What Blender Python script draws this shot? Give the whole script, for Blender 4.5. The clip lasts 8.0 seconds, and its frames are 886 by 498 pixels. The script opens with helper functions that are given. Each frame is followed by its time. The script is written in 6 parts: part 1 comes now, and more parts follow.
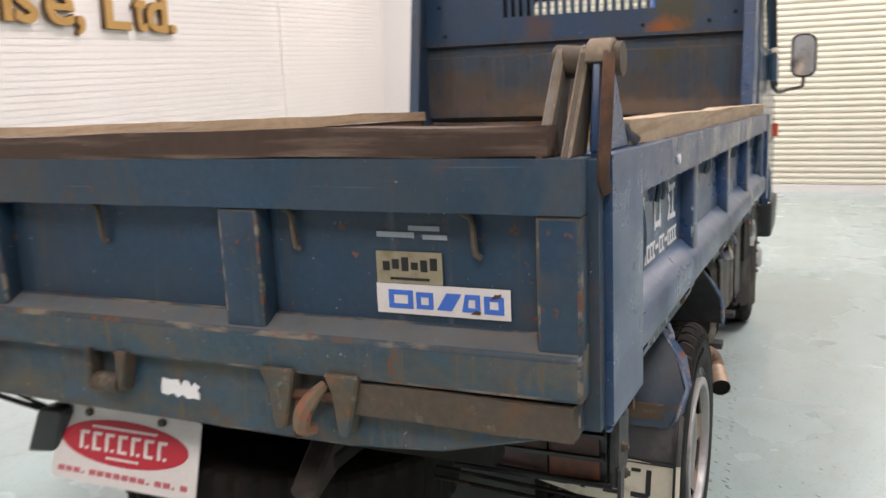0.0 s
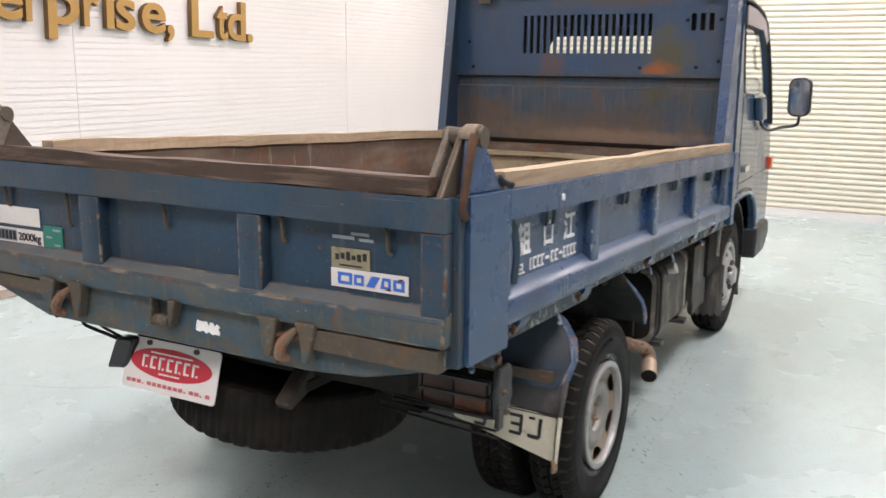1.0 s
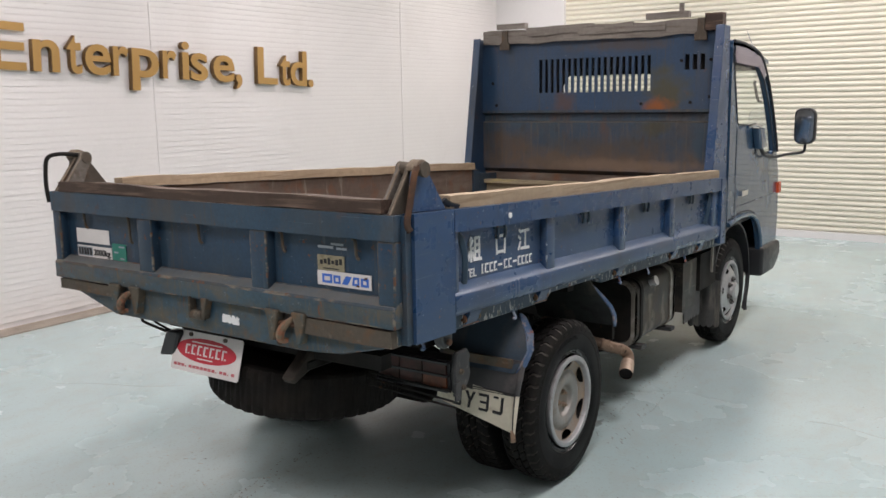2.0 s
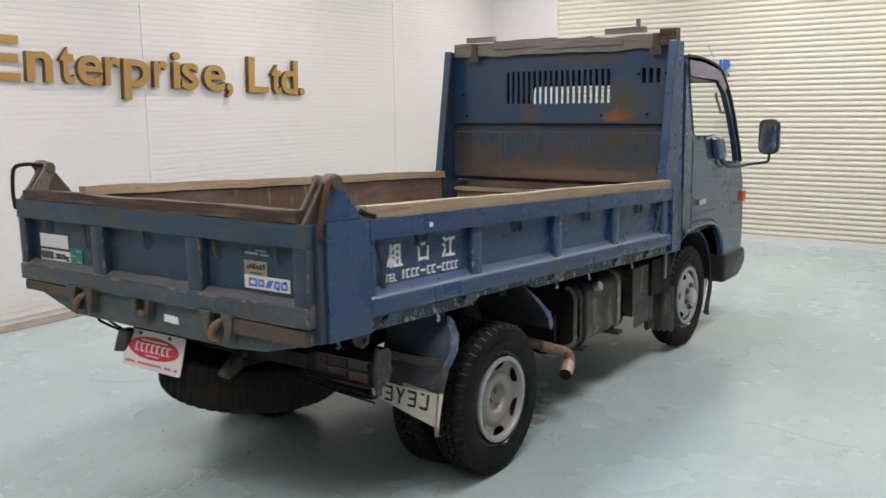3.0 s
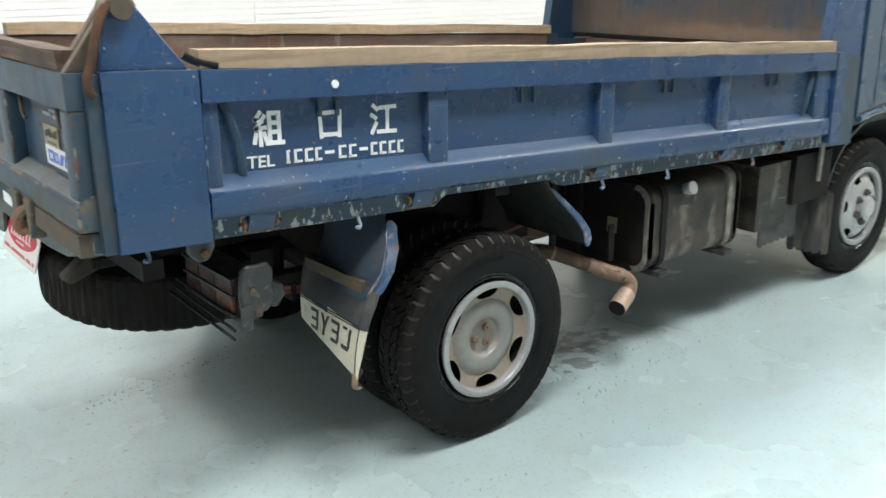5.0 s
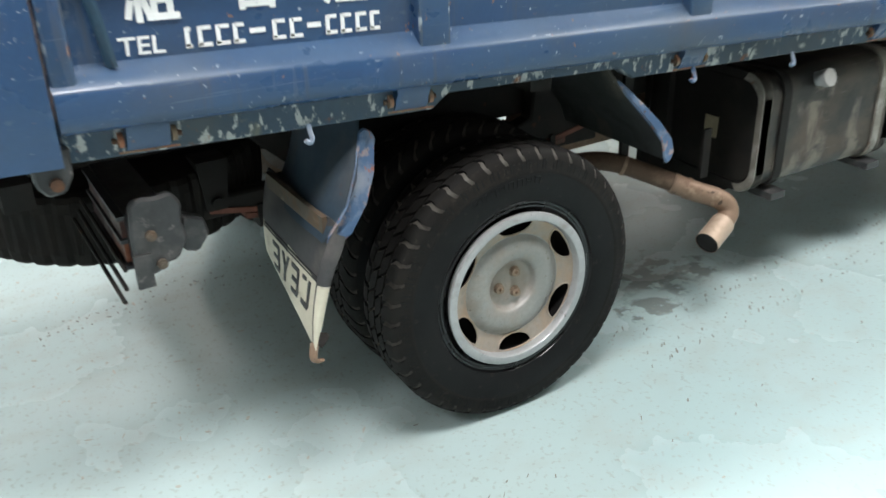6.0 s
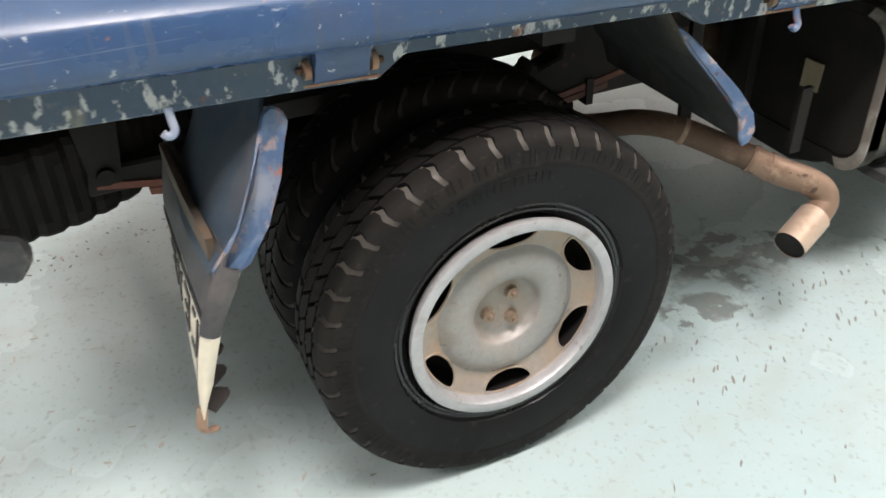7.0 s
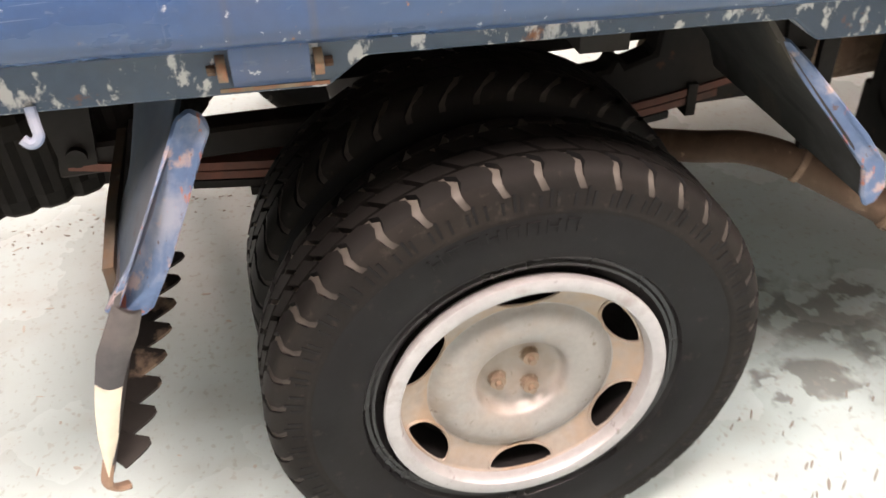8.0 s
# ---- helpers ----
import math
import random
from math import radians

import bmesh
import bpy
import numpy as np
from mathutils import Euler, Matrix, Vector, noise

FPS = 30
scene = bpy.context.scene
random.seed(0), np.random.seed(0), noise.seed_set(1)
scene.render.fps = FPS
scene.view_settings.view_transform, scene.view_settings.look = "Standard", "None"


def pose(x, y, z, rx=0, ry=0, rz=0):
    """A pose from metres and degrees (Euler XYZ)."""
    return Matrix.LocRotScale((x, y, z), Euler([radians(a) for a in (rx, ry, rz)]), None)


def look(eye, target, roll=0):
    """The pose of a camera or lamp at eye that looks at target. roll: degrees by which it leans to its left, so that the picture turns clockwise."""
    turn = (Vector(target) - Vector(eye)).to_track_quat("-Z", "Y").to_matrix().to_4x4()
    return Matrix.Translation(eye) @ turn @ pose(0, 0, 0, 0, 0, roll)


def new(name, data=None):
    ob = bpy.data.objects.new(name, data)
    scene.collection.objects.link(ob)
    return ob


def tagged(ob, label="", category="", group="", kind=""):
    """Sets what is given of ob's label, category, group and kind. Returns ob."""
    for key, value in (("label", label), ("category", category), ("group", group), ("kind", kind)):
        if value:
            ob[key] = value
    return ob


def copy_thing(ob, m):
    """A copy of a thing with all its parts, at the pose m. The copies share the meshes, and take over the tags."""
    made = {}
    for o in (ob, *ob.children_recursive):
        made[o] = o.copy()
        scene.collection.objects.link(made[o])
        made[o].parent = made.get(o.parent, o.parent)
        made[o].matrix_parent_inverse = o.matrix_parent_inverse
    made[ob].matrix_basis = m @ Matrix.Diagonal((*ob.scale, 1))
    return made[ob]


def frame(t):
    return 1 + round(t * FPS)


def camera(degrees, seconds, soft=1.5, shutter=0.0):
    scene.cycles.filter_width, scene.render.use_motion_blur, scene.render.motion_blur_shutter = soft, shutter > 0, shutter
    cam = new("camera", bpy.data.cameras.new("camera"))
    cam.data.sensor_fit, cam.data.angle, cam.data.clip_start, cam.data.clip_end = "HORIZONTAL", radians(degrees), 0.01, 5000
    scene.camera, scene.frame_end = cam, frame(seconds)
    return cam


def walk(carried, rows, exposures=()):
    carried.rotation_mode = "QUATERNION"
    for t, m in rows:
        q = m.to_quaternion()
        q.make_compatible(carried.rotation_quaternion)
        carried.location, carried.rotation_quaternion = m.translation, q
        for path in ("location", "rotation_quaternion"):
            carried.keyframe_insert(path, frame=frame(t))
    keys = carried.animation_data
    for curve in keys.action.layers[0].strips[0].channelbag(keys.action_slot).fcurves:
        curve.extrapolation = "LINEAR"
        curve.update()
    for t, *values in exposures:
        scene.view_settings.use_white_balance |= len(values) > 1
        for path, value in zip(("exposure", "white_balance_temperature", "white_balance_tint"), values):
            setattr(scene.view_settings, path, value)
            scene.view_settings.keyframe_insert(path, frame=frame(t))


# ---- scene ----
cam = camera(52.8, 8.0, shutter=0.4)
PATH = [
    (0, (1.176, -2.494, 1.494), (0.378, -0.704, 1.094), -2.6),
    (0.5, (1.499, -2.749, 1.617), (0.525, -1.059, 1.177), -0.5),
    (1, (1.825, -3.074, 1.664), (0.888, -1.354, 1.261), 0.5),
    (2.3, (2.679, -3.516, 1.749), (1.545, -1.9, 1.426), -1.1),
    (2.5, (2.764, -3.538, 1.769), (1.634, -1.92, 1.445), -0.9),
    (3, (2.974, -3.441, 1.767), (1.827, -1.835, 1.442), -0.8),
    (3.5, (3.128, -3.16, 1.77), (1.95, -1.597, 1.358), -0.6),
    (4, (3.037, -2.75, 1.733), (1.809, -1.268, 1.191), -0.4),
    (4.2, (3.005, -2.59, 1.724), (1.747, -1.151, 1.136), -0.5),
    (5.3, (2.811, -1.618, 1.53), (1.271, -0.513, 0.894), -0.3),
    (5.5, (2.699, -1.489, 1.525), (1.163, -0.424, 0.812), -0.3),
    (6, (2.424, -1.13, 1.438), (0.869, -0.225, 0.564), -1.8),
    (6.5, (2.181, -0.843, 1.417), (0.625, -0.094, 0.409), -1.7),
    (7, (1.904, -0.632, 1.375), (0.41, 0.07, 0.246), -1.3),
    (7.5, (1.752, -0.456, 1.329), (0.253, 0.101, 0.129), -1.1),
    (8, (1.667, -0.295, 1.292), (0.11, 0.054, 0.085), -1.9),
]
EXPOSURES = [(0.0, -0.48, 7050, 18), (0.5, -0.34, 7000, 17), (1.2, -0.33, 6880, 18), (2.3, -0.90, 6700, 15), (3.0, -0.84, 6620, 13), (4.0, -0.49, 6480, 8), (5.5, 0.06, 6460, 5), (6.5, 0.25, 6570, 9), (7.2, 0.58, 7210, 18), (8.0, 1.00, 7850, 26)]
walk(cam, [(t, look(eye, target, roll)) for t, eye, target, roll in PATH], EXPOSURES)

# ---- light: a closed photo hall under rows of fluorescent ceiling lamps ----
world = bpy.data.worlds.new("hall_world")
scene.world = world
world.use_nodes = True
world.node_tree.nodes["Background"].inputs[0].default_value = (0.8, 0.9, 1.0, 1)
world.node_tree.nodes["Background"].inputs[1].default_value = 0.02
CEILING = 3.9
FLOOR = 0.017
LAMPS = [(x, y) for x in (-2.6, -0.1, 2.0) for y in (-3.5, -0.4, 2.9, 6.2)]
for lx, ly in LAMPS:
    lamp = bpy.data.lights.new("tube_light", "AREA")
    lamp.shape, lamp.size, lamp.size_y, lamp.energy = "RECTANGLE", 0.62, 1.3, {-2.6: 56, -0.1: 58, 2.0: 88}[lx] * {-3.5: 0.95, -0.4: 1.04, 2.9: 0.96, 6.2: 0.93}[ly]
    lamp.color = (1.0, 0.965, 0.975)
    new("tube_light", lamp).matrix_world = pose(lx, ly, CEILING - 0.16)


# ---- materials ----
def material(name):
    m = bpy.data.materials.new(name)
    m.use_nodes = True
    return m, m.node_tree.nodes, m.node_tree.links, m.node_tree.nodes["Principled BSDF"]


def surface(name, base, rough=0.5, metal=0.0, layers=(), vary=0.18, big=2.0, grain=60.0, bump=0.15, depth=0.002, random_tint=0.0, spec=0.5, coat=0.0, settled=None, spots=()):
    """A worn surface. layers: (colour, scale or (sx, sy, sz), low, high, strength, roughness).
    settled: (colour, strength) of the dust lying on upward faces; spots: (centre, reach, colour, strength) of single ragged stains."""
    m, nodes, links, bsdf = material(name)
    coords = nodes.new("ShaderNodeTexCoord")
    where = coords.outputs["Object"]

    def cloud(scale, detail=5, shift=0.0):
        tex = nodes.new("ShaderNodeTexNoise")
        tex.inputs["Detail"].default_value = detail
        tex.inputs["Roughness"].default_value = 0.6
        mapping = nodes.new("ShaderNodeMapping")
        s = scale if isinstance(scale, tuple) else (scale,) * 3
        mapping.inputs["Scale"].default_value = s
        mapping.inputs["Location"].default_value = (shift, shift * 1.7, shift * 0.6)
        tex.inputs["Scale"].default_value = 1.0
        links.new(where, mapping.inputs["Vector"])
        links.new(mapping.outputs["Vector"], tex.inputs["Vector"])
        return tex.outputs["Fac"]

    def ramp(value, low, high, a, b):
        r = nodes.new("ShaderNodeMapRange")
        r.inputs["From Min"].default_value, r.inputs["From Max"].default_value = low, high
        r.inputs["To Min"].default_value, r.inputs["To Max"].default_value = a, b
        links.new(value, r.inputs["Value"])
        return r.outputs["Result"]

    def mix(kind, fac, a, b):
        n = nodes.new("ShaderNodeMix")
        n.data_type = kind
        i = 6 if kind == "RGBA" else 2
        for socket, v in ((n.inputs[0], fac), (n.inputs[i], a), (n.inputs[i + 1], b)):
            if isinstance(v, (tuple, float, int)):
                socket.default_value = (*v, 1) if isinstance(v, tuple) else v
            else:
                links.new(v, socket)
        return n.outputs[2 if kind == "RGBA" else 0]

    dark, light = tuple(c * (1 - vary) for c in base), tuple(min(1, c * (1 + vary)) for c in base)
    colour = mix("RGBA", ramp(cloud(big), 0.3, 0.7, 0, 1), dark, light)
    colour = mix("RGBA", ramp(cloud(grain, 3, 3.1), 0.35, 0.65, 0, 0.35), colour, tuple(c * (1 - vary) for c in dark))
    if random_tint:
        info = nodes.new("ShaderNodeObjectInfo")
        colour = mix("RGBA", ramp(info.outputs["Random"], 0, 1, 0, random_tint), colour, tuple(c * 0.55 for c in base))
    shine = ramp(cloud(big * 3, 4, 7.7), 0.3, 0.7, max(0.02, rough - 0.1), min(1, rough + 0.1))
    for n, (tint, scale, low, high, strength, layer_rough) in enumerate(layers):
        fac = ramp(cloud(scale, 6, 11.3 * (n + 1)), low, high, 0, strength)
        colour = mix("RGBA", fac, colour, tint)
        shine = mix("FLOAT", fac, shine, float(layer_rough))
    for n, (centre, reach, tint, strength) in enumerate(spots):
        place = nodes.new("ShaderNodeMapping")
        place.inputs["Location"].default_value = tuple(-c / r for c, r in zip(centre, reach))
        place.inputs["Scale"].default_value = tuple(1 / r for r in reach)
        links.new(where, place.inputs["Vector"])
        far = nodes.new("ShaderNodeVectorMath")
        far.operation = "LENGTH"
        links.new(place.outputs["Vector"], far.inputs[0])
        edge = nodes.new("ShaderNodeMath")
        edge.operation = "MULTIPLY_ADD"
        links.new(cloud(9.0, 6, 2.3 * (n + 1)), edge.inputs[0])
        edge.inputs[1].default_value = 1.8
        links.new(far.outputs["Value"], edge.inputs[2])
        fac = ramp(edge.outputs[0], 1.25, 1.95, strength, 0)
        colour = mix("RGBA", fac, colour, tint)
        shine = mix("FLOAT", fac, shine, 0.8)
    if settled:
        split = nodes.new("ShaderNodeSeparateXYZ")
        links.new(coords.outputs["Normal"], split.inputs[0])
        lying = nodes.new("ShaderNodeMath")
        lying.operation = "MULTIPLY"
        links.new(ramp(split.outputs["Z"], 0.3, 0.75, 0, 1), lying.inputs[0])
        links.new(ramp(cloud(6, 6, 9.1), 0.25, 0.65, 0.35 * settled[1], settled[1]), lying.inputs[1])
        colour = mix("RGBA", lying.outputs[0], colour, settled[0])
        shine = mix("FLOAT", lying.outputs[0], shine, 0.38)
    links.new(colour, bsdf.inputs["Base Color"])
    links.new(shine, bsdf.inputs["Roughness"])
    bsdf.inputs["Metallic"].default_value = metal
    bsdf.inputs["Specular IOR Level"].default_value = spec
    bsdf.inputs["Coat Weight"].default_value = coat
    if bump:
        bn = nodes.new("ShaderNodeBump")
        bn.inputs["Strength"].default_value, bn.inputs["Distance"].default_value = bump, depth
        links.new(cloud(grain * 1.3, 6, 5.0), bn.inputs["Height"])
        links.new(bn.outputs["Normal"], bsdf.inputs["Normal"])
    return m


def plain(name, colour, rough=0.5, metal=0.0, vary=0.08):
    return surface(name, colour, rough, metal, vary=vary, big=5, grain=120, bump=0.05, depth=0.0006)


RUST, DUST, CHIP, BARE = (0.20, 0.075, 0.028), (0.17, 0.14, 0.105), (0.42, 0.46, 0.50), (0.30, 0.14, 0.07)
blue_side = surface("blue_side_paint", (0.0245, 0.068, 0.162), 0.27, layers=[
    ((0.052, 0.085, 0.125), (2.0, 1.2, 7), 0.48, 0.75, 0.6, 0.5),
    ((0.075, 0.073, 0.062), 4.0, 0.52, 0.80, 0.45, 0.7),
    ((0.085, 0.075, 0.058), (38, 38, 2.2), 0.60, 0.74, 0.35, 0.7),
    ((0.16, 0.20, 0.26), (14, 2.2, 150), 0.665, 0.70, 0.5, 0.5),
    (CHIP, 62, 0.672, 0.692, 0.8, 0.5),
    (BARE, 48, 0.675, 0.695, 0.8, 0.8),
    ((0.10, 0.135, 0.18), (3, 30, 90), 0.62, 0.70, 0.45, 0.5),
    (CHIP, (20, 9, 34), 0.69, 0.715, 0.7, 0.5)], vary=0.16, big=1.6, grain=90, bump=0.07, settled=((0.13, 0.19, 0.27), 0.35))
side_edge = surface("rubbed_side_edge", (0.040, 0.085, 0.165), 0.42, layers=[
    ((0.10, 0.085, 0.065), 14, 0.48, 0.66, 0.7, 0.7), (CHIP, 26, 0.60, 0.66, 0.8, 0.5), (BARE, 18, 0.62, 0.68, 0.8, 0.8)], vary=0.2)
blue_gate = surface("blue_gate_paint", (0.0245, 0.063, 0.107), 0.42, layers=[
    ((0.070, 0.075, 0.075), (3, 3, 2.0), 0.42, 0.74, 0.6, 0.6),
    ((0.110, 0.080, 0.048), (6, 6, 3.0), 0.50, 0.72, 0.6, 0.8),
    ((0.11, 0.075, 0.048), (42, 42, 2.4), 0.58, 0.72, 0.5, 0.8),
    ((0.14, 0.060, 0.028), 9, 0.63, 0.74, 0.6, 0.85),
    ((0.16, 0.20, 0.24), (2.4, 14, 150), 0.67, 0.70, 0.4, 0.5),
    (CHIP, 95, 0.684, 0.71, 0.7, 0.5),
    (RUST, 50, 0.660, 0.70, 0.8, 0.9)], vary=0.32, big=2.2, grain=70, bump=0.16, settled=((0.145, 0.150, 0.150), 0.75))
blue_panel = surface("blue_gate_panel", (0.0165, 0.049, 0.092), 0.40, layers=[
    ((0.048, 0.062, 0.068), (5, 5, 3.0), 0.46, 0.70, 0.6, 0.6),
    ((0.095, 0.072, 0.045), (40, 40, 2.2), 0.56, 0.70, 0.45, 0.8),
    ((0.11, 0.070, 0.040), 6, 0.60, 0.74, 0.5, 0.85),
    (CHIP, 95, 0.690, 0.715, 0.7, 0.5),
    ((0.13, 0.16, 0.18), (30, 30, 1.8), 0.60, 0.70, 0.4, 0.6),
    (RUST, 44, 0.645, 0.68, 0.7, 0.9)], vary=0.30, big=2.2, grain=70, bump=0.14)
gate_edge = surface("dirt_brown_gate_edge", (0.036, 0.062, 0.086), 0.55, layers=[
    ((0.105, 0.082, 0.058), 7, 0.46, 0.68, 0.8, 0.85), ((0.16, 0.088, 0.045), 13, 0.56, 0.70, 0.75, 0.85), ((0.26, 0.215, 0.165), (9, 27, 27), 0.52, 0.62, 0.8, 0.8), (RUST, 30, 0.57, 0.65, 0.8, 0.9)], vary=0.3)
gate_rail = surface("mud_stained_gate_rail", (0.040, 0.076, 0.102), 0.5, layers=[
    ((0.135, 0.112, 0.075), (5, 5, 9), 0.42, 0.64, 0.74, 0.75),
    ((0.15, 0.110, 0.065), (46, 46, 5.0), 0.54, 0.66, 0.6, 0.85),
    ((0.15, 0.075, 0.038), (12, 12, 8), 0.58, 0.70, 0.6, 0.9),
    ((0.032, 0.080, 0.125), (13, 13, 22), 0.53, 0.63, 0.7, 0.45),
    (CHIP, 80, 0.680, 0.71, 0.7, 0.5),
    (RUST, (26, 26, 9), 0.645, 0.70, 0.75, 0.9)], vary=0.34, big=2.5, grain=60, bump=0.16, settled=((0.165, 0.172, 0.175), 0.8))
blue_head = surface("blue_headboard_paint", (0.0245, 0.061, 0.122), 0.40, layers=[
    ((0.075, 0.070, 0.055), (5, 5, 1.2), 0.48, 0.76, 0.55, 0.7),
    ((0.085, 0.065, 0.042), (46, 46, 2.0), 0.58, 0.72, 0.45, 0.8),
    (RUST, 8, 0.64, 0.74, 0.5, 0.85),
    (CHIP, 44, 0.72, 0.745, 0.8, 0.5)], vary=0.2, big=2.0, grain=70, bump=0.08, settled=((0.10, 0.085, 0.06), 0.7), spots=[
        ((0.40, 2.33, 1.74), (0.17, 1, 0.20), (0.085, 0.075, 0.030), 0.75), ((0.35, 2.33, 1.635), (0.13, 1, 0.075), (0.30, 0.095, 0.020), 0.9),
        ((-0.35, 2.33, 1.68), (0.10, 1, 0.09), (0.12, 0.06, 0.03), 0.6), ((0.05, 2.33, 2.05), (0.45, 1, 0.05), (0.085, 0.060, 0.040), 0.6)])
worn_head = surface("worn_headboard_steel", (0.030, 0.055, 0.088), 0.46, layers=[
    ((0.085, 0.066, 0.046), (5, 5, 3.2), 0.48, 0.68, 0.65, 0.7),
    ((0.030, 0.062, 0.090), (9, 9, 7), 0.50, 0.62, 0.7, 0.5),
    ((0.15, 0.115, 0.080), (40, 40, 2.6), 0.54, 0.70, 0.6, 0.85),
    ((0.13, 0.065, 0.035), (12, 12, 3.0), 0.55, 0.72, 0.6, 0.9),
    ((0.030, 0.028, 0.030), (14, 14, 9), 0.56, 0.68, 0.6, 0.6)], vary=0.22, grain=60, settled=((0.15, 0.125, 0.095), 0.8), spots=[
        ((-0.25, 2.33, 1.25), (1.15, 1, 0.13), (0.125, 0.086, 0.056), 0.8), ((-0.80, 2.33, 1.38), (0.24, 1, 0.12), (0.10, 0.068, 0.044), 0.7), ((0.0, 2.33, 1.36), (0.55, 1, 0.10), (0.080, 0.058, 0.040), 0.5),
        ((0.10, 2.33, 1.24), (0.75, 1, 0.05), (0.21, 0.145, 0.10), 0.6), ((0.32, 2.33, 1.50), (0.12, 1, 0.06), (0.075, 0.062, 0.025), 0.6)])
blue_sill = surface("blue_sill_paint", (0.026, 0.054, 0.088), 0.5, layers=[
    ((0.075, 0.085, 0.085), 7, 0.44, 0.7, 0.6, 0.8),
    ((0.46, 0.47, 0.46), (60, 38, 22), 0.56, 0.61, 0.9, 0.8),
    ((0.42, 0.43, 0.42), (20, 14, 9), 0.60, 0.64, 0.8, 0.8),
    ((0.34, 0.30, 0.17), 4, 0.58, 0.68, 0.7, 0.85),
    (RUST, 18, 0.63, 0.70, 0.85, 0.9)], vary=0.2, grain=70, bump=0.15)
blue_flange = surface("chipped_blue_flange", (0.070, 0.130, 0.235), 0.45, layers=[
    ((0.30, 0.33, 0.38), 9, 0.46, 0.62, 0.75, 0.6),
    ((0.40, 0.30, 0.26), 22, 0.57, 0.64, 0.7, 0.8),
    ((0.42, 0.125, 0.045), (26, 60, 22), 0.60, 0.65, 0.8, 0.8), ((0.10, 0.060, 0.045), 70, 0.64, 0.68, 0.8, 0.8)], vary=0.2, grain=80)
blue_cab = surface("blue_cab_paint", (0.036, 0.084, 0.152), 0.22, layers=[
    ((0.08, 0.12, 0.18), 2.0, 0.5, 0.8, 0.4, 0.4)], vary=0.12, big=1.2, grain=120, bump=0.012, coat=0.35)
grey_fender = surface("dull_grey_fender", (0.026, 0.029, 0.028), 0.65, layers=[(DUST, (9, 9, 4), 0.54, 0.74, 0.45, 0.8), ((0.010, 0.010, 0.010), 7, 0.52, 0.62, 0.8, 0.7), (RUST, 16, 0.66, 0.73, 0.5, 0.9)], vary=0.2)
fender_steel = surface("dirty_fender_steel", (0.040, 0.062, 0.088), 0.5, layers=[
    (DUST, (6, 6, 3), 0.45, 0.75, 0.55, 0.8), (RUST, 16, 0.66, 0.73, 0.6, 0.9)], vary=0.2)
inner_rust = surface("scoured_rusty_steel", (0.125, 0.090, 0.070), 0.7, layers=[
    ((0.27, 0.22, 0.175), (3, 2, 8), 0.48, 0.72, 0.7, 0.8), (RUST, 9, 0.5, 0.7, 0.6, 0.9),
    ((0.36, 0.33, 0.28), (20, 26, 4), 0.62, 0.72, 0.6, 0.8)], vary=0.25, grain=50, bump=0.25)
tan_board = surface("dusty_tan_board", (0.36, 0.30, 0.20), 0.8, layers=[
    ((0.50, 0.40, 0.14), (3, 3, 14), 0.58, 0.68, 0.7, 0.8), ((0.10, 0.085, 0.065), 6, 0.52, 0.66, 0.8, 0.9)], vary=0.25)
dark_wood = surface("dark_wet_timber", (0.062, 0.037, 0.026), 0.7, layers=[
    ((0.19, 0.13, 0.095), (3, 40, 40), 0.48, 0.64, 0.8, 0.85), ((0.24, 0.18, 0.14), (5, 90, 90), 0.62, 0.72, 0.7, 0.85)], vary=0.25, grain=40, bump=0.4, depth=0.004)
pale_wood = surface("weathered_pale_timber", (0.42, 0.32, 0.215), 0.8, layers=[
    ((0.24, 0.165, 0.10), (55, 2.2, 55), 0.52, 0.66, 0.75, 0.85), ((0.52, 0.44, 0.34), (30, 3, 30), 0.58, 0.7, 0.6, 0.85)], vary=0.2, grain=40, bump=0.3, depth=0.003)
grey_wood = surface("grey_weathered_timber", (0.24, 0.215, 0.19), 0.85, layers=[
    ((0.13, 0.105, 0.085), (3, 60, 60), 0.5, 0.66, 0.7, 0.9), ((0.40, 0.37, 0.33), (4, 50, 50), 0.6, 0.72, 0.6, 0.9)], vary=0.2, grain=50, bump=0.35, depth=0.004)
hinge_rust = surface("pale_rusty_hinge", (0.20, 0.145, 0.095), 0.75, layers=[((0.30, 0.115, 0.065), 30, 0.44, 0.58, 0.85, 0.85), ((0.07, 0.045, 0.03), 40, 0.58, 0.68, 0.8, 0.9)], vary=0.25)
rusty_iron = surface("rusty_iron", (0.085, 0.047, 0.031), 0.75, 0.3, layers=[
    ((0.17, 0.08, 0.040), 20, 0.5, 0.66, 0.8, 0.9), ((0.26, 0.20, 0.15), 30, 0.62, 0.72, 0.6, 0.8)], vary=0.3)
tan_iron = surface("tan_dusted_iron", (0.215, 0.170, 0.125), 0.75, 0.1, layers=[((0.15, 0.10, 0.065), 20, 0.52, 0.66, 0.7, 0.9), ((0.42, 0.36, 0.28), 26, 0.56, 0.68, 0.6, 0.85)], vary=0.22)
dusty_iron = surface("dusty_grey_iron", (0.17, 0.155, 0.135), 0.75, 0.2, layers=[((0.10, 0.07, 0.045), 14, 0.5, 0.66, 0.7, 0.9), ((0.30, 0.28, 0.25), 24, 0.6, 0.72, 0.6, 0.85)], vary=0.25)
brown_iron = surface("brown_dirty_iron", (0.105, 0.086, 0.066), 0.75, 0.2, layers=[
    ((0.17, 0.09, 0.045), 18, 0.52, 0.68, 0.6, 0.9), ((0.27, 0.23, 0.18), 24, 0.6, 0.72, 0.6, 0.85)], vary=0.25)
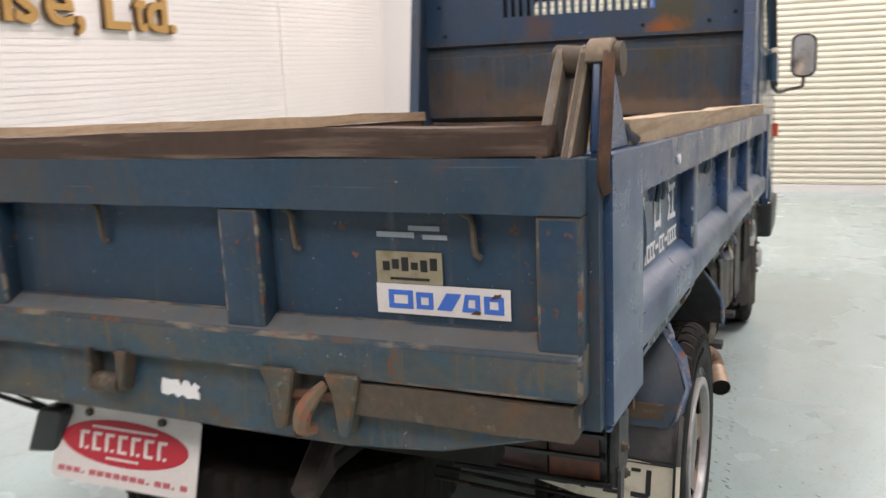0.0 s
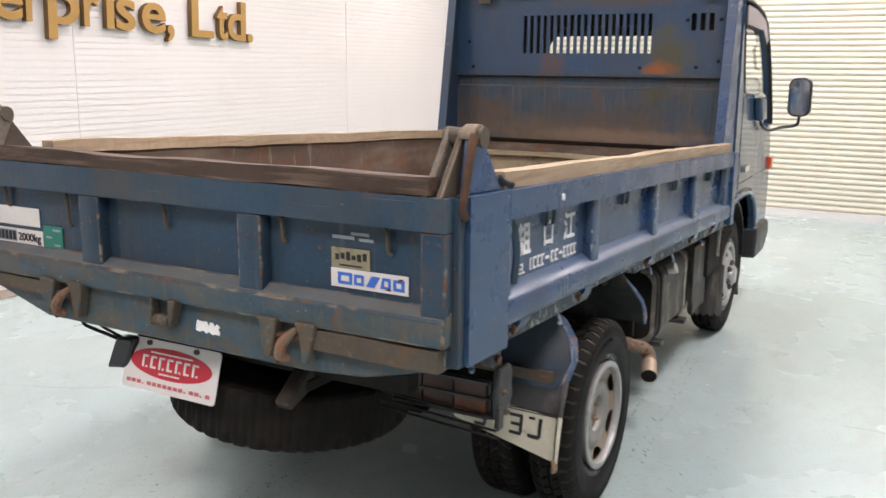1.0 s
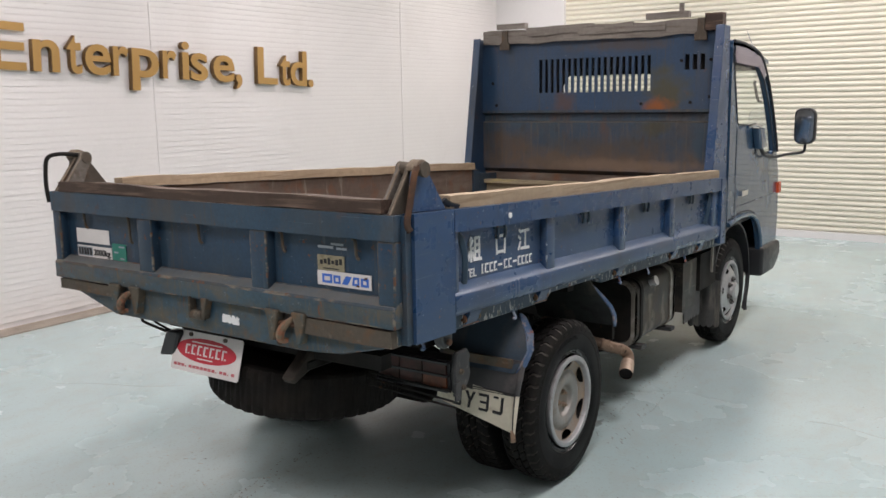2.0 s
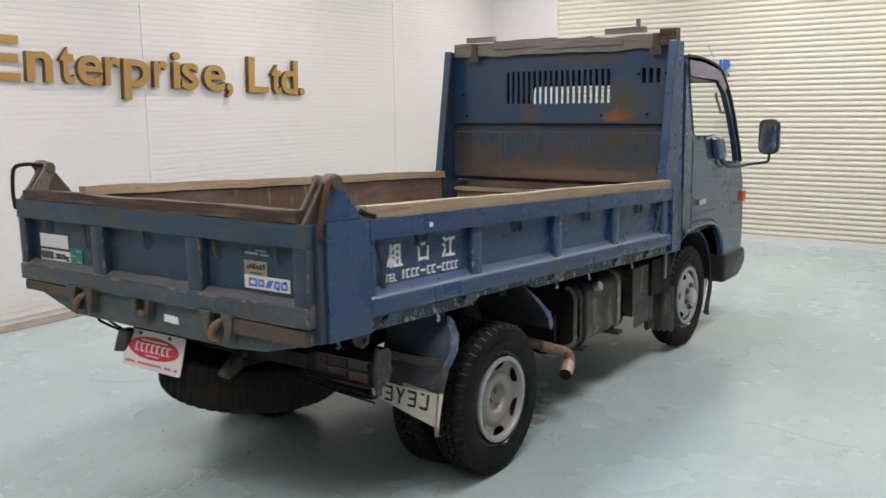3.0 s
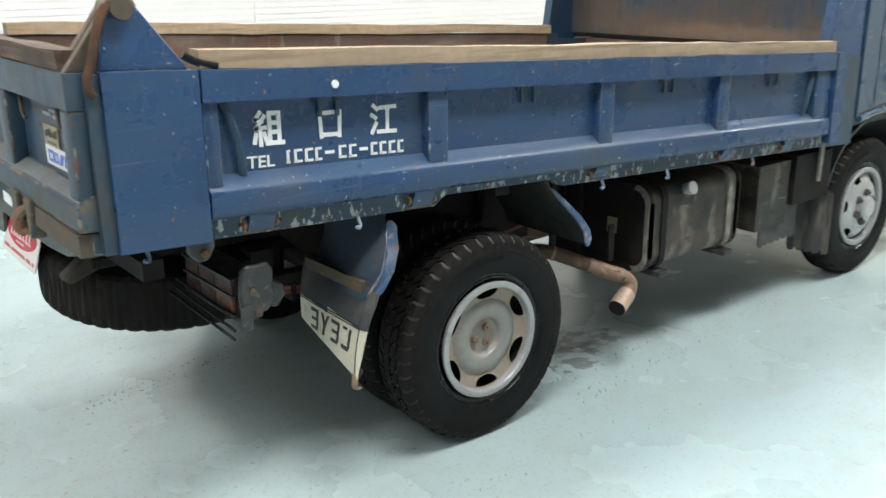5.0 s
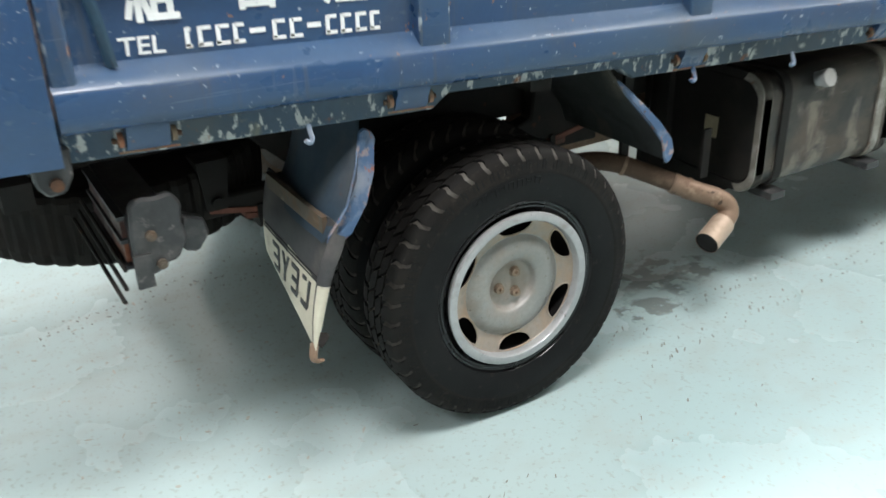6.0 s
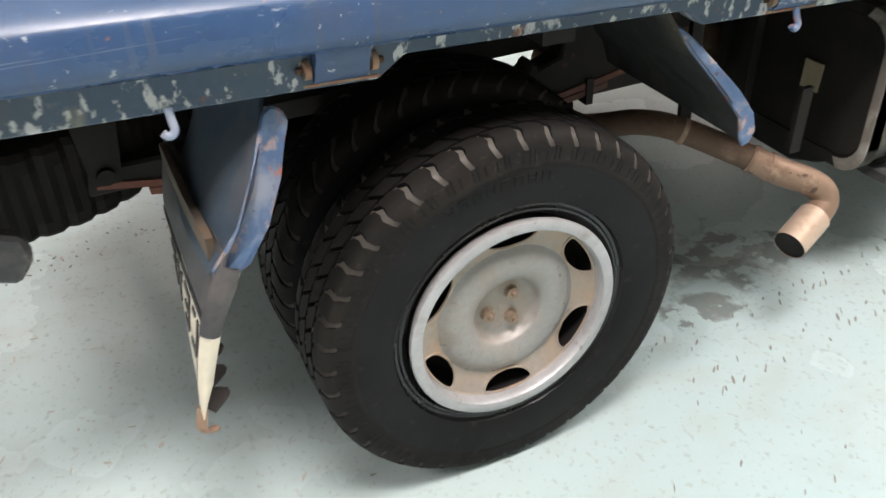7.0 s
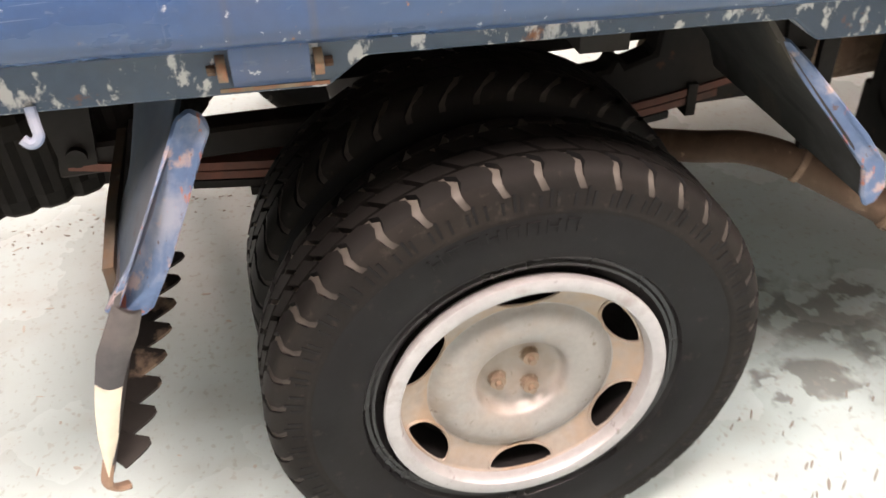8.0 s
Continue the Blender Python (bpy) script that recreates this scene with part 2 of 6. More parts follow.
red_iron = surface("red_oxide_iron", (0.16, 0.055, 0.035), 0.75, layers=[((0.05, 0.04, 0.035), 8, 0.48, 0.66, 0.8, 0.8)], vary=0.25)
black_iron = surface("black_chassis_paint", (0.014, 0.0128, 0.0118), 0.75, spec=0.25, layers=[
    ((0.036, 0.029, 0.023), 5, 0.5, 0.75, 0.6, 0.85), (RUST, 15, 0.66, 0.74, 0.4, 0.9)], vary=0.3)
tank_paint = surface("scuffed_black_tank", (0.014, 0.013, 0.012), 0.45, layers=[
    ((0.085, 0.068, 0.052), (5, 3, 6), 0.42, 0.60, 0.85, 0.7), ((0.19, 0.165, 0.135), (11, 9, 4), 0.54, 0.64, 0.75, 0.6), ((0.012, 0.011, 0.010), (8, 6, 14), 0.54, 0.62, 0.85, 0.5), ((0.30, 0.28, 0.25), (30, 4, 60), 0.64, 0.74, 0.6, 0.55)], vary=0.3)
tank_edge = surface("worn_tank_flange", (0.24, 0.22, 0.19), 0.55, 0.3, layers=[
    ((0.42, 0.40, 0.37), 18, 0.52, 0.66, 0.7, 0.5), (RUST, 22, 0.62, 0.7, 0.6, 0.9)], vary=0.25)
exhaust_metal = surface("heat_tanned_exhaust", (0.30, 0.20, 0.14), 0.6, 0.4, layers=[
    ((0.16, 0.095, 0.060), 12, 0.50, 0.64, 0.7, 0.8),
    ((0.09, 0.065, 0.05), 46, 0.62, 0.66, 0.9, 0.9), ((0.46, 0.34, 0.25), 26, 0.58, 0.7, 0.6, 0.6)], vary=0.2)
exhaust_tip = surface("pale_exhaust_tip", (0.56, 0.43, 0.33), 0.5, 0.4, layers=[((0.28, 0.19, 0.13), 16, 0.52, 0.68, 0.7, 0.7)], vary=0.15)
exhaust_front = surface("dark_brown_exhaust", (0.135, 0.085, 0.057), 0.65, 0.4, layers=[
    ((0.045, 0.034, 0.027), 9, 0.46, 0.64, 0.8, 0.8), ((0.21, 0.145, 0.10), 15, 0.56, 0.70, 0.7, 0.7), ((0.30, 0.21, 0.15), 60, 0.64, 0.70, 0.7, 0.7)], vary=0.25)
latch_iron = surface("grime_brown_latch_paint", (0.098, 0.080, 0.057), 0.75, layers=[
    ((0.045, 0.080, 0.092), 16, 0.50, 0.62, 0.75, 0.6), ((0.19, 0.105, 0.055), 22, 0.55, 0.68, 0.7, 0.9), ((0.26, 0.22, 0.16), 40, 0.60, 0.70, 0.7, 0.85)], vary=0.28, grain=60, bump=0.3)
# near black, for the sooty exhaust bore and for shade painted inside the wheels
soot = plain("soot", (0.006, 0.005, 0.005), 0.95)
rubber = surface("tyre_rubber", (0.0050, 0.0054, 0.0060), 0.66, spec=0.22, layers=[
    ((0.012, 0.0105, 0.0095), 5, 0.50, 0.74, 0.5, 0.8), ((0.055, 0.046, 0.038), 34, 0.62, 0.74, 0.5, 0.9)], vary=0.25, grain=140, bump=0.12, depth=0.001)
shoulder_rubber = surface("dusty_shoulder_rubber", (0.0078, 0.0070, 0.0064), 0.75, spec=0.22, layers=[
    ((0.019, 0.0155, 0.0128), 7, 0.44, 0.68, 0.7, 0.85), ((0.05, 0.042, 0.035), 60, 0.60, 0.72, 0.5, 0.9)], vary=0.3, grain=140, bump=0.2, depth=0.001)
old_rubber = surface("old_spare_rubber", (0.011, 0.0096, 0.0085), 0.85, spec=0.2, layers=[((0.022, 0.017, 0.013), 7, 0.5, 0.72, 0.6, 0.85)], vary=0.3, grain=120, bump=0.2)
groove_rubber = surface("dusty_tread_groove", (0.040, 0.035, 0.030), 0.85, layers=[
    ((0.20, 0.17, 0.14), 24, 0.45, 0.62, 0.85, 0.95)], vary=0.3)
bracket_grey = surface("dusty_dark_bracket", (0.028, 0.029, 0.031), 0.5, layers=[((0.10, 0.095, 0.09), 14, 0.50, 0.66, 0.6, 0.8), ((0.22, 0.20, 0.18), 38, 0.62, 0.70, 0.6, 0.8)], vary=0.3, bump=0.3)
step_rubber = surface("scuffed_step_rubber", (0.060, 0.058, 0.056), 0.7, layers=[((0.20, 0.18, 0.155), (26, 26, 3), 0.50, 0.66, 0.7, 0.85)], vary=0.3)
flap_rubber = surface("grey_flap_rubber", (0.050, 0.049, 0.052), 0.6, layers=[((0.17, 0.15, 0.14), 8, 0.5, 0.72, 0.6, 0.8)], vary=0.2)
cream_band = surface("cream_flap_band", (0.66, 0.61, 0.49), 0.6, layers=[((0.34, 0.28, 0.2), 14, 0.58, 0.72, 0.7, 0.8)], vary=0.1)
rim_ring = surface("silver_rim_flange", (0.40, 0.405, 0.41), 0.45, 0.35, layers=[((0.28, 0.255, 0.23), 20, 0.54, 0.72, 0.7, 0.7), ((0.16, 0.14, 0.12), 44, 0.64, 0.72, 0.6, 0.8)], vary=0.14)
rim_disc = surface("dusty_silver_disc", (0.30, 0.295, 0.28), 0.45, 0.35, layers=[
    ((0.36, 0.27, 0.20), 6, 0.50, 0.70, 0.6, 0.8), ((0.20, 0.185, 0.165), 13, 0.52, 0.7, 0.5, 0.6), ((0.14, 0.10, 0.07), 48, 0.64, 0.72, 0.6, 0.85)], vary=0.15, grain=90)
rim_well = surface("tan_dusted_disc_edge", (0.33, 0.29, 0.25), 0.5, 0.25, layers=[
    ((0.40, 0.28, 0.19), 9, 0.40, 0.60, 0.85, 0.85), ((0.22, 0.20, 0.18), 15, 0.55, 0.7, 0.6, 0.6)], vary=0.15, grain=90)
tread_rubber = surface("black_tread_rubber", (0.0080, 0.0072, 0.0066), 0.7, spec=0.2, layers=[((0.024, 0.020, 0.0165), 20, 0.6, 0.72, 0.6, 0.85)], vary=0.2, grain=140, bump=0.08, depth=0.0008)
bead_rubber = surface("shiny_bead_rubber", (0.008, 0.008, 0.009), 0.3, vary=0.2, grain=140, bump=0.04, depth=0.0006)
rim_front = surface("clean_silver_disc", (0.52, 0.52, 0.52), 0.38, 0.5, layers=[((0.36, 0.33, 0.30), 12, 0.55, 0.7, 0.5, 0.6)], vary=0.12)
dark_nut = surface("dark_wheel_nut", (0.10, 0.095, 0.09), 0.5, 0.4, vary=0.2)
steel_nut = surface("brown_wheel_stud", (0.30, 0.22, 0.16), 0.55, 0.5, layers=[((0.55, 0.5, 0.45), 60, 0.55, 0.66, 0.7, 0.4)], vary=0.2)
white_plate = plain("white_plate", (0.74, 0.70, 0.68), 0.4)
red_print = plain("red_print", (0.52, 0.025, 0.045), 0.45)
pale_red = plain("pale_red_print", (0.55, 0.13, 0.15), 0.45)
white_paint = surface("worn_white_lettering", (0.86, 0.86, 0.86), 0.55, layers=[((0.20, 0.26, 0.36), 60, 0.64, 0.70, 0.8, 0.5)], vary=0.05)
blue_print = plain("bright_blue_print", (0.045, 0.16, 0.60), 0.4)
green_print = plain("green_sticker", (0.012, 0.20, 0.15), 0.45)
gold_plate = surface("dull_gold_sticker", (0.30, 0.265, 0.175), 0.45, layers=[((0.18, 0.15, 0.09), 30, 0.5, 0.66, 0.7, 0.6)], vary=0.15)
black_print = plain("black_print", (0.012, 0.012, 0.014), 0.5)
grey_print = plain("grey_print", (0.30, 0.34, 0.38), 0.5)
black_plastic = plain("black_plastic", (0.014, 0.015, 0.018), 0.38)
red_lens = surface("red_lamp_lens", (0.060, 0.014, 0.010), 0.45, layers=[((0.030, 0.022, 0.017), 14, 0.42, 0.62, 0.8, 0.8)], vary=0.2)
amber_lens = surface("amber_lamp_lens", (0.17, 0.045, 0.014), 0.45, layers=[((0.040, 0.026, 0.018), 14, 0.46, 0.66, 0.7, 0.8)], vary=0.2)
orange_lens = plain("orange_side_lens", (0.75, 0.10, 0.03), 0.25)
door_gap = surface("rubbed_door_gap", (0.03, 0.035, 0.045), 0.6, layers=[((0.45, 0.46, 0.46), (9, 9, 6), 0.48, 0.58, 0.85, 0.6)], vary=0.2)
chrome = plain("chrome", (0.72, 0.72, 0.74), 0.12, 1.0)
mirror_glass = plain("mirror_glass", (0.8, 0.82, 0.85), 0.03, 1.0, 0.0)
cab_trim = plain("dark_cab_trim", (0.03, 0.03, 0.033), 0.6)
seat_cloth = plain("grey_seat_cloth", (0.16, 0.16, 0.17), 0.9)
gold_side_shade = surface("brown_letter_edge", (0.150, 0.080, 0.025), 0.55, vary=0.1)
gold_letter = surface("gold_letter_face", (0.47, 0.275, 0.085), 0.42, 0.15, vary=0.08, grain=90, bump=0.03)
siding = surface("white_siding", (0.80, 0.775, 0.755), 0.55, layers=[((0.62, 0.58, 0.54), (1.5, 1.5, 1.0), 0.58, 0.85, 0.35, 0.6)], vary=0.03, big=0.6, grain=40, bump=0.03)
smooth_wall = surface("white_wall_paint", (0.79, 0.775, 0.765), 0.6, vary=0.03, big=0.7, grain=50, bump=0.04)
shutter_paint = surface("cream_shutter_paint", (0.78, 0.745, 0.63), 0.42, layers=[((0.60, 0.55, 0.44), (0.7, 0.7, 5), 0.56, 0.8, 0.3, 0.5)], vary=0.04, big=0.8, grain=30, bump=0.02)
hall_wall = surface("grey_hall_wall", (0.52, 0.515, 0.505), 0.7, vary=0.05, big=0.5)
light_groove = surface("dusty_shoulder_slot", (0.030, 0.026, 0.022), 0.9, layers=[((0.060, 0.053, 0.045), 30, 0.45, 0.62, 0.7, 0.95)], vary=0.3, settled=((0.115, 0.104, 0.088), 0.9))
curb_paint = surface("dirty_wall_foot", (0.42, 0.36, 0.30), 0.8, layers=[((0.20, 0.17, 0.14), 3, 0.5, 0.7, 0.7, 0.9)], vary=0.2)
ceiling_paint = surface("ceiling_board", (0.30, 0.295, 0.285), 0.8, vary=0.04)
lamp_case = plain("white_lamp_case", (0.8, 0.8, 0.8), 0.4)


def glass_material():
    m, nodes, links, bsdf = material("clear_glass")
    bsdf.inputs["Base Color"].default_value = (0.93, 0.96, 0.95, 1)
    bsdf.inputs["Roughness"].default_value = 0.02
    bsdf.inputs["Transmission Weight"].default_value = 1.0
    bsdf.inputs["IOR"].default_value = 1.2
    return m


glass = glass_material()


def visor_material():
    m, nodes, links, bsdf = material("smoky_visor_plastic")
    bsdf.inputs["Base Color"].default_value = (0.62, 0.55, 0.62, 1)
    bsdf.inputs["Roughness"].default_value = 0.22
    bsdf.inputs["Transmission Weight"].default_value = 0.72
    bsdf.inputs["IOR"].default_value = 1.2
    return m


visor_tint = visor_material()


def tube_glow():
    m, nodes, links, bsdf = material("lit_tube")
    bsdf.inputs["Emission Color"].default_value = (1, 0.97, 0.92, 1)
    bsdf.inputs["Emission Strength"].default_value = 6.0
    return m


lit_tube = tube_glow()


def floor_material():
    """Pale aqua epoxy over concrete: semi-gloss, scuffed, with an oily stain by the exhaust and dusty tyre tracks."""
    m, nodes, links, bsdf = material("aqua_epoxy_floor")
    where = nodes.new("ShaderNodeTexCoord").outputs["Object"]

    def noise_at(scale, detail=6, shift=0.0, stretch=(1, 1, 1)):
        mapping = nodes.new("ShaderNodeMapping")
        mapping.inputs["Scale"].default_value = tuple(scale * s for s in stretch)
        mapping.inputs["Location"].default_value = (shift, shift * 0.7, 0)
        tex = nodes.new("ShaderNodeTexNoise")
        tex.inputs["Scale"].default_value, tex.inputs["Detail"].default_value = 1.0, detail
        links.new(where, mapping.inputs["Vector"])
        links.new(mapping.outputs["Vector"], tex.inputs["Vector"])
        return tex.outputs["Fac"]

    def ramp(value, low, high, a, b):
        r = nodes.new("ShaderNodeMapRange")
        r.interpolation_type = "SMOOTHSTEP"
        for key, v in (("From Min", low), ("From Max", high), ("To Min", a), ("To Max", b)):
            r.inputs[key].default_value = v
        links.new(value, r.inputs["Value"])
        return r.outputs["Result"]

    def mix(fac, a, b):
        n = nodes.new("ShaderNodeMix")
        n.data_type = "RGBA"
        for socket, v in ((n.inputs[0], fac), (n.inputs[6], a), (n.inputs[7], b)):
            if isinstance(v, tuple):
                socket.default_value = (*v, 1)
            else:
                links.new(v, socket)
        return n.outputs[2]

    def maths(op, a, b):
        n = nodes.new("ShaderNodeMath")
        n.operation = op
        for socket, v in zip(n.inputs, (a, b)):
            if isinstance(v, float):
                socket.default_value = v
            else:
                links.new(v, socket)
        return n.outputs[0]

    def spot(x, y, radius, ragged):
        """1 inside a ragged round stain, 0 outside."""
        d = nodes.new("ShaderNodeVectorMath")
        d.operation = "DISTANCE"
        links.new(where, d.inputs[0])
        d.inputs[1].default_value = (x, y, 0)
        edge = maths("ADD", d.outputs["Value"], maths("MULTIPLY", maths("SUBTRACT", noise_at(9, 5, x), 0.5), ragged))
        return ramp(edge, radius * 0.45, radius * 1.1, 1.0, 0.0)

    colour = mix(ramp(noise_at(0.5, 4), 0.35, 0.65, 0, 1), (0.432, 0.568, 0.576), (0.510, 0.632, 0.636))
    colour = mix(ramp(noise_at(2.2, 6, 4), 0.42, 0.80, 0, 0.35), colour, (0.445, 0.52, 0.515))
    colour = mix(ramp(noise_at(1.3, 6, 8, (1, 0.3, 1)), 0.46, 0.78, 0, 0.35), colour, (0.40, 0.465, 0.455))
    colour = mix(ramp(noise_at(34, 3, 2), 0.68, 0.76, 0, 0.45), colour, (0.30, 0.30, 0.28))
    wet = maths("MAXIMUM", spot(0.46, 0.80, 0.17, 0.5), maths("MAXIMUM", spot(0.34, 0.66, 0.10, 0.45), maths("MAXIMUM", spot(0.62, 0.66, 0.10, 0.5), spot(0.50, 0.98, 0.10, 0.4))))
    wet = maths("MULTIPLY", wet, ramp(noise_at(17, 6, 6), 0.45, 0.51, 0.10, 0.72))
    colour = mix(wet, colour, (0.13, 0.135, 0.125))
    colour = mix(ramp(noise_at(11, 7, 15, (1, 0.6, 1)), 0.46, 0.72, 0, 0.20), colour, (0.40, 0.385, 0.34))
    colour = mix(ramp(noise_at(70, 3, 21), 0.58, 0.68, 0, 0.34), colour, (0.33, 0.32, 0.29))
    links.new(colour, bsdf.inputs["Base Color"])
    shine = ramp(noise_at(1.8, 5, 12), 0.35, 0.7, 0.18, 0.32)
    links.new(shine, bsdf.inputs["Roughness"])
    bn = nodes.new("ShaderNodeBump")
    bn.inputs["Strength"].default_value, bn.inputs["Distance"].default_value = 0.08, 0.004
    links.new(noise_at(6, 6, 1), bn.inputs["Height"])
    links.new(bn.outputs["Normal"], bsdf.inputs["Normal"])
    return m


aqua_floor = floor_material()


# ---- mesh helpers ----
def box(bm, x0, x1, y0, y1, z0, z1):
    v = [bm.verts.new(p) for p in ((x0, y0, z0), (x1, y0, z0), (x1, y1, z0), (x0, y1, z0), (x0, y0, z1), (x1, y0, z1), (x1, y1, z1), (x0, y1, z1))]
    for f in ((0, 3, 2, 1), (4, 5, 6, 7), (0, 1, 5, 4), (1, 2, 6, 5), (2, 3, 7, 6), (3, 0, 4, 7)):
        bm.faces.new([v[i] for i in f])
    return bm


def at_axis(axis, a, p):
    return {"x": (a, p[0], p[1]), "y": (p[0], a, p[1]), "z": (p[0], p[1], a)}[axis]


def prism(bm, outline, axis, a, b):
    """The outline, in the two other axes, drawn out along axis from a to b."""
    lo = [bm.verts.new(at_axis(axis, a, p)) for p in outline]
    hi = [bm.verts.new(at_axis(axis, b, p)) for p in outline]
    made = [bm.faces.new(lo), bm.faces.new(hi[::-1])]
    for i in range(len(lo)):
        j = (i + 1) % len(lo)
        made.append(bm.faces.new((lo[j], lo[i], hi[i], hi[j])))
    bmesh.ops.recalc_face_normals(bm, faces=made)
    return bm


def plate(bm, outline, holes, axis, a, b):
    """A prism with holes through it."""
    edges = []
    for loop in (outline, *holes):
        vs = [bm.verts.new(at_axis(axis, a, p)) for p in loop]
        edges += [bm.edges.new((vs[i], vs[(i + 1) % len(vs)])) for i in range(len(vs))]
    got = bmesh.ops.triangle_fill(bm, use_beauty=True, use_dissolve=False, edges=edges)
    faces = [g for g in got["geom"] if isinstance(g, bmesh.types.BMFace)]
    out = bmesh.ops.extrude_face_region(bm, geom=faces, use_keep_orig=True)
    shift = Vector(at_axis(axis, b - a, (0, 0)))
    for g in out["geom"]:
        if isinstance(g, bmesh.types.BMVert):
            g.co += shift
    bmesh.ops.recalc_face_normals(bm, faces=bm.faces)
    return bm


def smooth_path(points, steps=6):
    """Catmull-Rom through the points."""
    p = [Vector(q) for q in points]
    p = [2 * p[0] - p[1], *p, 2 * p[-1] - p[-2]]
    out = []
    for i in range(1, len(p) - 2):
        for s in range(steps):
            t = s / steps
            out.append(0.5 * (2 * p[i] + (p[i + 1] - p[i - 1]) * t + (2 * p[i - 1] - 5 * p[i] + 4 * p[i + 1] - p[i + 2]) * t * t
                              + (3 * p[i] - p[i - 1] - 3 * p[i + 1] + p[i + 2]) * t ** 3))
    return out + [p[-2]]


def tube(bm, points, radius, seg=10, caps=True, flat=1.0):
    """A round bar along the points; flat squeezes it across."""
    pts = [Vector(p) for p in points]
    rings, side = [], None
    for i, p in enumerate(pts):
        way = (pts[min(i + 1, len(pts) - 1)] - pts[max(i - 1, 0)]).normalized()
        if side is None:
            side = way.orthogonal().normalized()
        side = (side - way * side.dot(way)).normalized()
        up = way.cross(side)
        r = radius[i] if isinstance(radius, (list, tuple)) else radius
        rings.append([bm.verts.new(p + r * (math.cos(2 * math.pi * k / seg) * side + flat * math.sin(2 * math.pi * k / seg) * up)) for k in range(seg)])
    for a, b in zip(rings, rings[1:]):
        for k in range(seg):
            bm.faces.new((a[k], a[(k + 1) % seg], b[(k + 1) % seg], b[k]))
    if caps:
        bm.faces.new(rings[0][::-1])
        bm.faces.new(rings[-1])
    return bm


def lathe(bm, profile, seg=64, keep=None, slot=0):
    """Turns (radius, x) about the x axis. keep(angle, radius) leaves out faces; slot: the material."""
    rings = []
    for r, x in profile:
        if r < 1e-5:
            rings.append([bm.verts.new((x, 0, 0))] * seg)
        else:
            rings.append([bm.verts.new((x, r * math.sin(2 * math.pi * k / seg), r * math.cos(2 * math.pi * k / seg))) for k in range(seg)])
    for i, (a, b) in enumerate(zip(rings, rings[1:])):
        mid = (profile[i][0] + profile[i + 1][0]) / 2
        for k in range(seg):
            if keep and not keep((k + 0.5) * 360 / seg, mid):
                continue
            vs = []
            for v in (a[k], a[(k + 1) % seg], b[(k + 1) % seg], b[k]):
                if v not in vs:
                    vs.append(v)
            f = bm.faces.new(vs)
            f.material_index = slot
    return bm


SLOPE = 0.046


def lean(bm):
    """The unladen body slopes down towards the cab."""
    for v in bm.verts:
        v.co.z -= SLOPE * v.co.y
    return bm


def part(name, bm, mats, parent=None, label="", bevel=0.0, segments=1, sharp=32, sloped=False, normals=True, edge=None):
    """One mesh object under its thing; edge: the material of the rubbed bevels."""
    if bevel:
        edges = [e for e in bm.edges if len(e.link_faces) == 2 and e.calc_face_angle(0) > 0.5]
        bmesh.ops.bevel(bm, geom=edges, offset=bevel, segments=segments, profile=0.5, affect="EDGES", clamp_overlap=True, material=1 if edge else -1)
    if sloped:
        lean(bm)
    if normals:
        bmesh.ops.recalc_face_normals(bm, faces=bm.faces)
    for f in bm.faces:
        f.smooth = True
    for e in bm.edges:
        e.smooth = len(e.link_faces) == 2 and e.calc_face_angle(0) < radians(sharp)
    mesh = bpy.data.meshes.new(name)
    bm.to_mesh(mesh)
    bm.free()
    if edge:
        mats = [mats, edge]
    for m in mats if isinstance(mats, (list, tuple)) else [mats]:
        mesh.materials.append(m)
    ob = new(name, mesh)
    if parent:
        ob.parent = parent
    if label:
        tagged(ob, label)
    return ob


def again(ob, parent, m):
    """Another object on the same mesh."""
    twin = new(ob.name.split(".")[0], ob.data)
    twin.parent = parent
    twin.matrix_basis = m
    return twin


def grid_box(bm, x0, x1, y0, y1, z0, z1, axis, n, wobble, seed):
    """A bar cut into n lengths along axis and warped a little, as old timber is."""
    lo, hi = ((x0, x1), (y0, y1), (z0, z1))[axis]
    rings = []
    for i in range(n + 1):
        t = lo + (hi - lo) * i / n
        ring = []
        for a, b in ((0, 0), (1, 0), (1, 1), (0, 1)):
            others = [k for k in range(3) if k != axis]
            p = [0, 0, 0]
            p[axis] = t
            for k, pick in zip(others, (a, b)):
                p[k] = ((x0, x1), (y0, y1), (z0, z1))[k][pick]
            off = noise.noise_vector(Vector(p) * 5 + Vector((seed, 0, 0)))
            p = [c + (wobble * off[k] if k != axis else 0) for k, c in enumerate(p)]
            ring.append(bm.verts.new(p))
        rings.append(ring)
    for a, b in zip(rings, rings[1:]):
        for k in range(4):
            bm.faces.new((a[k], a[(k + 1) % 4], b[(k + 1) % 4], b[k]))
    bm.faces.new(rings[0])
    bm.faces.new(rings[-1][::-1])
    return bm


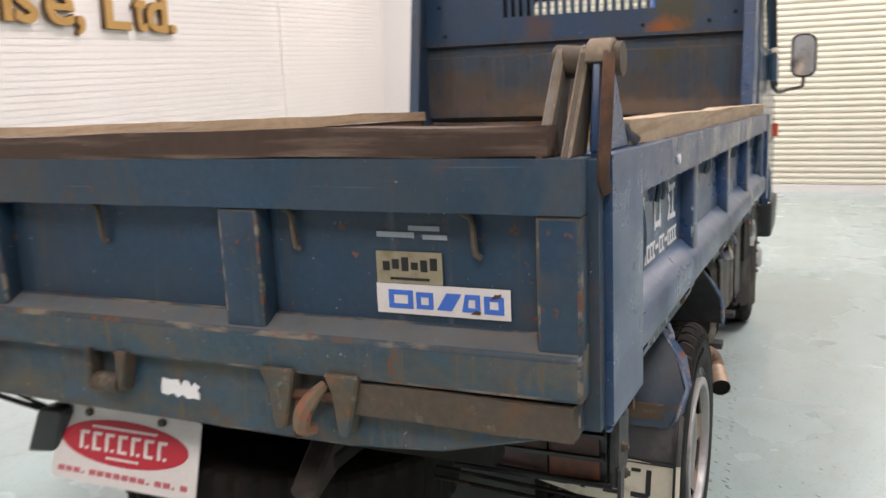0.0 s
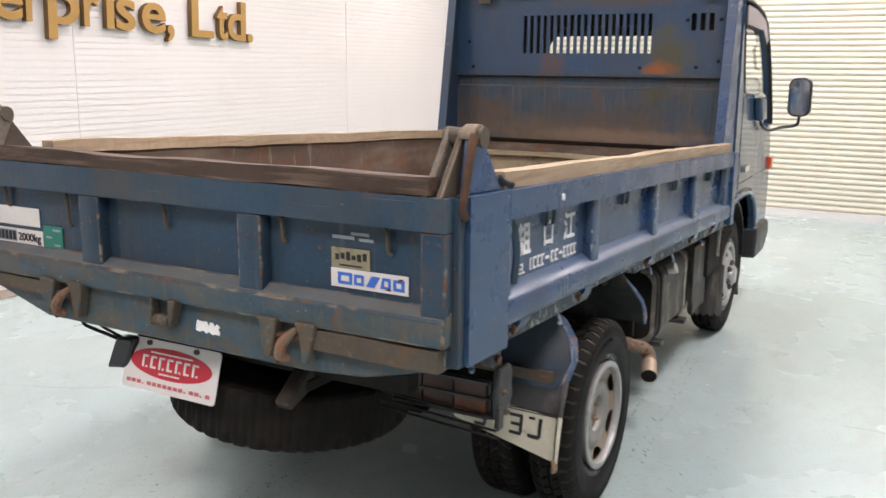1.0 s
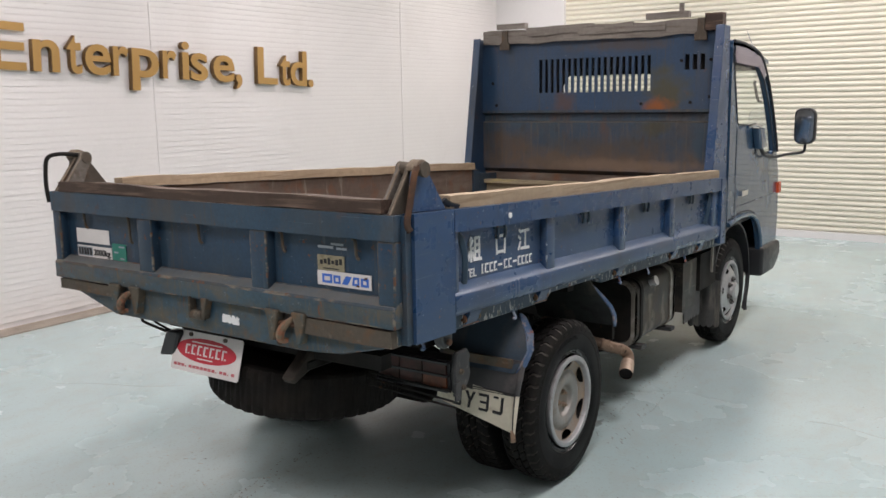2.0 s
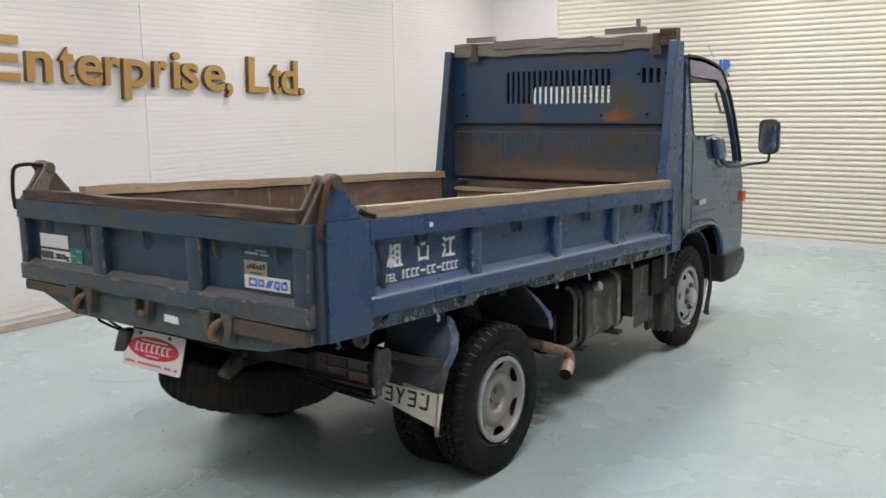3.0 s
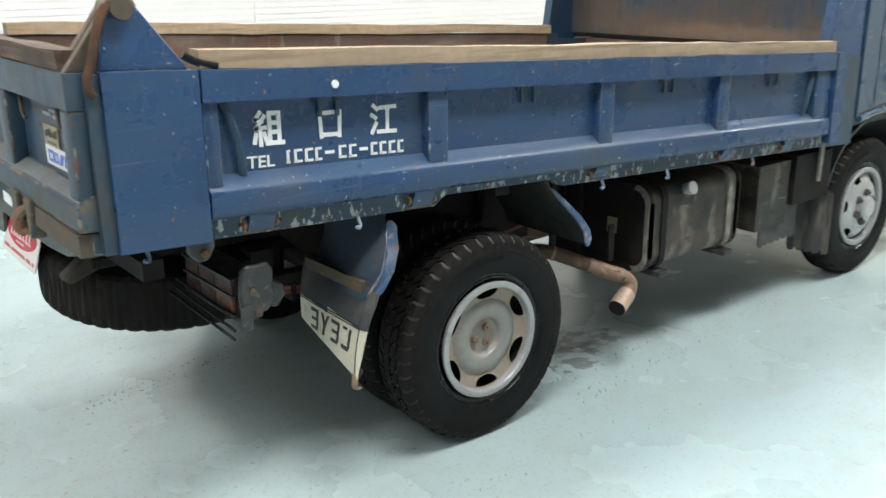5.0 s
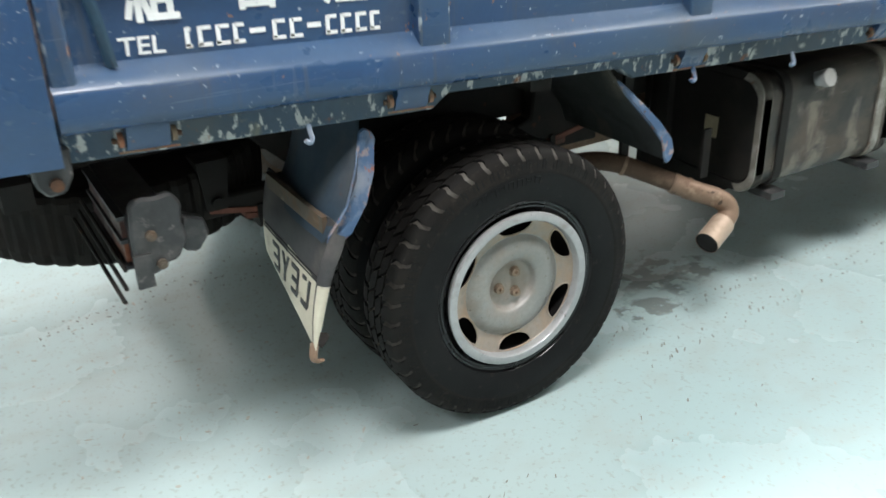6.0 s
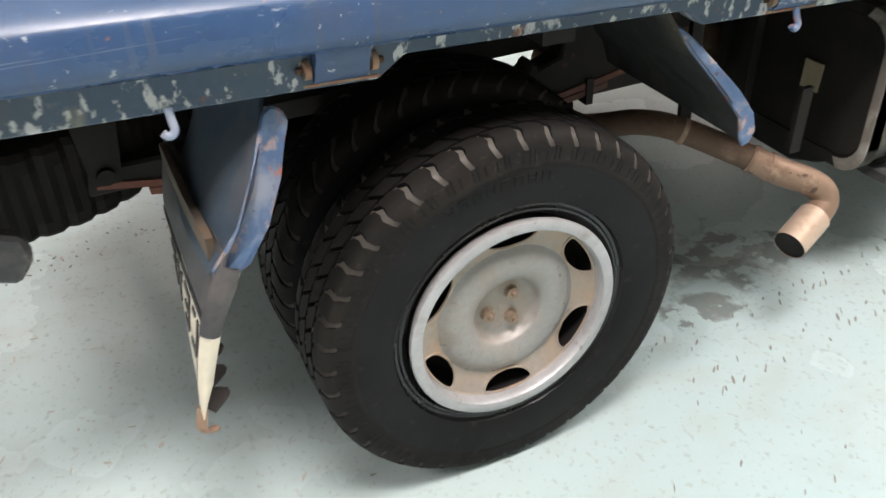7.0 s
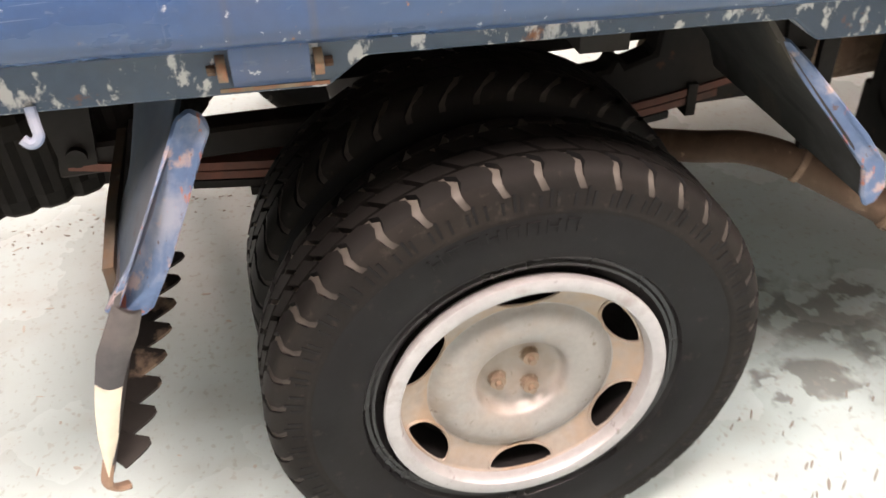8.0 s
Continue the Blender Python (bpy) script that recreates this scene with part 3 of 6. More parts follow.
def letter_mesh(name, body, width, height, depth, bold=0.0, cap="E"):
    """A mesh of built-in type standing in x and z, with its foot on z = 0; height is that of the letter cap."""
    sizes = []
    for text in (cap, body):
        curve = bpy.data.curves.new(name, "FONT")
        curve.body, curve.size, curve.extrude, curve.offset = text, 1.0, 0.0 if text is cap else depth / 2, bold
        curve.resolution_u = 4
        ob = bpy.data.objects.new(name, curve)
        mesh = bpy.data.meshes.new_from_object(ob)
        co = np.array([v.co[:] for v in mesh.vertices])
        sizes.append((co.min(0), co.max(0)))
        bpy.data.objects.remove(ob)
    s = height / (sizes[0][1][1] - sizes[0][0][1])
    (lo, hi) = sizes[1]
    sx = width / (hi[0] - lo[0])
    for v in mesh.vertices:
        x, y, z = v.co
        v.co = ((x - lo[0]) * sx, z, (y - sizes[0][0][1]) * s)
    return mesh



# ---- the hall ----
WALL_X, FAR_Y, RIGHT_X, BACK_Y = -4.02, 7.62, 6.2, -7.2
bm = bmesh.new()
box(bm, WALL_X - 0.3, RIGHT_X + 0.3, BACK_Y - 0.3, FAR_Y + 0.3, -0.2, FLOOR)
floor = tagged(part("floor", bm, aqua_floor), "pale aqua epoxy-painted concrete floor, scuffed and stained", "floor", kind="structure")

# unseen ceiling, its grey chosen to hold back bounced light
bm = bmesh.new()
box(bm, WALL_X - 0.3, RIGHT_X + 0.3, BACK_Y - 0.3, FAR_Y + 0.3, CEILING, CEILING + 0.15)
tagged(part("ceiling", bm, ceiling_paint), "unseen plain grey ceiling closing the hall", "ceiling", kind="structure")

bm = bmesh.new()
box(bm, WALL_X - 0.25, WALL_X, BACK_Y, FAR_Y, 0, CEILING)
wall_west = tagged(part("wall_west", bm, smooth_wall), "white wall clad with ribbed siding panels", "wall", kind="structure")
seams = [BACK_Y, -5.57, -1.93, 1.71, 5.35, FAR_Y]
for y0, y1 in zip(seams, seams[1:]):
    bm = bmesh.new()
    pitch, rows = 0.0485, int((CEILING - 0.07) / 0.0485)
    for r in range(rows):
        z = 0.07 + r * pitch
        prism(bm, [(WALL_X, z), (WALL_X + 0.0085, z), (WALL_X + 0.0085, z + 0.010), (WALL_X + 0.004, z + pitch), (WALL_X, z + pitch)], "y", y0 + 0.002, y1 - 0.002)
    part("panel", bm, siding, wall_west)
bm = bmesh.new()
box(bm, WALL_X, WALL_X + 0.20, BACK_Y, FAR_Y, 0, FLOOR + 0.012)
tagged(part("baseboard", bm, curb_paint, bevel=0.006), "low dirty grey-brown kerb strip along the wall's foot", "baseboard", kind="structure")

bm = bmesh.new()
box(bm, WALL_X, -3.03, FAR_Y - 0.02, FAR_Y + 0.25, 0, CEILING)
tagged(part("wall_north", bm, smooth_wall), "smooth white wall beside the shutter", "wall", kind="structure")
# east and south walls are never in view; their grey sets the fill light
bm = bmesh.new()
box(bm, RIGHT_X, RIGHT_X + 0.25, BACK_Y, FAR_Y, 0, CEILING)
tagged(part("wall_east", bm, hall_wall), "unseen plain grey wall added to close the hall", "wall", kind="structure")
bm = bmesh.new()
box(bm, WALL_X, RIGHT_X, BACK_Y - 0.25, BACK_Y, 0, CEILING)
tagged(part("wall_south", bm, hall_wall), "unseen plain grey wall added to close the hall", "wall", kind="structure")

# the roller shutter fills the far end
bm = bmesh.new()
box(bm, -3.03, RIGHT_X, FAR_Y + 0.03, FAR_Y + 0.06, 0, CEILING)
shutter = tagged(part("roller_shutter", bm, shutter_paint), "closed cream steel roller shutter with ribbed slats", "shutter", kind="structure")
bm = bmesh.new()
box(bm, -3.03, -2.95, FAR_Y - 0.05, FAR_Y + 0.05, 0, CEILING)
part("guide_rail", bm, smooth_wall, shutter, bevel=0.004)
bm = bmesh.new()
prism(bm, [(FAR_Y - 0.015, 0.0), (FAR_Y - 0.015, 0.10), (FAR_Y + 0.03, 0.105), (FAR_Y + 0.03, 0.0)], "x", -2.95, RIGHT_X)
part("bottom_bar", bm, smooth_wall, shutter)
bm = bmesh.new()
SLAT = 0.062
prism(bm, [(FAR_Y + 0.026, 0.0), (FAR_Y + 0.016, 0.003), (FAR_Y + 0.006, 0.010), (FAR_Y, 0.022), (FAR_Y - 0.001, 0.034), (FAR_Y + 0.006, 0.046), (FAR_Y + 0.012, 0.051), (FAR_Y + 0.012, 0.057), (FAR_Y + 0.026, SLAT)], "x", -2.95, RIGHT_X)
slat = part("slat", bm, shutter_paint, shutter, sharp=50)
slat.location.z = 0.106
for k in range(1, int((CEILING - 0.106) / SLAT)):
    again(slat, shutter, Matrix.Translation((0, 0, 0.106 + k * SLAT)))

sign = tagged(new("wall_sign"), "blue capital letters fixed on the shutter", "sign")
sign.location = (-0.755, FAR_Y - 0.02, 2.03)
for ch, off, wide in (("J", 0.0, 0.070), ("P", 0.082, 0.085)):
    mesh = letter_mesh("letter", ch, wide, 0.20, 0.012, 0.02)
    mesh.materials.append(blue_print)
    ob = new("letter", mesh)
    ob.parent, ob.location = sign, (off, 0, 0)

# gold letters on the ribbed wall
company = tagged(new("wall_lettering"), "raised gold sign letters on the ribbed white wall", "sign")
company.location = (WALL_X + 0.014, 0.235, 1.99)
company.rotation_euler = (-0.036, 0, 0)
for ch, y0, y1 in (("E", 0.235, 0.525), ("n", 0.563, 0.79), ("t", 0.856, 0.986), ("e", 1.013, 1.253), ("r", 1.275, 1.429), ("p", 1.458, 1.74), ("r", 1.778, 1.929),
                   ("i", 1.988, 2.073), ("s", 2.086, 2.288), ("e", 2.351, 2.615), (",", 2.63, 2.71), ("L", 2.916, 3.194), ("t", 3.234, 3.375), ("d", 3.375, 3.62), (".", 3.643, 3.721)):
    mesh = letter_mesh("letter", ch, y1 - y0, 0.355, 0.05, 0.018)
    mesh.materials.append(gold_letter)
    mesh.materials.append(gold_side_shade)
    # sides take a darker brown: the letters' shadow put into the colour
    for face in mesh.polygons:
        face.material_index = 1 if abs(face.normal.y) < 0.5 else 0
    ob = new("letter", mesh)
    ob.parent = company
    ob.matrix_basis = pose(0.025, y0 - 0.235, 0, 0, 0, 90)

for lx, ly in LAMPS:
    bm = bmesh.new()
    prism(bm, [(-0.34, 0.0), (0.34, 0.0), (0.31, -0.07), (-0.31, -0.07)], "y", -0.68, 0.68)
    ob = tagged(part("ceiling_light", bm, lamp_case, bevel=0.004), "wide white fluorescent ceiling light, switched on", "ceiling light", "ceiling lights")
    ob.location = (lx, ly, CEILING)
    for dx in (-0.24, -0.08, 0.08, 0.24):
        bm = bmesh.new()
        tube(bm, [(dx, -0.62, -0.09), (dx, 0.62, -0.09)], 0.016, 8)
        part("tube", bm, lit_tube, ob)


# ---- the dump truck: body ----
MID = -0.0625
truck = tagged(new("dump_truck"), "worn blue small dump truck with rusty tipping body", "truck")


def flip(x):
    return 2 * MID - x


def sticker(name, x0, x1, y, z0, z1, mat, parent, label="", thick=0.003):
    bm = bmesh.new()
    back = 0.018 if x0 < 0 else 0.010
    box(bm, x0 - back, x1 - back, y - thick, y, z0, z1)
    return part(name, bm, mat, parent, label, sloped=True)


# floor of the body and its underframe
bm = bmesh.new()
box(bm, -0.95, 0.815, -1.19, 2.25, 0.930, 0.945)
bed = part("body_floor", bm, inner_rust, truck, "scoured rusty steel floor of the tipping body", sloped=True)
for y in (-0.95, -0.45, 0.095, 0.55, 1.05, 1.55, 2.0):
    bm = bmesh.new()
    box(bm, -0.92, 0.795, y - 0.03, y + 0.03, 0.86, 0.929)
    part("cross_beam", bm, black_iron, bed, sloped=True)
for x in (-0.36, 0.235):
    bm = bmesh.new()
    box(bm, x - 0.04, x + 0.04, -1.15, 2.2, 0.77, 0.858)
    part("long_beam", bm, black_iron, bed, sloped=True)

# sills with hinges and rope hooks
SILL = [(-0.955, 0.870), (-0.222, 0.870), (-0.182, 0.900), (0.30, 0.900), (0.335, 0.872), (2.05, 0.872), (2.05, 0.924), (-0.955, 0.924)]
for side in (1, -1):
    bm = bmesh.new()
    x0, x1 = (0.79, 0.840) if side > 0 else (flip(0.840), flip(0.79))
    prism(bm, SILL, "x", x0, x1)
    sill = part("sill", bm, blue_sill, bed, "blue sill caked with pale dried mud", bevel=0.003, sloped=True)
    xh = 0.846 if side > 0 else flip(0.846)
    for y in (-0.812, -0.277, 0.518, 1.275, 1.73):
        bm = bmesh.new()
        prism(bm, [(-0.011, 0.926), (0.015, 0.930), (0.016, 0.918), (0.008, 0.905), (0.004, 0.890), (-0.006, 0.878), (-0.011, 0.880)], "y", y - 0.038, y + 0.038)
        for v in bm.verts:
            v.co.x = xh + (v.co.x if side > 0 else -v.co.x)
        part("hinge_tab", bm, blue_side, bed, "blue hinge tab bent down from the side gate", sharp=50, sloped=True)
        for dy in (-0.047, 0.047):
            bm = bmesh.new()
            tube(bm, [(xh - 0.007, y + dy - 0.0045, 0.900), (xh - 0.007, y + dy + 0.0045, 0.900)], 0.0145, 14)
            part("hinge_knuckle", bm, hinge_rust, bed, "pale rusty hinge knuckle", bevel=0.003, segments=2, sloped=True)
            bm = bmesh.new()
            tube(bm, [(xh - 0.005, y + dy * 1.13, 0.899), (xh - 0.005, y + dy * 1.30, 0.899)], 0.0055, 8)
            part("hinge_pin", bm, rusty_iron, bed, sloped=True)
        bm = bmesh.new()
        box(bm, xh - 0.0075, xh - 0.005, y - 0.052, y + 0.056, 0.874, 0.878)
        part("hinge_lip", bm, hinge_rust, bed, "bare worn lip under the hinge", sloped=True)
    for y in (-1.123, -0.507, 0.53, 0.90, 1.471):
        bm = bmesh.new()
        hook = [(-0.006, 0.002, 0.878), (0.000, 0.003, 0.862), (0.004, 0.004, 0.852), (0.006, 0.000, 0.846), (0.006, -0.006, 0.845), (0.005, -0.011, 0.850)]
        tube(bm, smooth_path([(xh + (dx if side > 0 else -dx), y + dy, z) for dx, dy, z in hook], 5), 0.0055, 8)
        part("rope_hook", bm, blue_flange, bed, sloped=True)

# rear apron under the tailgate
bm = bmesh.new()
prism(bm, [(-0.955, 0.905), (-0.62, 0.806), (0.42, 0.800), (0.60, 0.814), (0.835, 0.872), (0.835, 0.930), (-0.965, 0.930)], "y", -1.245, -1.205)
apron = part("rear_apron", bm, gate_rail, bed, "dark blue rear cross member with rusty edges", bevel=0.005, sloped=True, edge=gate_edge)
bm = bmesh.new()
grid_box(bm, 0.455, 0.832, -1.272, -1.235, 0.872, 0.928, 0, 10, 0.004, 2.0)
part("lock_bar", bm, brown_iron, bed, "rust-brown locking bar", bevel=0.006, sloped=True)
bm = bmesh.new()
grid_box(bm, -0.95, -0.60, -1.268, -1.24, 0.885, 0.928, 0, 8, 0.004, 5.0)
part("lock_bar", bm, brown_iron, bed, bevel=0.005, sloped=True)
for x in (0.378, -0.50):
    for dx, top, foot in ((-0.066, 0.036, 0.015), (0.060, 0.034, 0.013)):
        bm = bmesh.new()
        prism(bm, [(x + dx - top, 0.942), (x + dx + top, 0.942), (x + dx + top * 0.8, 0.905), (x + dx + foot, 0.850), (x + dx + foot * 0.6, 0.832), (x + dx - foot * 0.7, 0.830), (x + dx - foot, 0.850), (x + dx - top * 0.55, 0.905)], "y", -1.284, -1.246)
        part("latch_plate", bm, latch_iron, bed, "wedge-shaped grimy latch plate", bevel=0.004, sloped=True)
    bm = bmesh.new()
    tube(bm, smooth_path([(x + 0.018, -1.262, 0.915), (x + 0.004, -1.288, 0.895), (x - 0.010, -1.296, 0.868), (x - 0.016, -1.288, 0.842), (x - 0.004, -1.268, 0.836)], 5), [0.010 + 0.006 * math.sin(math.pi * k / 20) for k in range(21)], 8)
    part("latch_hook", bm, hinge_rust, bed, "rusty tailgate latch hook", sloped=True)
    bm = bmesh.new()
    tube(bm, smooth_path([(x - 0.036, -1.262, 0.880), (x - 0.024, -1.284, 0.866), (x - 0.026, -1.288, 0.838), (x - 0.034, -1.276, 0.824)], 5), 0.0085, 8)
    part("latch_finger", bm, rusty_iron, bed, sloped=True)
    bm = bmesh.new()
    tube(bm, [(x - 0.07, -1.266, 0.895), (x + 0.07, -1.266, 0.895)], 0.010, 10)
    part("latch_pin", bm, rusty_iron, bed, sloped=True)
for dx, flare in ((-0.031, 0.0), (0.040, 0.022)):
    bm = bmesh.new()
    prism(bm, [(-0.087 + dx - 0.005, 0.94), (-0.087 + dx + 0.005 + flare, 0.94), (-0.087 + dx + 0.005, 0.862), (-0.087 + dx - 0.005, 0.856)], "y", -1.282, -1.246)
    part("bracket_ear", bm, brown_iron, bed, bevel=0.003, sloped=True)
bm = bmesh.new()
tube(bm, [(-0.128, -1.266, 0.872), (-0.113, -1.266, 0.872), (-0.112, -1.266, 0.872), (-0.054, -1.266, 0.872), (-0.053, -1.266, 0.872), (-0.038, -1.266, 0.872)], [0.012, 0.012, 0.019, 0.019, 0.012, 0.012], 12)
part("bracket_roller", bm, brown_iron, bed, sloped=True)
bm = bmesh.new()
prism(bm, [(0.024, 0.856), (0.040, 0.853), (0.052, 0.858), (0.063, 0.851), (0.074, 0.857), (0.086, 0.850), (0.100, 0.853), (0.112, 0.851), (0.114, 0.862), (0.109, 0.868), (0.115, 0.876), (0.103, 0.883), (0.096, 0.874), (0.089, 0.885), (0.079, 0.886), (0.073, 0.873), (0.066, 0.886), (0.045, 0.884), (0.030, 0.887), (0.026, 0.872)], "y", -1.2485, -1.2455)
part("reflector", bm, white_paint, bed, "peeling white reflector strip", sloped=True)

# tailgate
bm = bmesh.new()
box(bm, -0.94, 0.80, -1.222, -1.206, 0.99, 1.225)
gate = part("tailgate", bm, blue_panel, truck, "closed dark blue tailgate with brown dirt and rust", sloped=True)
bm = bmesh.new()
box(bm, -0.976, 0.846, -1.266, -1.20, 1.217, 1.300)
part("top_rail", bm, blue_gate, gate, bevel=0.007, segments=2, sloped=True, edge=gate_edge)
bm = bmesh.new()
prism(bm, [(-1.272, 0.932), (-1.272, 1.002), (-1.224, 1.030), (-1.20, 1.030), (-1.20, 0.932)], "x", -0.976, 0.846)
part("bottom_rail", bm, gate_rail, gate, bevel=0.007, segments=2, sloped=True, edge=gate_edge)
for x0, x1 in ((-0.976, -0.926), (-0.418, -0.332), (0.203, 0.286), (0.775, 0.846)):
    bm = bmesh.new()
    prism(bm, [(-1.263, 1.217), (-1.263, 1.004), (-1.21, 1.02), (-1.21, 1.217)], "x", x0, x1)
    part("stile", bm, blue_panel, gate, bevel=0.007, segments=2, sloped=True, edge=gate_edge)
for x, long_ in ((-0.79, 0.045), (-0.50, 0.085), (-0.090, 0.055), (0.338, 0.052), (0.667, 0.052)):
    bm = bmesh.new()
    tube(bm, smooth_path([(x - 0.022, -1.226, 1.212), (x - 0.004, -1.234, 1.207), (x, -1.236, 1.19), (x + 0.002, -1.234, 1.205 - long_), (x + 0.010, -1.230, 1.195 - long_)], 4), 0.0055, 8)
    part("rope_hook", bm, brown_iron, gate, sloped=True)
Y = -1.2235
sticker("sticker", -0.85, -0.632, Y, 1.088, 1.148, white_plate, gate, "blank white sticker")
load_sign = sticker("load_sign", -0.85, -0.621, Y, 1.028, 1.076, white_plate, gate, "load sign with dark lettering")
sticker("sign_field", -0.845, -0.748, Y - 0.0032, 1.033, 1.071, grey_print, gate, thick=0.001)
for k in range(5):
    sticker("sign_bar", -0.842 + k * 0.019, -0.828 + k * 0.019, Y - 0.0044, 1.037, 1.067, black_print, gate, thick=0.001)
mesh = letter_mesh("sign_text", "2000kg", 0.108, 0.026, 0.002, 0.01, "2")
mesh.materials.append(black_print)
ob = new("sign_text", mesh)
ob.parent = gate
ob.matrix_basis = Matrix.Translation((-0.756, Y - 0.0045, 1.039 - SLOPE * Y))
sticker("sticker", -0.616, -0.527, Y, 1.026, 1.098, green_print, gate, "green round-cornered sticker with pale bars")
for k, (a, b) in enumerate(((0.050, 0.078), (0.012, 0.040), (0.046, 0.080))):
    sticker("sticker_bar", -0.616 + a, -0.616 + b, Y - 0.0032, 1.034 + k * 0.024, 1.041 + k * 0.024, grey_print, gate, thick=0.001)
sticker("label_bar", 0.502, 0.570, Y, 1.170, 1.179, grey_print, gate, thick=0.001)
sticker("label_bar", 0.560, 0.615, Y, 1.182, 1.190, grey_print, gate, thick=0.001)
sticker("label_bar", 0.585, 0.628, Y, 1.168, 1.176, grey_print, gate, thick=0.001)
sticker("label", 0.500, 0.618, Y, 1.094, 1.147, gold_plate, gate, "dull gold sticker with worn dark bars")
for k in range(6):
    sticker("label_bar", 0.512 + k * 0.017, 0.524 + k * 0.017, Y - 0.0032, 1.115 + 0.003 * (k % 2), 1.130 + 0.004 * (k % 3), black_print, gate, thick=0.001)
sticker("label_bar", 0.525, 0.595, Y - 0.0032, 1.100, 1.104, black_print, gate, thick=0.001)
badge = sticker("badge", 0.498, 0.732, Y - 0.0005, 1.043, 1.093, white_plate, gate, "white sticker with bright blue shapes")
for outline, hole in (
        ([(0.510, 1.052), (0.554, 1.052), (0.554, 1.083), (0.510, 1.083)], [(0.519, 1.060), (0.545, 1.060), (0.545, 1.075), (0.519, 1.075)]),
        ([(0.560, 1.053), (0.590, 1.053), (0.590, 1.081), (0.560, 1.081)], [(0.568, 1.060), (0.582, 1.060), (0.582, 1.073), (0.568, 1.073)]),
        ([(0.596, 1.053), (0.622, 1.053), (0.640, 1.082), (0.614, 1.082)], None),
        ([(0.640, 1.053), (0.671, 1.053), (0.671, 1.082), (0.646, 1.082)], [(0.650, 1.060), (0.663, 1.060), (0.663, 1.074), (0.652, 1.074)]),
        ([(0.678, 1.052), (0.711, 1.052), (0.711, 1.081), (0.678, 1.081)], [(0.687, 1.060), (0.702, 1.060), (0.702, 1.073), (0.687, 1.073)])):
    bm = bmesh.new()
    plate(bm, outline, [hole] if hole else [], "y", Y - 0.0046, Y - 0.0036)
    part("badge_shape", bm, blue_print, gate, normals=False, sloped=True)
for pts in ([(0.690, 1.076), (0.706, 1.080), (0.707, 1.087), (0.702, 1.084), (0.697, 1.085)], [(0.655, 1.050), (0.671, 1.050), (0.672, 1.055), (0.664, 1.057)]):
    bm = bmesh.new()
    prism(bm, pts, "y", Y - 0.0056, Y - 0.0040)
    part("torn_patch", bm, rusty_iron, gate, sloped=True)

# corner posts, with the tailgate's top hinges
for side in (1, -1):
    X = (lambda x: x) if side > 0 else flip
    bm = bmesh.new()
    box(bm, *sorted((X(0.79), X(0.875))), -1.192, -0.962, 0.876, 1.302)
    post = part("corner_post", bm, blue_side, truck, "blue steel corner post", bevel=0.007, segments=2, sloped=True, edge=side_edge)
    bm = bmesh.new()
    box(bm, *sorted((X(0.80), X(0.862))), -1.225, -1.193, 0.876, 1.296)
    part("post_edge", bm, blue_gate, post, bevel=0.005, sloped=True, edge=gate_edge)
    bm = bmesh.new()
    prism(bm, [(-1.185, 1.303), (-0.975, 1.303), (-1.083, 1.440), (-1.105, 1.466), (-1.145, 1.466), (-1.160, 1.440)], "x", *sorted((X(0.838), X(0.853))))
    part("hinge_plate", bm, blue_side if side > 0 else brown_iron, post, bevel=0.003, sloped=True)
    bm = bmesh.new()
    tube(bm, [(X(0.772), -1.128, 1.442), (X(0.872), -1.128, 1.442)], 0.022, 14)
    tube(bm, [(X(0.868), -1.128, 1.442), (X(0.878), -1.128, 1.442)], 0.026, 14)
    part("hinge_pin", bm, brown_iron, post, "rusty brown hinge pin", sloped=True)
    for x in (0.784, 0.822):
        bm = bmesh.new()
        arm = [(-1.262, 1.298), (-1.165, 1.298), (-1.125, 1.385), (-1.102, 1.422)]
        arm += [(-1.128 + 0.028 * math.cos(radians(a)), 1.438 + 0.028 * math.sin(radians(a))) for a in range(-10, 200, 30)]
        prism(bm, arm + [(-1.190, 1.395)], "x", *sorted((X(x - 0.008), X(x + 0.008))))
        part("gate_arm", bm, dusty_iron if x < 0.8 else brown_iron, gate, bevel=0.004, sloped=True, edge=tan_iron)
    bm = bmesh.new()
    tube(bm, [(X(0.774), -1.128, 1.442), (X(0.832), -1.128, 1.438)], 0.025, 14)
    part("arm_boss", bm, brown_iron, gate, sloped=True)
    bm = bmesh.new()
    bend = [radians(a) for a in range(15, 181, 15)]
    cap = [(-1.128 + 0.039 * math.cos(a), 1.437 + 0.037 * math.sin(a)) for a in bend] + [(-1.128 + 0.029 * math.cos(a), 1.437 + 0.027 * math.sin(a)) for a in reversed(bend)]
    prism(bm, cap, "x", *sorted((X(0.828), X(0.866))))
    part("hinge_cap", bm, tan_iron, gate, "dusty tan strap bent over the hinge pin", bevel=0.002, sloped=True)
    bm = bmesh.new()
    if side > 0:
        track = smooth_path([(0.862, -1.150, 1.455), (0.866, -1.176, 1.42), (0.868, -1.205, 1.33), (0.868, -1.220, 1.285), (0.868, -1.218, 1.262), (0.870, -1.208, 1.248)], 5)
        tube(bm, track, 0.011, 10, flat=0.6)
    else:
        track = smooth_path([(X(0.80), -1.15, 1.452), (X(0.86), -1.20, 1.455), (X(0.905), -1.23, 1.435), (X(0.908), -1.242, 1.36), (X(0.895), -1.25, 1.30), (X(0.885), -1.25, 1.25)], 6)
        tube(bm, track, 0.009, 10)
    part("safety_strap", bm, rusty_iron if side > 0 else black_iron, post, "rusty curved safety strap", sloped=True)

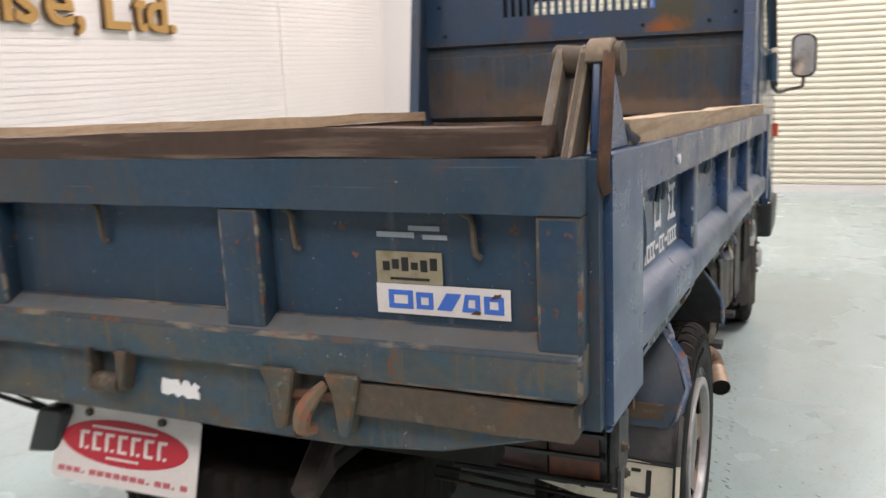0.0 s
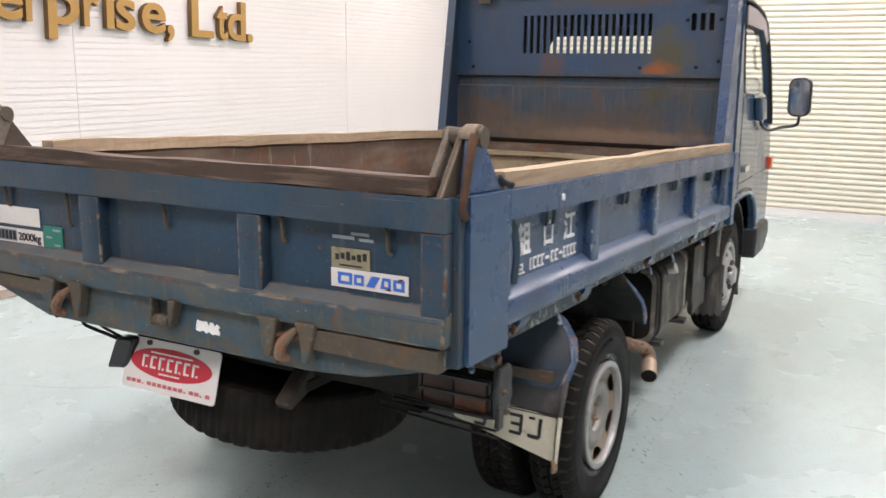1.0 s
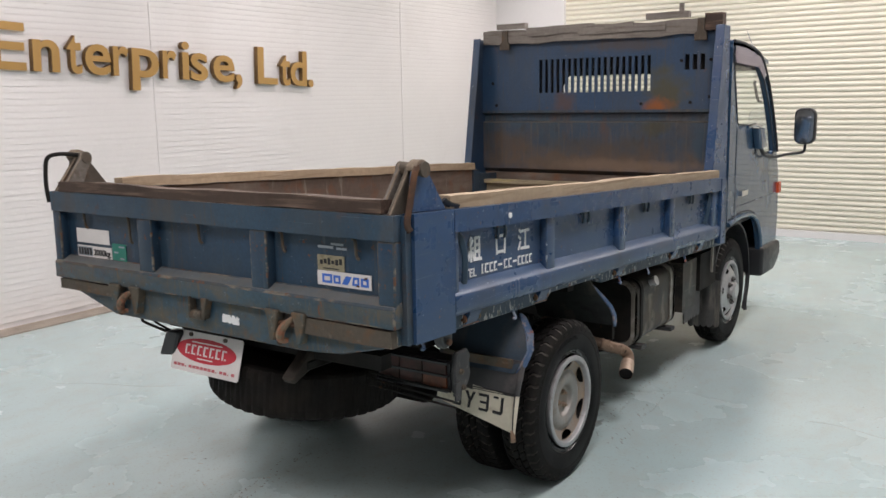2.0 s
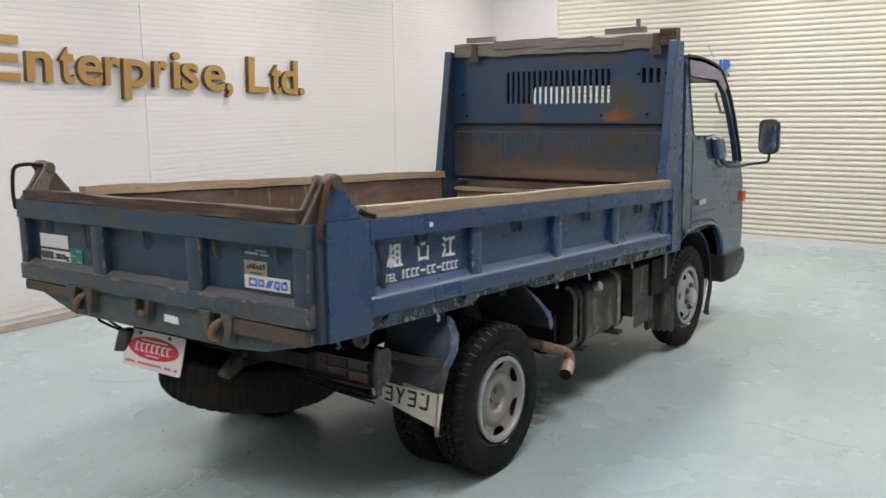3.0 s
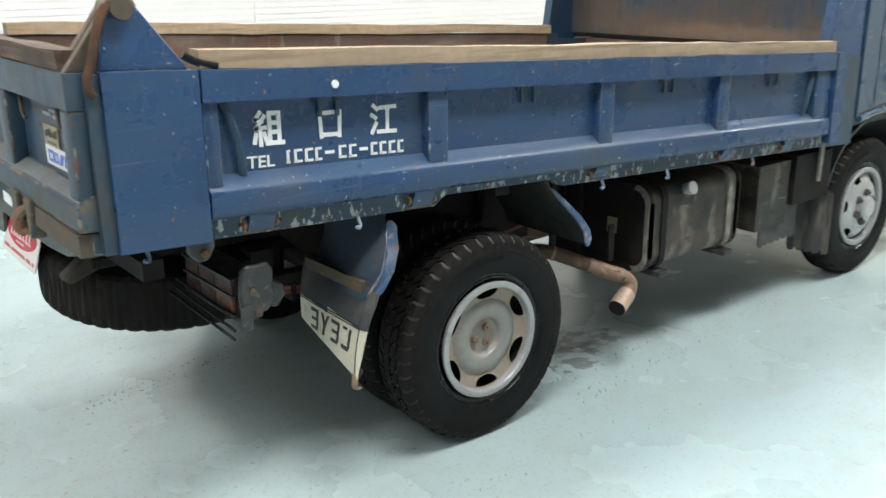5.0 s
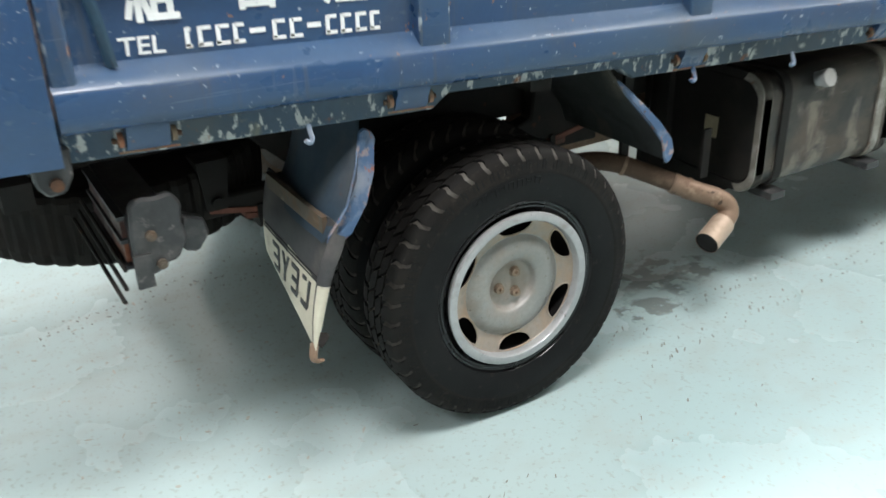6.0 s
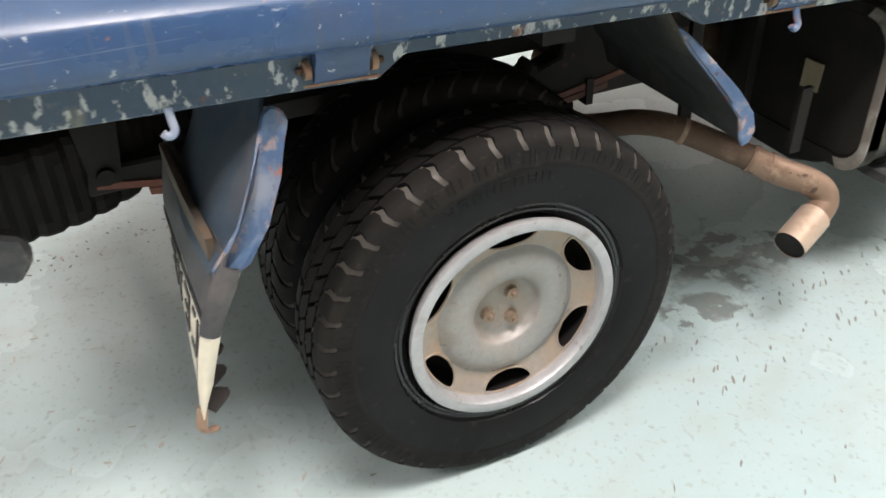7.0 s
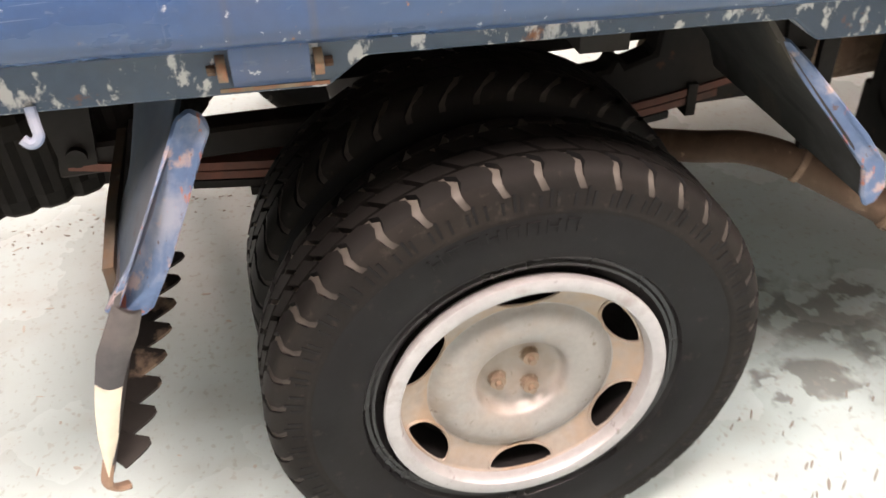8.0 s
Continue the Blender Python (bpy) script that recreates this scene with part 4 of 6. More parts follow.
# side gates
GATE_Y0, GATE_Y1 = -0.955, 2.028
for side in (1, -1):
    X = (lambda x: x) if side > 0 else flip
    bm = bmesh.new()
    box(bm, *sorted((X(0.812), X(0.828))), GATE_Y0 + 0.02, GATE_Y1 - 0.02, 1.0, 1.23)
    gate_side = part("side_gate", bm, blue_side, truck, "blue steel side gate with recessed panels and scratched paint", sloped=True)
    bm = bmesh.new()
    box(bm, *sorted((X(0.812), X(0.873))), GATE_Y0, GATE_Y1, 1.223, 1.301)
    part("top_rail", bm, blue_side, gate_side, bevel=0.007, segments=3, sloped=True, edge=side_edge)
    bm = bmesh.new()
    prism(bm, [(X(x), z) for x, z in ((0.812, 0.926), (0.858, 0.926), (0.870, 0.936), (0.873, 0.95), (0.873, 0.996), (0.866, 1.004), (0.828, 1.036), (0.812, 1.036))], "y", GATE_Y0, GATE_Y1)
    part("bottom_rail", bm, blue_side, gate_side, sharp=50, sloped=True)
    for y0, y1 in ((GATE_Y0, -0.912), (-0.257, -0.184), (0.490, 0.563), (1.180, 1.255), (1.905, GATE_Y1)):
        bm = bmesh.new()
        prism(bm, [(X(x), z) for x, z in ((0.815, 1.0), (0.860, 0.998), (0.860, 1.225), (0.815, 1.225))], "y", y0, y1)
        part("stile", bm, blue_side, gate_side, bevel=0.006, segments=2, sloped=True, edge=side_edge)
    bm = bmesh.new()
    box(bm, *sorted((X(0.808), X(0.8115))), GATE_Y0, GATE_Y1, 0.93, 1.30)
    part("lining", bm, inner_rust, gate_side, "scoured rusty inner face", sloped=True)
    for y in (-0.585, 0.163, 0.885, 1.585):
        for dy in (-0.03, 0.025):
            bm = bmesh.new()
            tube(bm, smooth_path([(X(0.829), y + dy - 0.008, 1.221), (X(0.838), y + dy, 1.212), (X(0.839), y + dy + 0.003, 1.19), (X(0.834), y + dy + 0.006, 1.168)], 4), 0.0065, 8)
            part("rope_hook", bm, blue_gate, gate_side, sloped=True)
        bm = bmesh.new()
        box(bm, *sorted((X(0.829), X(0.836))), y - 0.045, y + 0.04, 1.205, 1.222)
        part("hook_plate", bm, blue_gate, gate_side, bevel=0.002, sloped=True)
    for y, s in ((-0.895, 1), (1.880, -1)):
        bm = bmesh.new()
        tube(bm, smooth_path([(X(0.838), y, 1.215), (X(0.850), y + 0.012 * s, 1.19), (X(0.853), y + 0.030 * s, 1.13), (X(0.846), y + 0.040 * s, 1.07), (X(0.838), y + 0.046 * s, 1.03)], 6), 0.012, 8, flat=0.5)
        part("lock_lever", bm, blue_gate, gate_side, "bent flat lock lever", sloped=True)
    bm = bmesh.new()
    prism(bm, [(-1.012, 0.905), (-0.945, 0.905), (-0.948, 0.852), (-0.965, 0.822), (-0.995, 0.818), (-1.012, 0.84)], "x", *sorted((X(0.815), X(0.852))))
    foot = part("post_foot", bm, bracket_grey, truck, "rusty bracket under the corner post", bevel=0.005, sloped=True)
    bm = bmesh.new()
    tube(bm, [(X(0.850), -0.978, 0.842), (X(0.862), -0.978, 0.842)], 0.012, 8)
    part("foot_bolt", bm, rusty_iron, foot, sloped=True)
    bm = bmesh.new()
    box(bm, *sorted((X(0.80), X(0.877))), 2.034, 2.118, 0.893, 1.298)
    part("front_post", bm, blue_side if side > 0 else blue_gate, truck, "blue front corner post of the tipping body", bevel=0.006, segments=2, sloped=True)
    bm = bmesh.new()
    box(bm, *sorted((X(0.800), X(0.812))), 2.12, 2.36, 0.86, 1.27)
    part("front_web", bm, blue_gate, truck, bevel=0.002, sloped=True)
    bm = bmesh.new()
    grid_box(bm, *sorted((X(0.793), X(0.852))), -0.945, 2.045, 1.302, 1.348, 1, 26, 0.006, 3.0 * side)
    part("side_timber", bm, pale_wood, truck, "weathered pale timber along the side gate", bevel=0.004, sloped=True)
bm = bmesh.new()
tube(bm, smooth_path([(0.845, -0.985, 1.335), (0.847, -0.95, 1.318), (0.85, -0.90, 1.307)], 4), 0.012, 8, flat=0.4)
part("rubber_strip", bm, black_plastic, truck, sloped=True)
bm = bmesh.new()
tube(bm, [(0.8735, -0.583, 1.256), (0.878, -0.583, 1.256)], 0.011, 12)
part("rail_bolt", bm, white_paint, truck, "white-smeared bolt on the side rail", sloped=True)
bm = bmesh.new()
grid_box(bm, -0.915, 0.795, -1.262, -1.196, 1.3005, 1.345, 0, 26, 0.008, 9.0)
part("tailgate_timber", bm, dark_wood, truck, "dark battered timber along the tailgate's top", bevel=0.014, segments=2, sloped=True)

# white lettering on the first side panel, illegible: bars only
right_gate = bpy.data.objects["side_gate"]


def side_bar(y0, y1, z0, z1, tilt=0.0):
    bm = bmesh.new()
    prism(bm, [(y0, z0), (y1, z0 + tilt), (y1, z1 + tilt), (y0, z1)], "x", 0.8285, 0.8300)
    part("lettering_bar", bm, white_paint, right_gate, sloped=True)


def brushed(y, z, wide, high, strokes):
    """One painted character: each stroke a ribbon through points of a unit square."""
    for n, line in enumerate(strokes):
        bm = bmesh.new()
        for (a, b), (c, d) in zip(line, line[1:]):
            p, q = Vector((y + a * wide, z + b * high)), Vector((y + c * wide, z + d * high))
            along = (q - p).normalized() * 0.005
            over = Vector((-along.y, along.x)) * 1.15
            prism(bm, [p - along - over, q + along - over, q + along + over, p - along + over], "x", 0.8285, 0.8296 + 0.0003 * n)
        part("lettering_stroke", bm, white_paint, right_gate, sloped=True)


brushed(-0.806, 1.102, 0.083, 0.084, (
    [(0.24, 1.0), (0.06, 0.78), (0.30, 0.74)], [(0.38, 0.88), (0.08, 0.50), (0.40, 0.53)], [(0.23, 0.50), (0.23, 0.0)], [(0.08, 0.34), (0.01, 0.08)], [(0.36, 0.34), (0.42, 0.14)],
    [(0.55, 0.97), (0.55, 0.06)], [(0.88, 0.97), (0.88, 0.06)], [(0.55, 0.97), (0.88, 0.97)], [(0.55, 0.67), (0.88, 0.67)], [(0.55, 0.38), (0.88, 0.38)], [(0.44, 0.04), (1.0, 0.04)]))
brushed(-0.608, 1.110, 0.064, 0.066, ([(0.0, 0.95), (0.06, 0.0)], [(0.0, 0.97), (1.0, 1.0)], [(1.0, 1.0), (0.95, 0.0)], [(0.06, 0.08), (0.95, 0.08)]))
brushed(-0.440, 1.107, 0.082, 0.080, (
    [(0.10, 0.98), (0.24, 0.86)], [(0.02, 0.66), (0.18, 0.55)], [(0.02, 0.04), (0.20, 0.36)], [(0.36, 0.90), (1.0, 0.93)], [(0.68, 0.92), (0.66, 0.08)], [(0.28, 0.06), (1.0, 0.05)]))
for gy, gw in ((-0.738, 0.012), (-0.715, 0.026), (-0.682, 0.026), (-0.650, 0.022), (-0.618, 0.030), (-0.575, 0.026),
               (-0.541, 0.026), (-0.505, 0.028), (-0.468, 0.024), (-0.437, 0.024), (-0.405, 0.024), (-0.374, 0.022)):
    dash = gw > 0.0275
    gy += 0.022
    side_bar(gy, gy + gw, 1.046 + (0.016 if dash else 0), 1.053 + (0.018 if dash else 0))
    if not dash:
        side_bar(gy + 0.001, gy + 0.009, 1.048, 1.082)
        side_bar(gy + 0.006, gy + gw, 1.076, 1.083)

mesh = letter_mesh("tel_lettering", "TEL", 0.080, 0.031, 0.002, 0.012, "T")
mesh.materials.append(white_paint)
ob = new("tel_lettering", mesh)
ob.parent = right_gate
ob.matrix_basis = Matrix.Translation((0.8295, -0.832, 1.043 + SLOPE * 0.832)) @ Matrix.Rotation(-math.atan(SLOPE), 4, "X") @ Matrix.Rotation(radians(90), 4, "Z")

# headboard with its vent slots, wings and top timber
HB = 2.33


def slot_loop(x0, x1, z0, z1):
    return [(x0, z0), (x1, z0), (x1, z1), (x0, z1)]


bm = bmesh.new()
holes = []
for k in range(19):
    x = -0.545 + k * 0.0449
    holes.append(slot_loop(x, x + 0.024, 1.745, 1.978))
for k in range(3):
    x = 0.518 + k * 0.051
    holes.append(slot_loop(x, x + 0.031, 1.876, 1.974))
plate(bm, [(-1.022, 1.615), (0.782, 1.615), (0.782, 2.115), (-1.022, 2.115)], holes, "y", HB, HB + 0.012)
head = part("headboard", bm, blue_head, truck, "tall dark blue headboard with vertical vent slots and rust stains", normals=False)
bm = bmesh.new()
prism(bm, [(HB + 0.012, 1.615), (HB - 0.012, 1.622), (HB - 0.012, 1.605), (HB + 0.03, 1.592), (HB + 0.03, 1.545), (HB, 1.535), (HB, 1.20), (HB + 0.045, 1.17), (HB + 0.06, 1.17), (HB + 0.06, 1.614)], "x", -1.022, 0.782)
part("lower_panel", bm, worn_head, head, "lower headboard panel worn to brown bare steel")
bm = bmesh.new()
box(bm, -1.022, 0.782, HB + 0.03, HB + 0.05, 0.84, 1.169)
part("foot_panel", bm, inner_rust, head, "rusty foot of the headboard")
bm = bmesh.new()
grid_box(bm, -0.95, 0.80, 2.215, 2.24, 0.86, 1.115, 0, 16, 0.006, 4.0)
part("front_board", bm, tan_board, truck, "dusty tan board across the front of the body")
bm = bmesh.new()
grid_box(bm, -0.95, 0.80, 2.18, 2.24, 1.10, 1.125, 0, 18, 0.008, 6.0)
part("front_board_edge", bm, tan_board, truck, "yellowish crumbling top edge of the board")
for side in (1, -1):
    X = (lambda x: x) if side > 0 else (lambda x: -0.24 - x)
    bm = bmesh.new()
    prism(bm, [(2.25, 2.140), (2.360, 2.140), (2.385, 1.10), (2.085, 1.14)], "x", *sorted((X(0.779), X(0.797))))
    wing = part("wing", bm, blue_side if side > 0 else blue_head, head, bevel=0.003)
    bm = bmesh.new()
    prism(bm, [(2.25, 2.143), (2.238, 2.143), (2.073, 1.14), (2.085, 1.14)], "x", *sorted((X(0.742), X(0.799))))
    part("wing_flange", bm, blue_side if side > 0 else blue_head, head, bevel=0.003)
bm = bmesh.new()
grid_box(bm, -0.99, 0.66, HB - 0.035, HB + 0.03, 2.096, 2.190, 0, 40, 0.016, 12.0)
part("top_timber", bm, grey_wood, head, "grey splintered timber on the headboard's top", bevel=0.006)
bm = bmesh.new()
grid_box(bm, 0.655, 0.768, HB - 0.040, HB + 0.03, 2.118, 2.225, 0, 4, 0.006, 3.0)
part("top_timber", bm, dark_wood, head, "dark timber end on the headboard's corner", bevel=0.006)
for x0, x1, z0, z1 in ((-0.62, -0.10, 2.150, 2.205), (-0.22, 0.18, 2.135, 2.196), (0.12, 0.40, 2.128, 2.170)):
    bm = bmesh.new()
    grid_box(bm, x0, x1, HB - 0.052, HB - 0.038, z0, z1, 0, 12, 0.014, x0 * 7)
    part("splinter", bm, grey_wood, head, "pale split face of the timber")
for x0, x1, z, mat in ((-0.86, -0.63, 2.20, grey_wood), (0.27, 0.555, 2.205, grey_wood)):
    bm = bmesh.new()
    grid_box(bm, x0, x1, HB - 0.06, HB - 0.01, z, z + 0.038, 0, 6, 0.004, x0)
    part("top_batten", bm, mat, head, bevel=0.004)
for x in (-0.80, 0.635):
    bm = bmesh.new()
    prism(bm, [(x - 0.042, 2.055), (x + 0.042, 2.055), (x + 0.040, 2.100), (x + 0.024, 2.112), (x + 0.022, 2.195), (x - 0.022, 2.195), (x - 0.024, 2.112), (x - 0.040, 2.100)], "y", HB - 0.056, HB - 0.044)
    part("strap_plate", bm, brown_iron, head, bevel=0.003)
bm = bmesh.new()
tube(bm, [(0.50, HB - 0.03, 2.24), (0.50, HB - 0.03, 2.295)], 0.016, 12)
part("peg", bm, grey_wood, head)
for x, z in ((-0.93, 1.82), (0.497, 1.935), (0.226, 1.66), (0.562, 1.665), (0.688, 1.70), (0.690, 1.935), (-0.90, 1.66)):
    bm = bmesh.new()
    tube(bm, [(x, HB - 0.006, z), (x, HB + 0.002, z)], 0.011, 10)
    part("bolt", bm, black_iron, head)

# ---- cab ----
CX = 0.805
outline = [(2.405, 0.868), (2.398, 2.01), (2.43, 2.055), (2.70, 2.040), (3.05, 1.985), (3.24, 1.845), (3.39, 1.677), (3.556, 1.419), (3.62, 1.28), (3.70, 1.12), (3.735, 0.80), (3.71, 0.56), (3.262, 0.56)]
arch_edge = [(3.250, 0.600), (3.225, 0.680), (3.180, 0.755), (3.110, 0.818), (3.020, 0.857), (2.900, 0.880), (2.720, 0.887), (2.560, 0.879), (2.420, 0.862)]
window = [(2.425, 1.965), (2.455, 1.988), (2.70, 1.976), (3.00, 1.928), (3.185, 1.80), (3.335, 1.63), (3.475, 1.41), (3.525, 1.29), (3.49, 1.262), (3.28, 1.285), (3.02, 1.43), (2.90, 1.50), (2.58, 1.515), (2.555, 1.535)]
bm = bmesh.new()
crown = [(flip(CX), -0.012), (flip(0.74), 0.012), (flip(0.60), 0.02), (0.60, 0.02), (0.74, 0.012), (CX, -0.012)]
for (y0, z0), (y1, z1) in (((2.41, 2.050), (2.70, 2.044)), ((2.70, 2.044), (3.05, 2.004)), ((3.05, 2.004), (3.28, 1.955))):
    rows = []
    for y, z in ((y0, z0), (y1, z1)):
        top = [bm.verts.new((x, y, z + dz * 0.9)) for x, dz in crown]
        low = [bm.verts.new((v.co.x, y, v.co.z - 0.025)) for v in top]
        rows.append(top + low[::-1])
    for k in range(12):
        bm.faces.new((rows[0][k], rows[0][(k + 1) % 12], rows[1][(k + 1) % 12], rows[1][k]))
    bm.faces.new(rows[0])
    bm.faces.new(rows[1][::-1])
cab = part("cab", bm, blue_cab, truck, "blue steel cab roof of the truck", sharp=40)
for side in (1, -1):
    X = (lambda x: x) if side > 0 else flip
    bm = bmesh.new()
    plate(bm, outline + arch_edge, [window], "x", X(CX - 0.035), X(CX))
    door = part("cab_side", bm, blue_cab, cab, "blue cab side with door and wheel arch", normals=False)
    bm = bmesh.new()
    lo = [(y, z) for y, z in window]
    prism(bm, lo, "x", X(CX - 0.020), X(CX - 0.016))
    pane = part("door_glass", bm, glass, cab)
    pane.visible_shadow = False
    bm = bmesh.new()
    ring = [(X(CX + 0.002), y, z) for y, z in window] + [(X(CX + 0.002), *window[0])]
    tube(bm, ring, 0.0045, 6, caps=False)
    part("window_seal", bm, black_plastic, cab)
    bm = bmesh.new()
    tube(bm, [(X(CX + 0.004), y, z) for y, z in arch_edge], 0.016, 8)
    part("arch_lip", bm, blue_cab, cab)
    bm = bmesh.new()
    tube(bm, smooth_path([(X(CX + 0.006), 2.41, 2.052), (X(CX + 0.006), 2.70, 2.038), (X(CX + 0.006), 3.04, 1.983), (X(CX + 0.008), 3.23, 1.845), (X(CX + 0.008), 3.38, 1.677), (X(CX + 0.008), 3.545, 1.419), (X(CX + 0.008), 3.61, 1.28)], 6), 0.009, 8)
    part("pillar_trim", bm, black_plastic, cab, "black windscreen pillar trim")
    bm = bmesh.new()
    box(bm, *sorted((X(CX + 0.001), X(CX + 0.003))), 2.553, 2.561, 0.93, 1.52)
    box(bm, *sorted((X(CX + 0.001), X(CX + 0.003))), 2.562, 3.62, 0.962, 0.966)
    part("door_seam", bm, door_gap, cab, "worn door gap with pale rubbed edge")
    bm = bmesh.new()
    tube(bm, [(X(CX + 0.003), y + 0.028 * (0 if z > 0.8 else 1), z + 0.028 * (1 if z > 0.8 else 0)) for y, z in arch_edge], 0.0035, 6)
    part("arch_gap", bm, black_plastic, cab)
    bm = bmesh.new()
    box(bm, *sorted((X(CX), X(CX + 0.022))), 2.66, 2.80, 1.03, 1.065)
    part("door_handle", bm, chrome, cab, "chrome door handle", bevel=0.006, segments=2)
    bm = bmesh.new()
    box(bm, *sorted((X(CX - 0.01), X(CX + 0.022))), 3.66, 3.72, 0.96, 1.04)
    part("side_marker", bm, orange_lens, cab, "orange side marker lamp", bevel=0.006)
# rear wall with window, front, screen, floor
# back wall black instead of blue: shade of the narrow gap painted on
bm = bmesh.new()
plate(bm, [(flip(CX) + 0.036, 0.86), (CX - 0.036, 0.86), (CX - 0.036, 2.03), (flip(CX) + 0.036, 2.03)], [[(-0.40, 1.56), (0.46, 1.56), (0.46, 1.875), (0.43, 1.912), (-0.27, 1.912), (-0.35, 1.875), (-0.40, 1.79)]], "y", 2.405, 2.43)
part("cab_back", bm, black_iron, cab, "back wall of the cab, black for the shade behind the headboard", normals=False)
bm = bmesh.new()
box(bm, -0.45, 0.46, 2.415, 2.419, 1.56, 1.925)
pane = part("rear_glass", bm, glass, cab)
pane.visible_shadow = False
bm = bmesh.new()
for (y0, z0), (y1, z1) in (((3.62, 1.28), (3.70, 1.12)), ((3.70, 1.12), (3.735, 0.80)), ((3.735, 0.80), (3.71, 0.56))):
    prism(bm, [(y0, z0), (y1, z1), (y1 - 0.03, z1), (y0 - 0.03, z0)], "x", flip(CX) + 0.036, CX - 0.036)
part("cab_front", bm, blue_cab, cab)
bm = bmesh.new()
prism(bm, [(3.285, 1.95), (3.49, 1.60), (3.62, 1.28), (3.614, 1.278), (3.484, 1.597), (3.279, 1.947)], "x", flip(CX) + 0.04, CX - 0.04)
pane = part("windscreen", bm, glass, cab)
pane.visible_shadow = False
bm = bmesh.new()
prism(bm, [(3.270, 1.952), (3.275, 1.940), (3.312, 1.882), (3.300, 1.880), (3.255, 1.945)], "x", flip(CX) + 0.045, CX - 0.045)
part("windscreen_header", bm, cab_trim, cab, "dark header along the top of the windscreen")
bm = bmesh.new()
box(bm, flip(CX) + 0.04, CX - 0.04, 2.44, 3.68, 0.82, 0.86)
part("cab_floor", bm, cab_trim, cab)
bm = bmesh.new()
prism(bm, [(3.35, 0.87), (3.66, 0.87), (3.60, 1.22), (3.40, 1.20), (3.33, 1.10)], "x", flip(CX) + 0.05, CX - 0.05)
part("dashboard", bm, cab_trim, cab, bevel=0.01)
for x in (-0.46, 0.33):
    bm = bmesh.new()
    box(bm, x - 0.24, x + 0.24, 2.62, 3.05, 0.90, 1.06)
    prism(bm, [(2.47, 1.06), (2.60, 1.06), (2.53, 1.55), (2.45, 1.55)], "x", x - 0.23, x + 0.23)
    part("seat", bm, seat_cloth, cab, bevel=0.02, segments=2)
bm = bmesh.new()
lathe(bm, [(0.190 + 0.012 * math.cos(a), 0.012 * math.sin(a)) for a in [k * math.pi / 4 for k in range(9)]], 32)
wheel_rim = part("steering_wheel", bm, black_plastic, cab)
wheel_rim.matrix_basis = pose(0.33, 3.22, 1.24, 0, 0, 0) @ Matrix.Rotation(radians(65), 4, "X") @ Matrix.Rotation(radians(90), 4, "Y")
# mirror on its arm
bm = bmesh.new()
case = []
for cx, cz, a0 in ((0.985, 1.545, 0), (0.940, 1.545, 90), (0.940, 1.380, 180), (0.985, 1.380, 270)):
    case += [(cx + 0.055 * math.cos(radians(a0 + k * 18)), cz + 0.055 * math.sin(radians(a0 + k * 18))) for k in range(6)]
prism(bm, case, "y", 3.79, 3.86)
mirror = part("wing_mirror", bm, black_plastic, cab, "black door mirror on a bent arm", bevel=0.012, segments=2)
bm = bmesh.new()
prism(bm, [(0.9625 + (x - 0.9625) * 0.84, 1.4625 + (z - 1.4625) * 0.91) for x, z in case], "y", 3.785, 3.7895)
part("mirror_pane", bm, mirror_glass, cab, bevel=0.0)
bm = bmesh.new()
tube(bm, smooth_path([(0.815, 3.08, 1.38), (0.83, 3.12, 1.295), (0.85, 3.28, 1.255), (0.885, 3.60, 1.258), (0.945, 3.81, 1.262), (0.962, 3.83, 1.285), (0.964, 3.83, 1.34)], 6), 0.011, 8)
part("mirror_arm", bm, black_plastic, cab)
bm = bmesh.new()
prism(bm, [(2.90, 1.480), (3.08, 1.475), (3.16, 1.335), (2.99, 1.330)], "x", CX + 0.002, CX + 0.05)
part("mirror_foot", bm, blue_cab, cab, "small blue bracket at the window's corner", bevel=0.012, segments=2)
bm = bmesh.new()
tube(bm, smooth_path([(0.83, 2.72, 1.492), (0.85, 2.84, 1.505), (0.852, 2.98, 1.488)], 4), 0.012, 8)
part("mirror_handle", bm, chrome, cab)
bm = bmesh.new()
tube(bm, smooth_path([(0.735, 3.20, 1.80), (0.722, 3.235, 1.785), (0.720, 3.300, 1.725), (0.722, 3.350, 1.668), (0.738, 3.380, 1.655)], 5), 0.011, 8)
part("grab_handle", bm, black_plastic, cab, "dark grab handle on the windscreen pillar")
for side in (1, -1):
    X = (lambda x: x) if side > 0 else flip
    bm = bmesh.new()
    prism(bm, [(2.415, 2.020), (2.70, 2.010), (3.03, 1.960), (3.19, 1.845), (3.14, 1.815), (2.98, 1.895), (2.44, 1.915)], "x", *sorted((X(CX + 0.012), X(CX + 0.016))))
    part("window_visor", bm, visor_tint, cab, "smoky window visor")
bm = bmesh.new()
tube(bm, [(0.74, 3.27, 1.955), (0.715, 3.24, 2.02), (0.68, 3.16, 2.15)], 0.0025, 6)
part("aerial", bm, chrome, cab)
bm = bmesh.new()
prism(bm, [(3.255, 0.37), (3.60, 0.37), (3.70, 0.415), (3.775, 0.480), (3.765, 0.565), (3.72, 0.59), (3.255, 0.59)], "x", flip(0.83), 0.83)
part("bumper", bm, black_plastic, truck, "black plastic front bumper", bevel=0.025, segments=3)


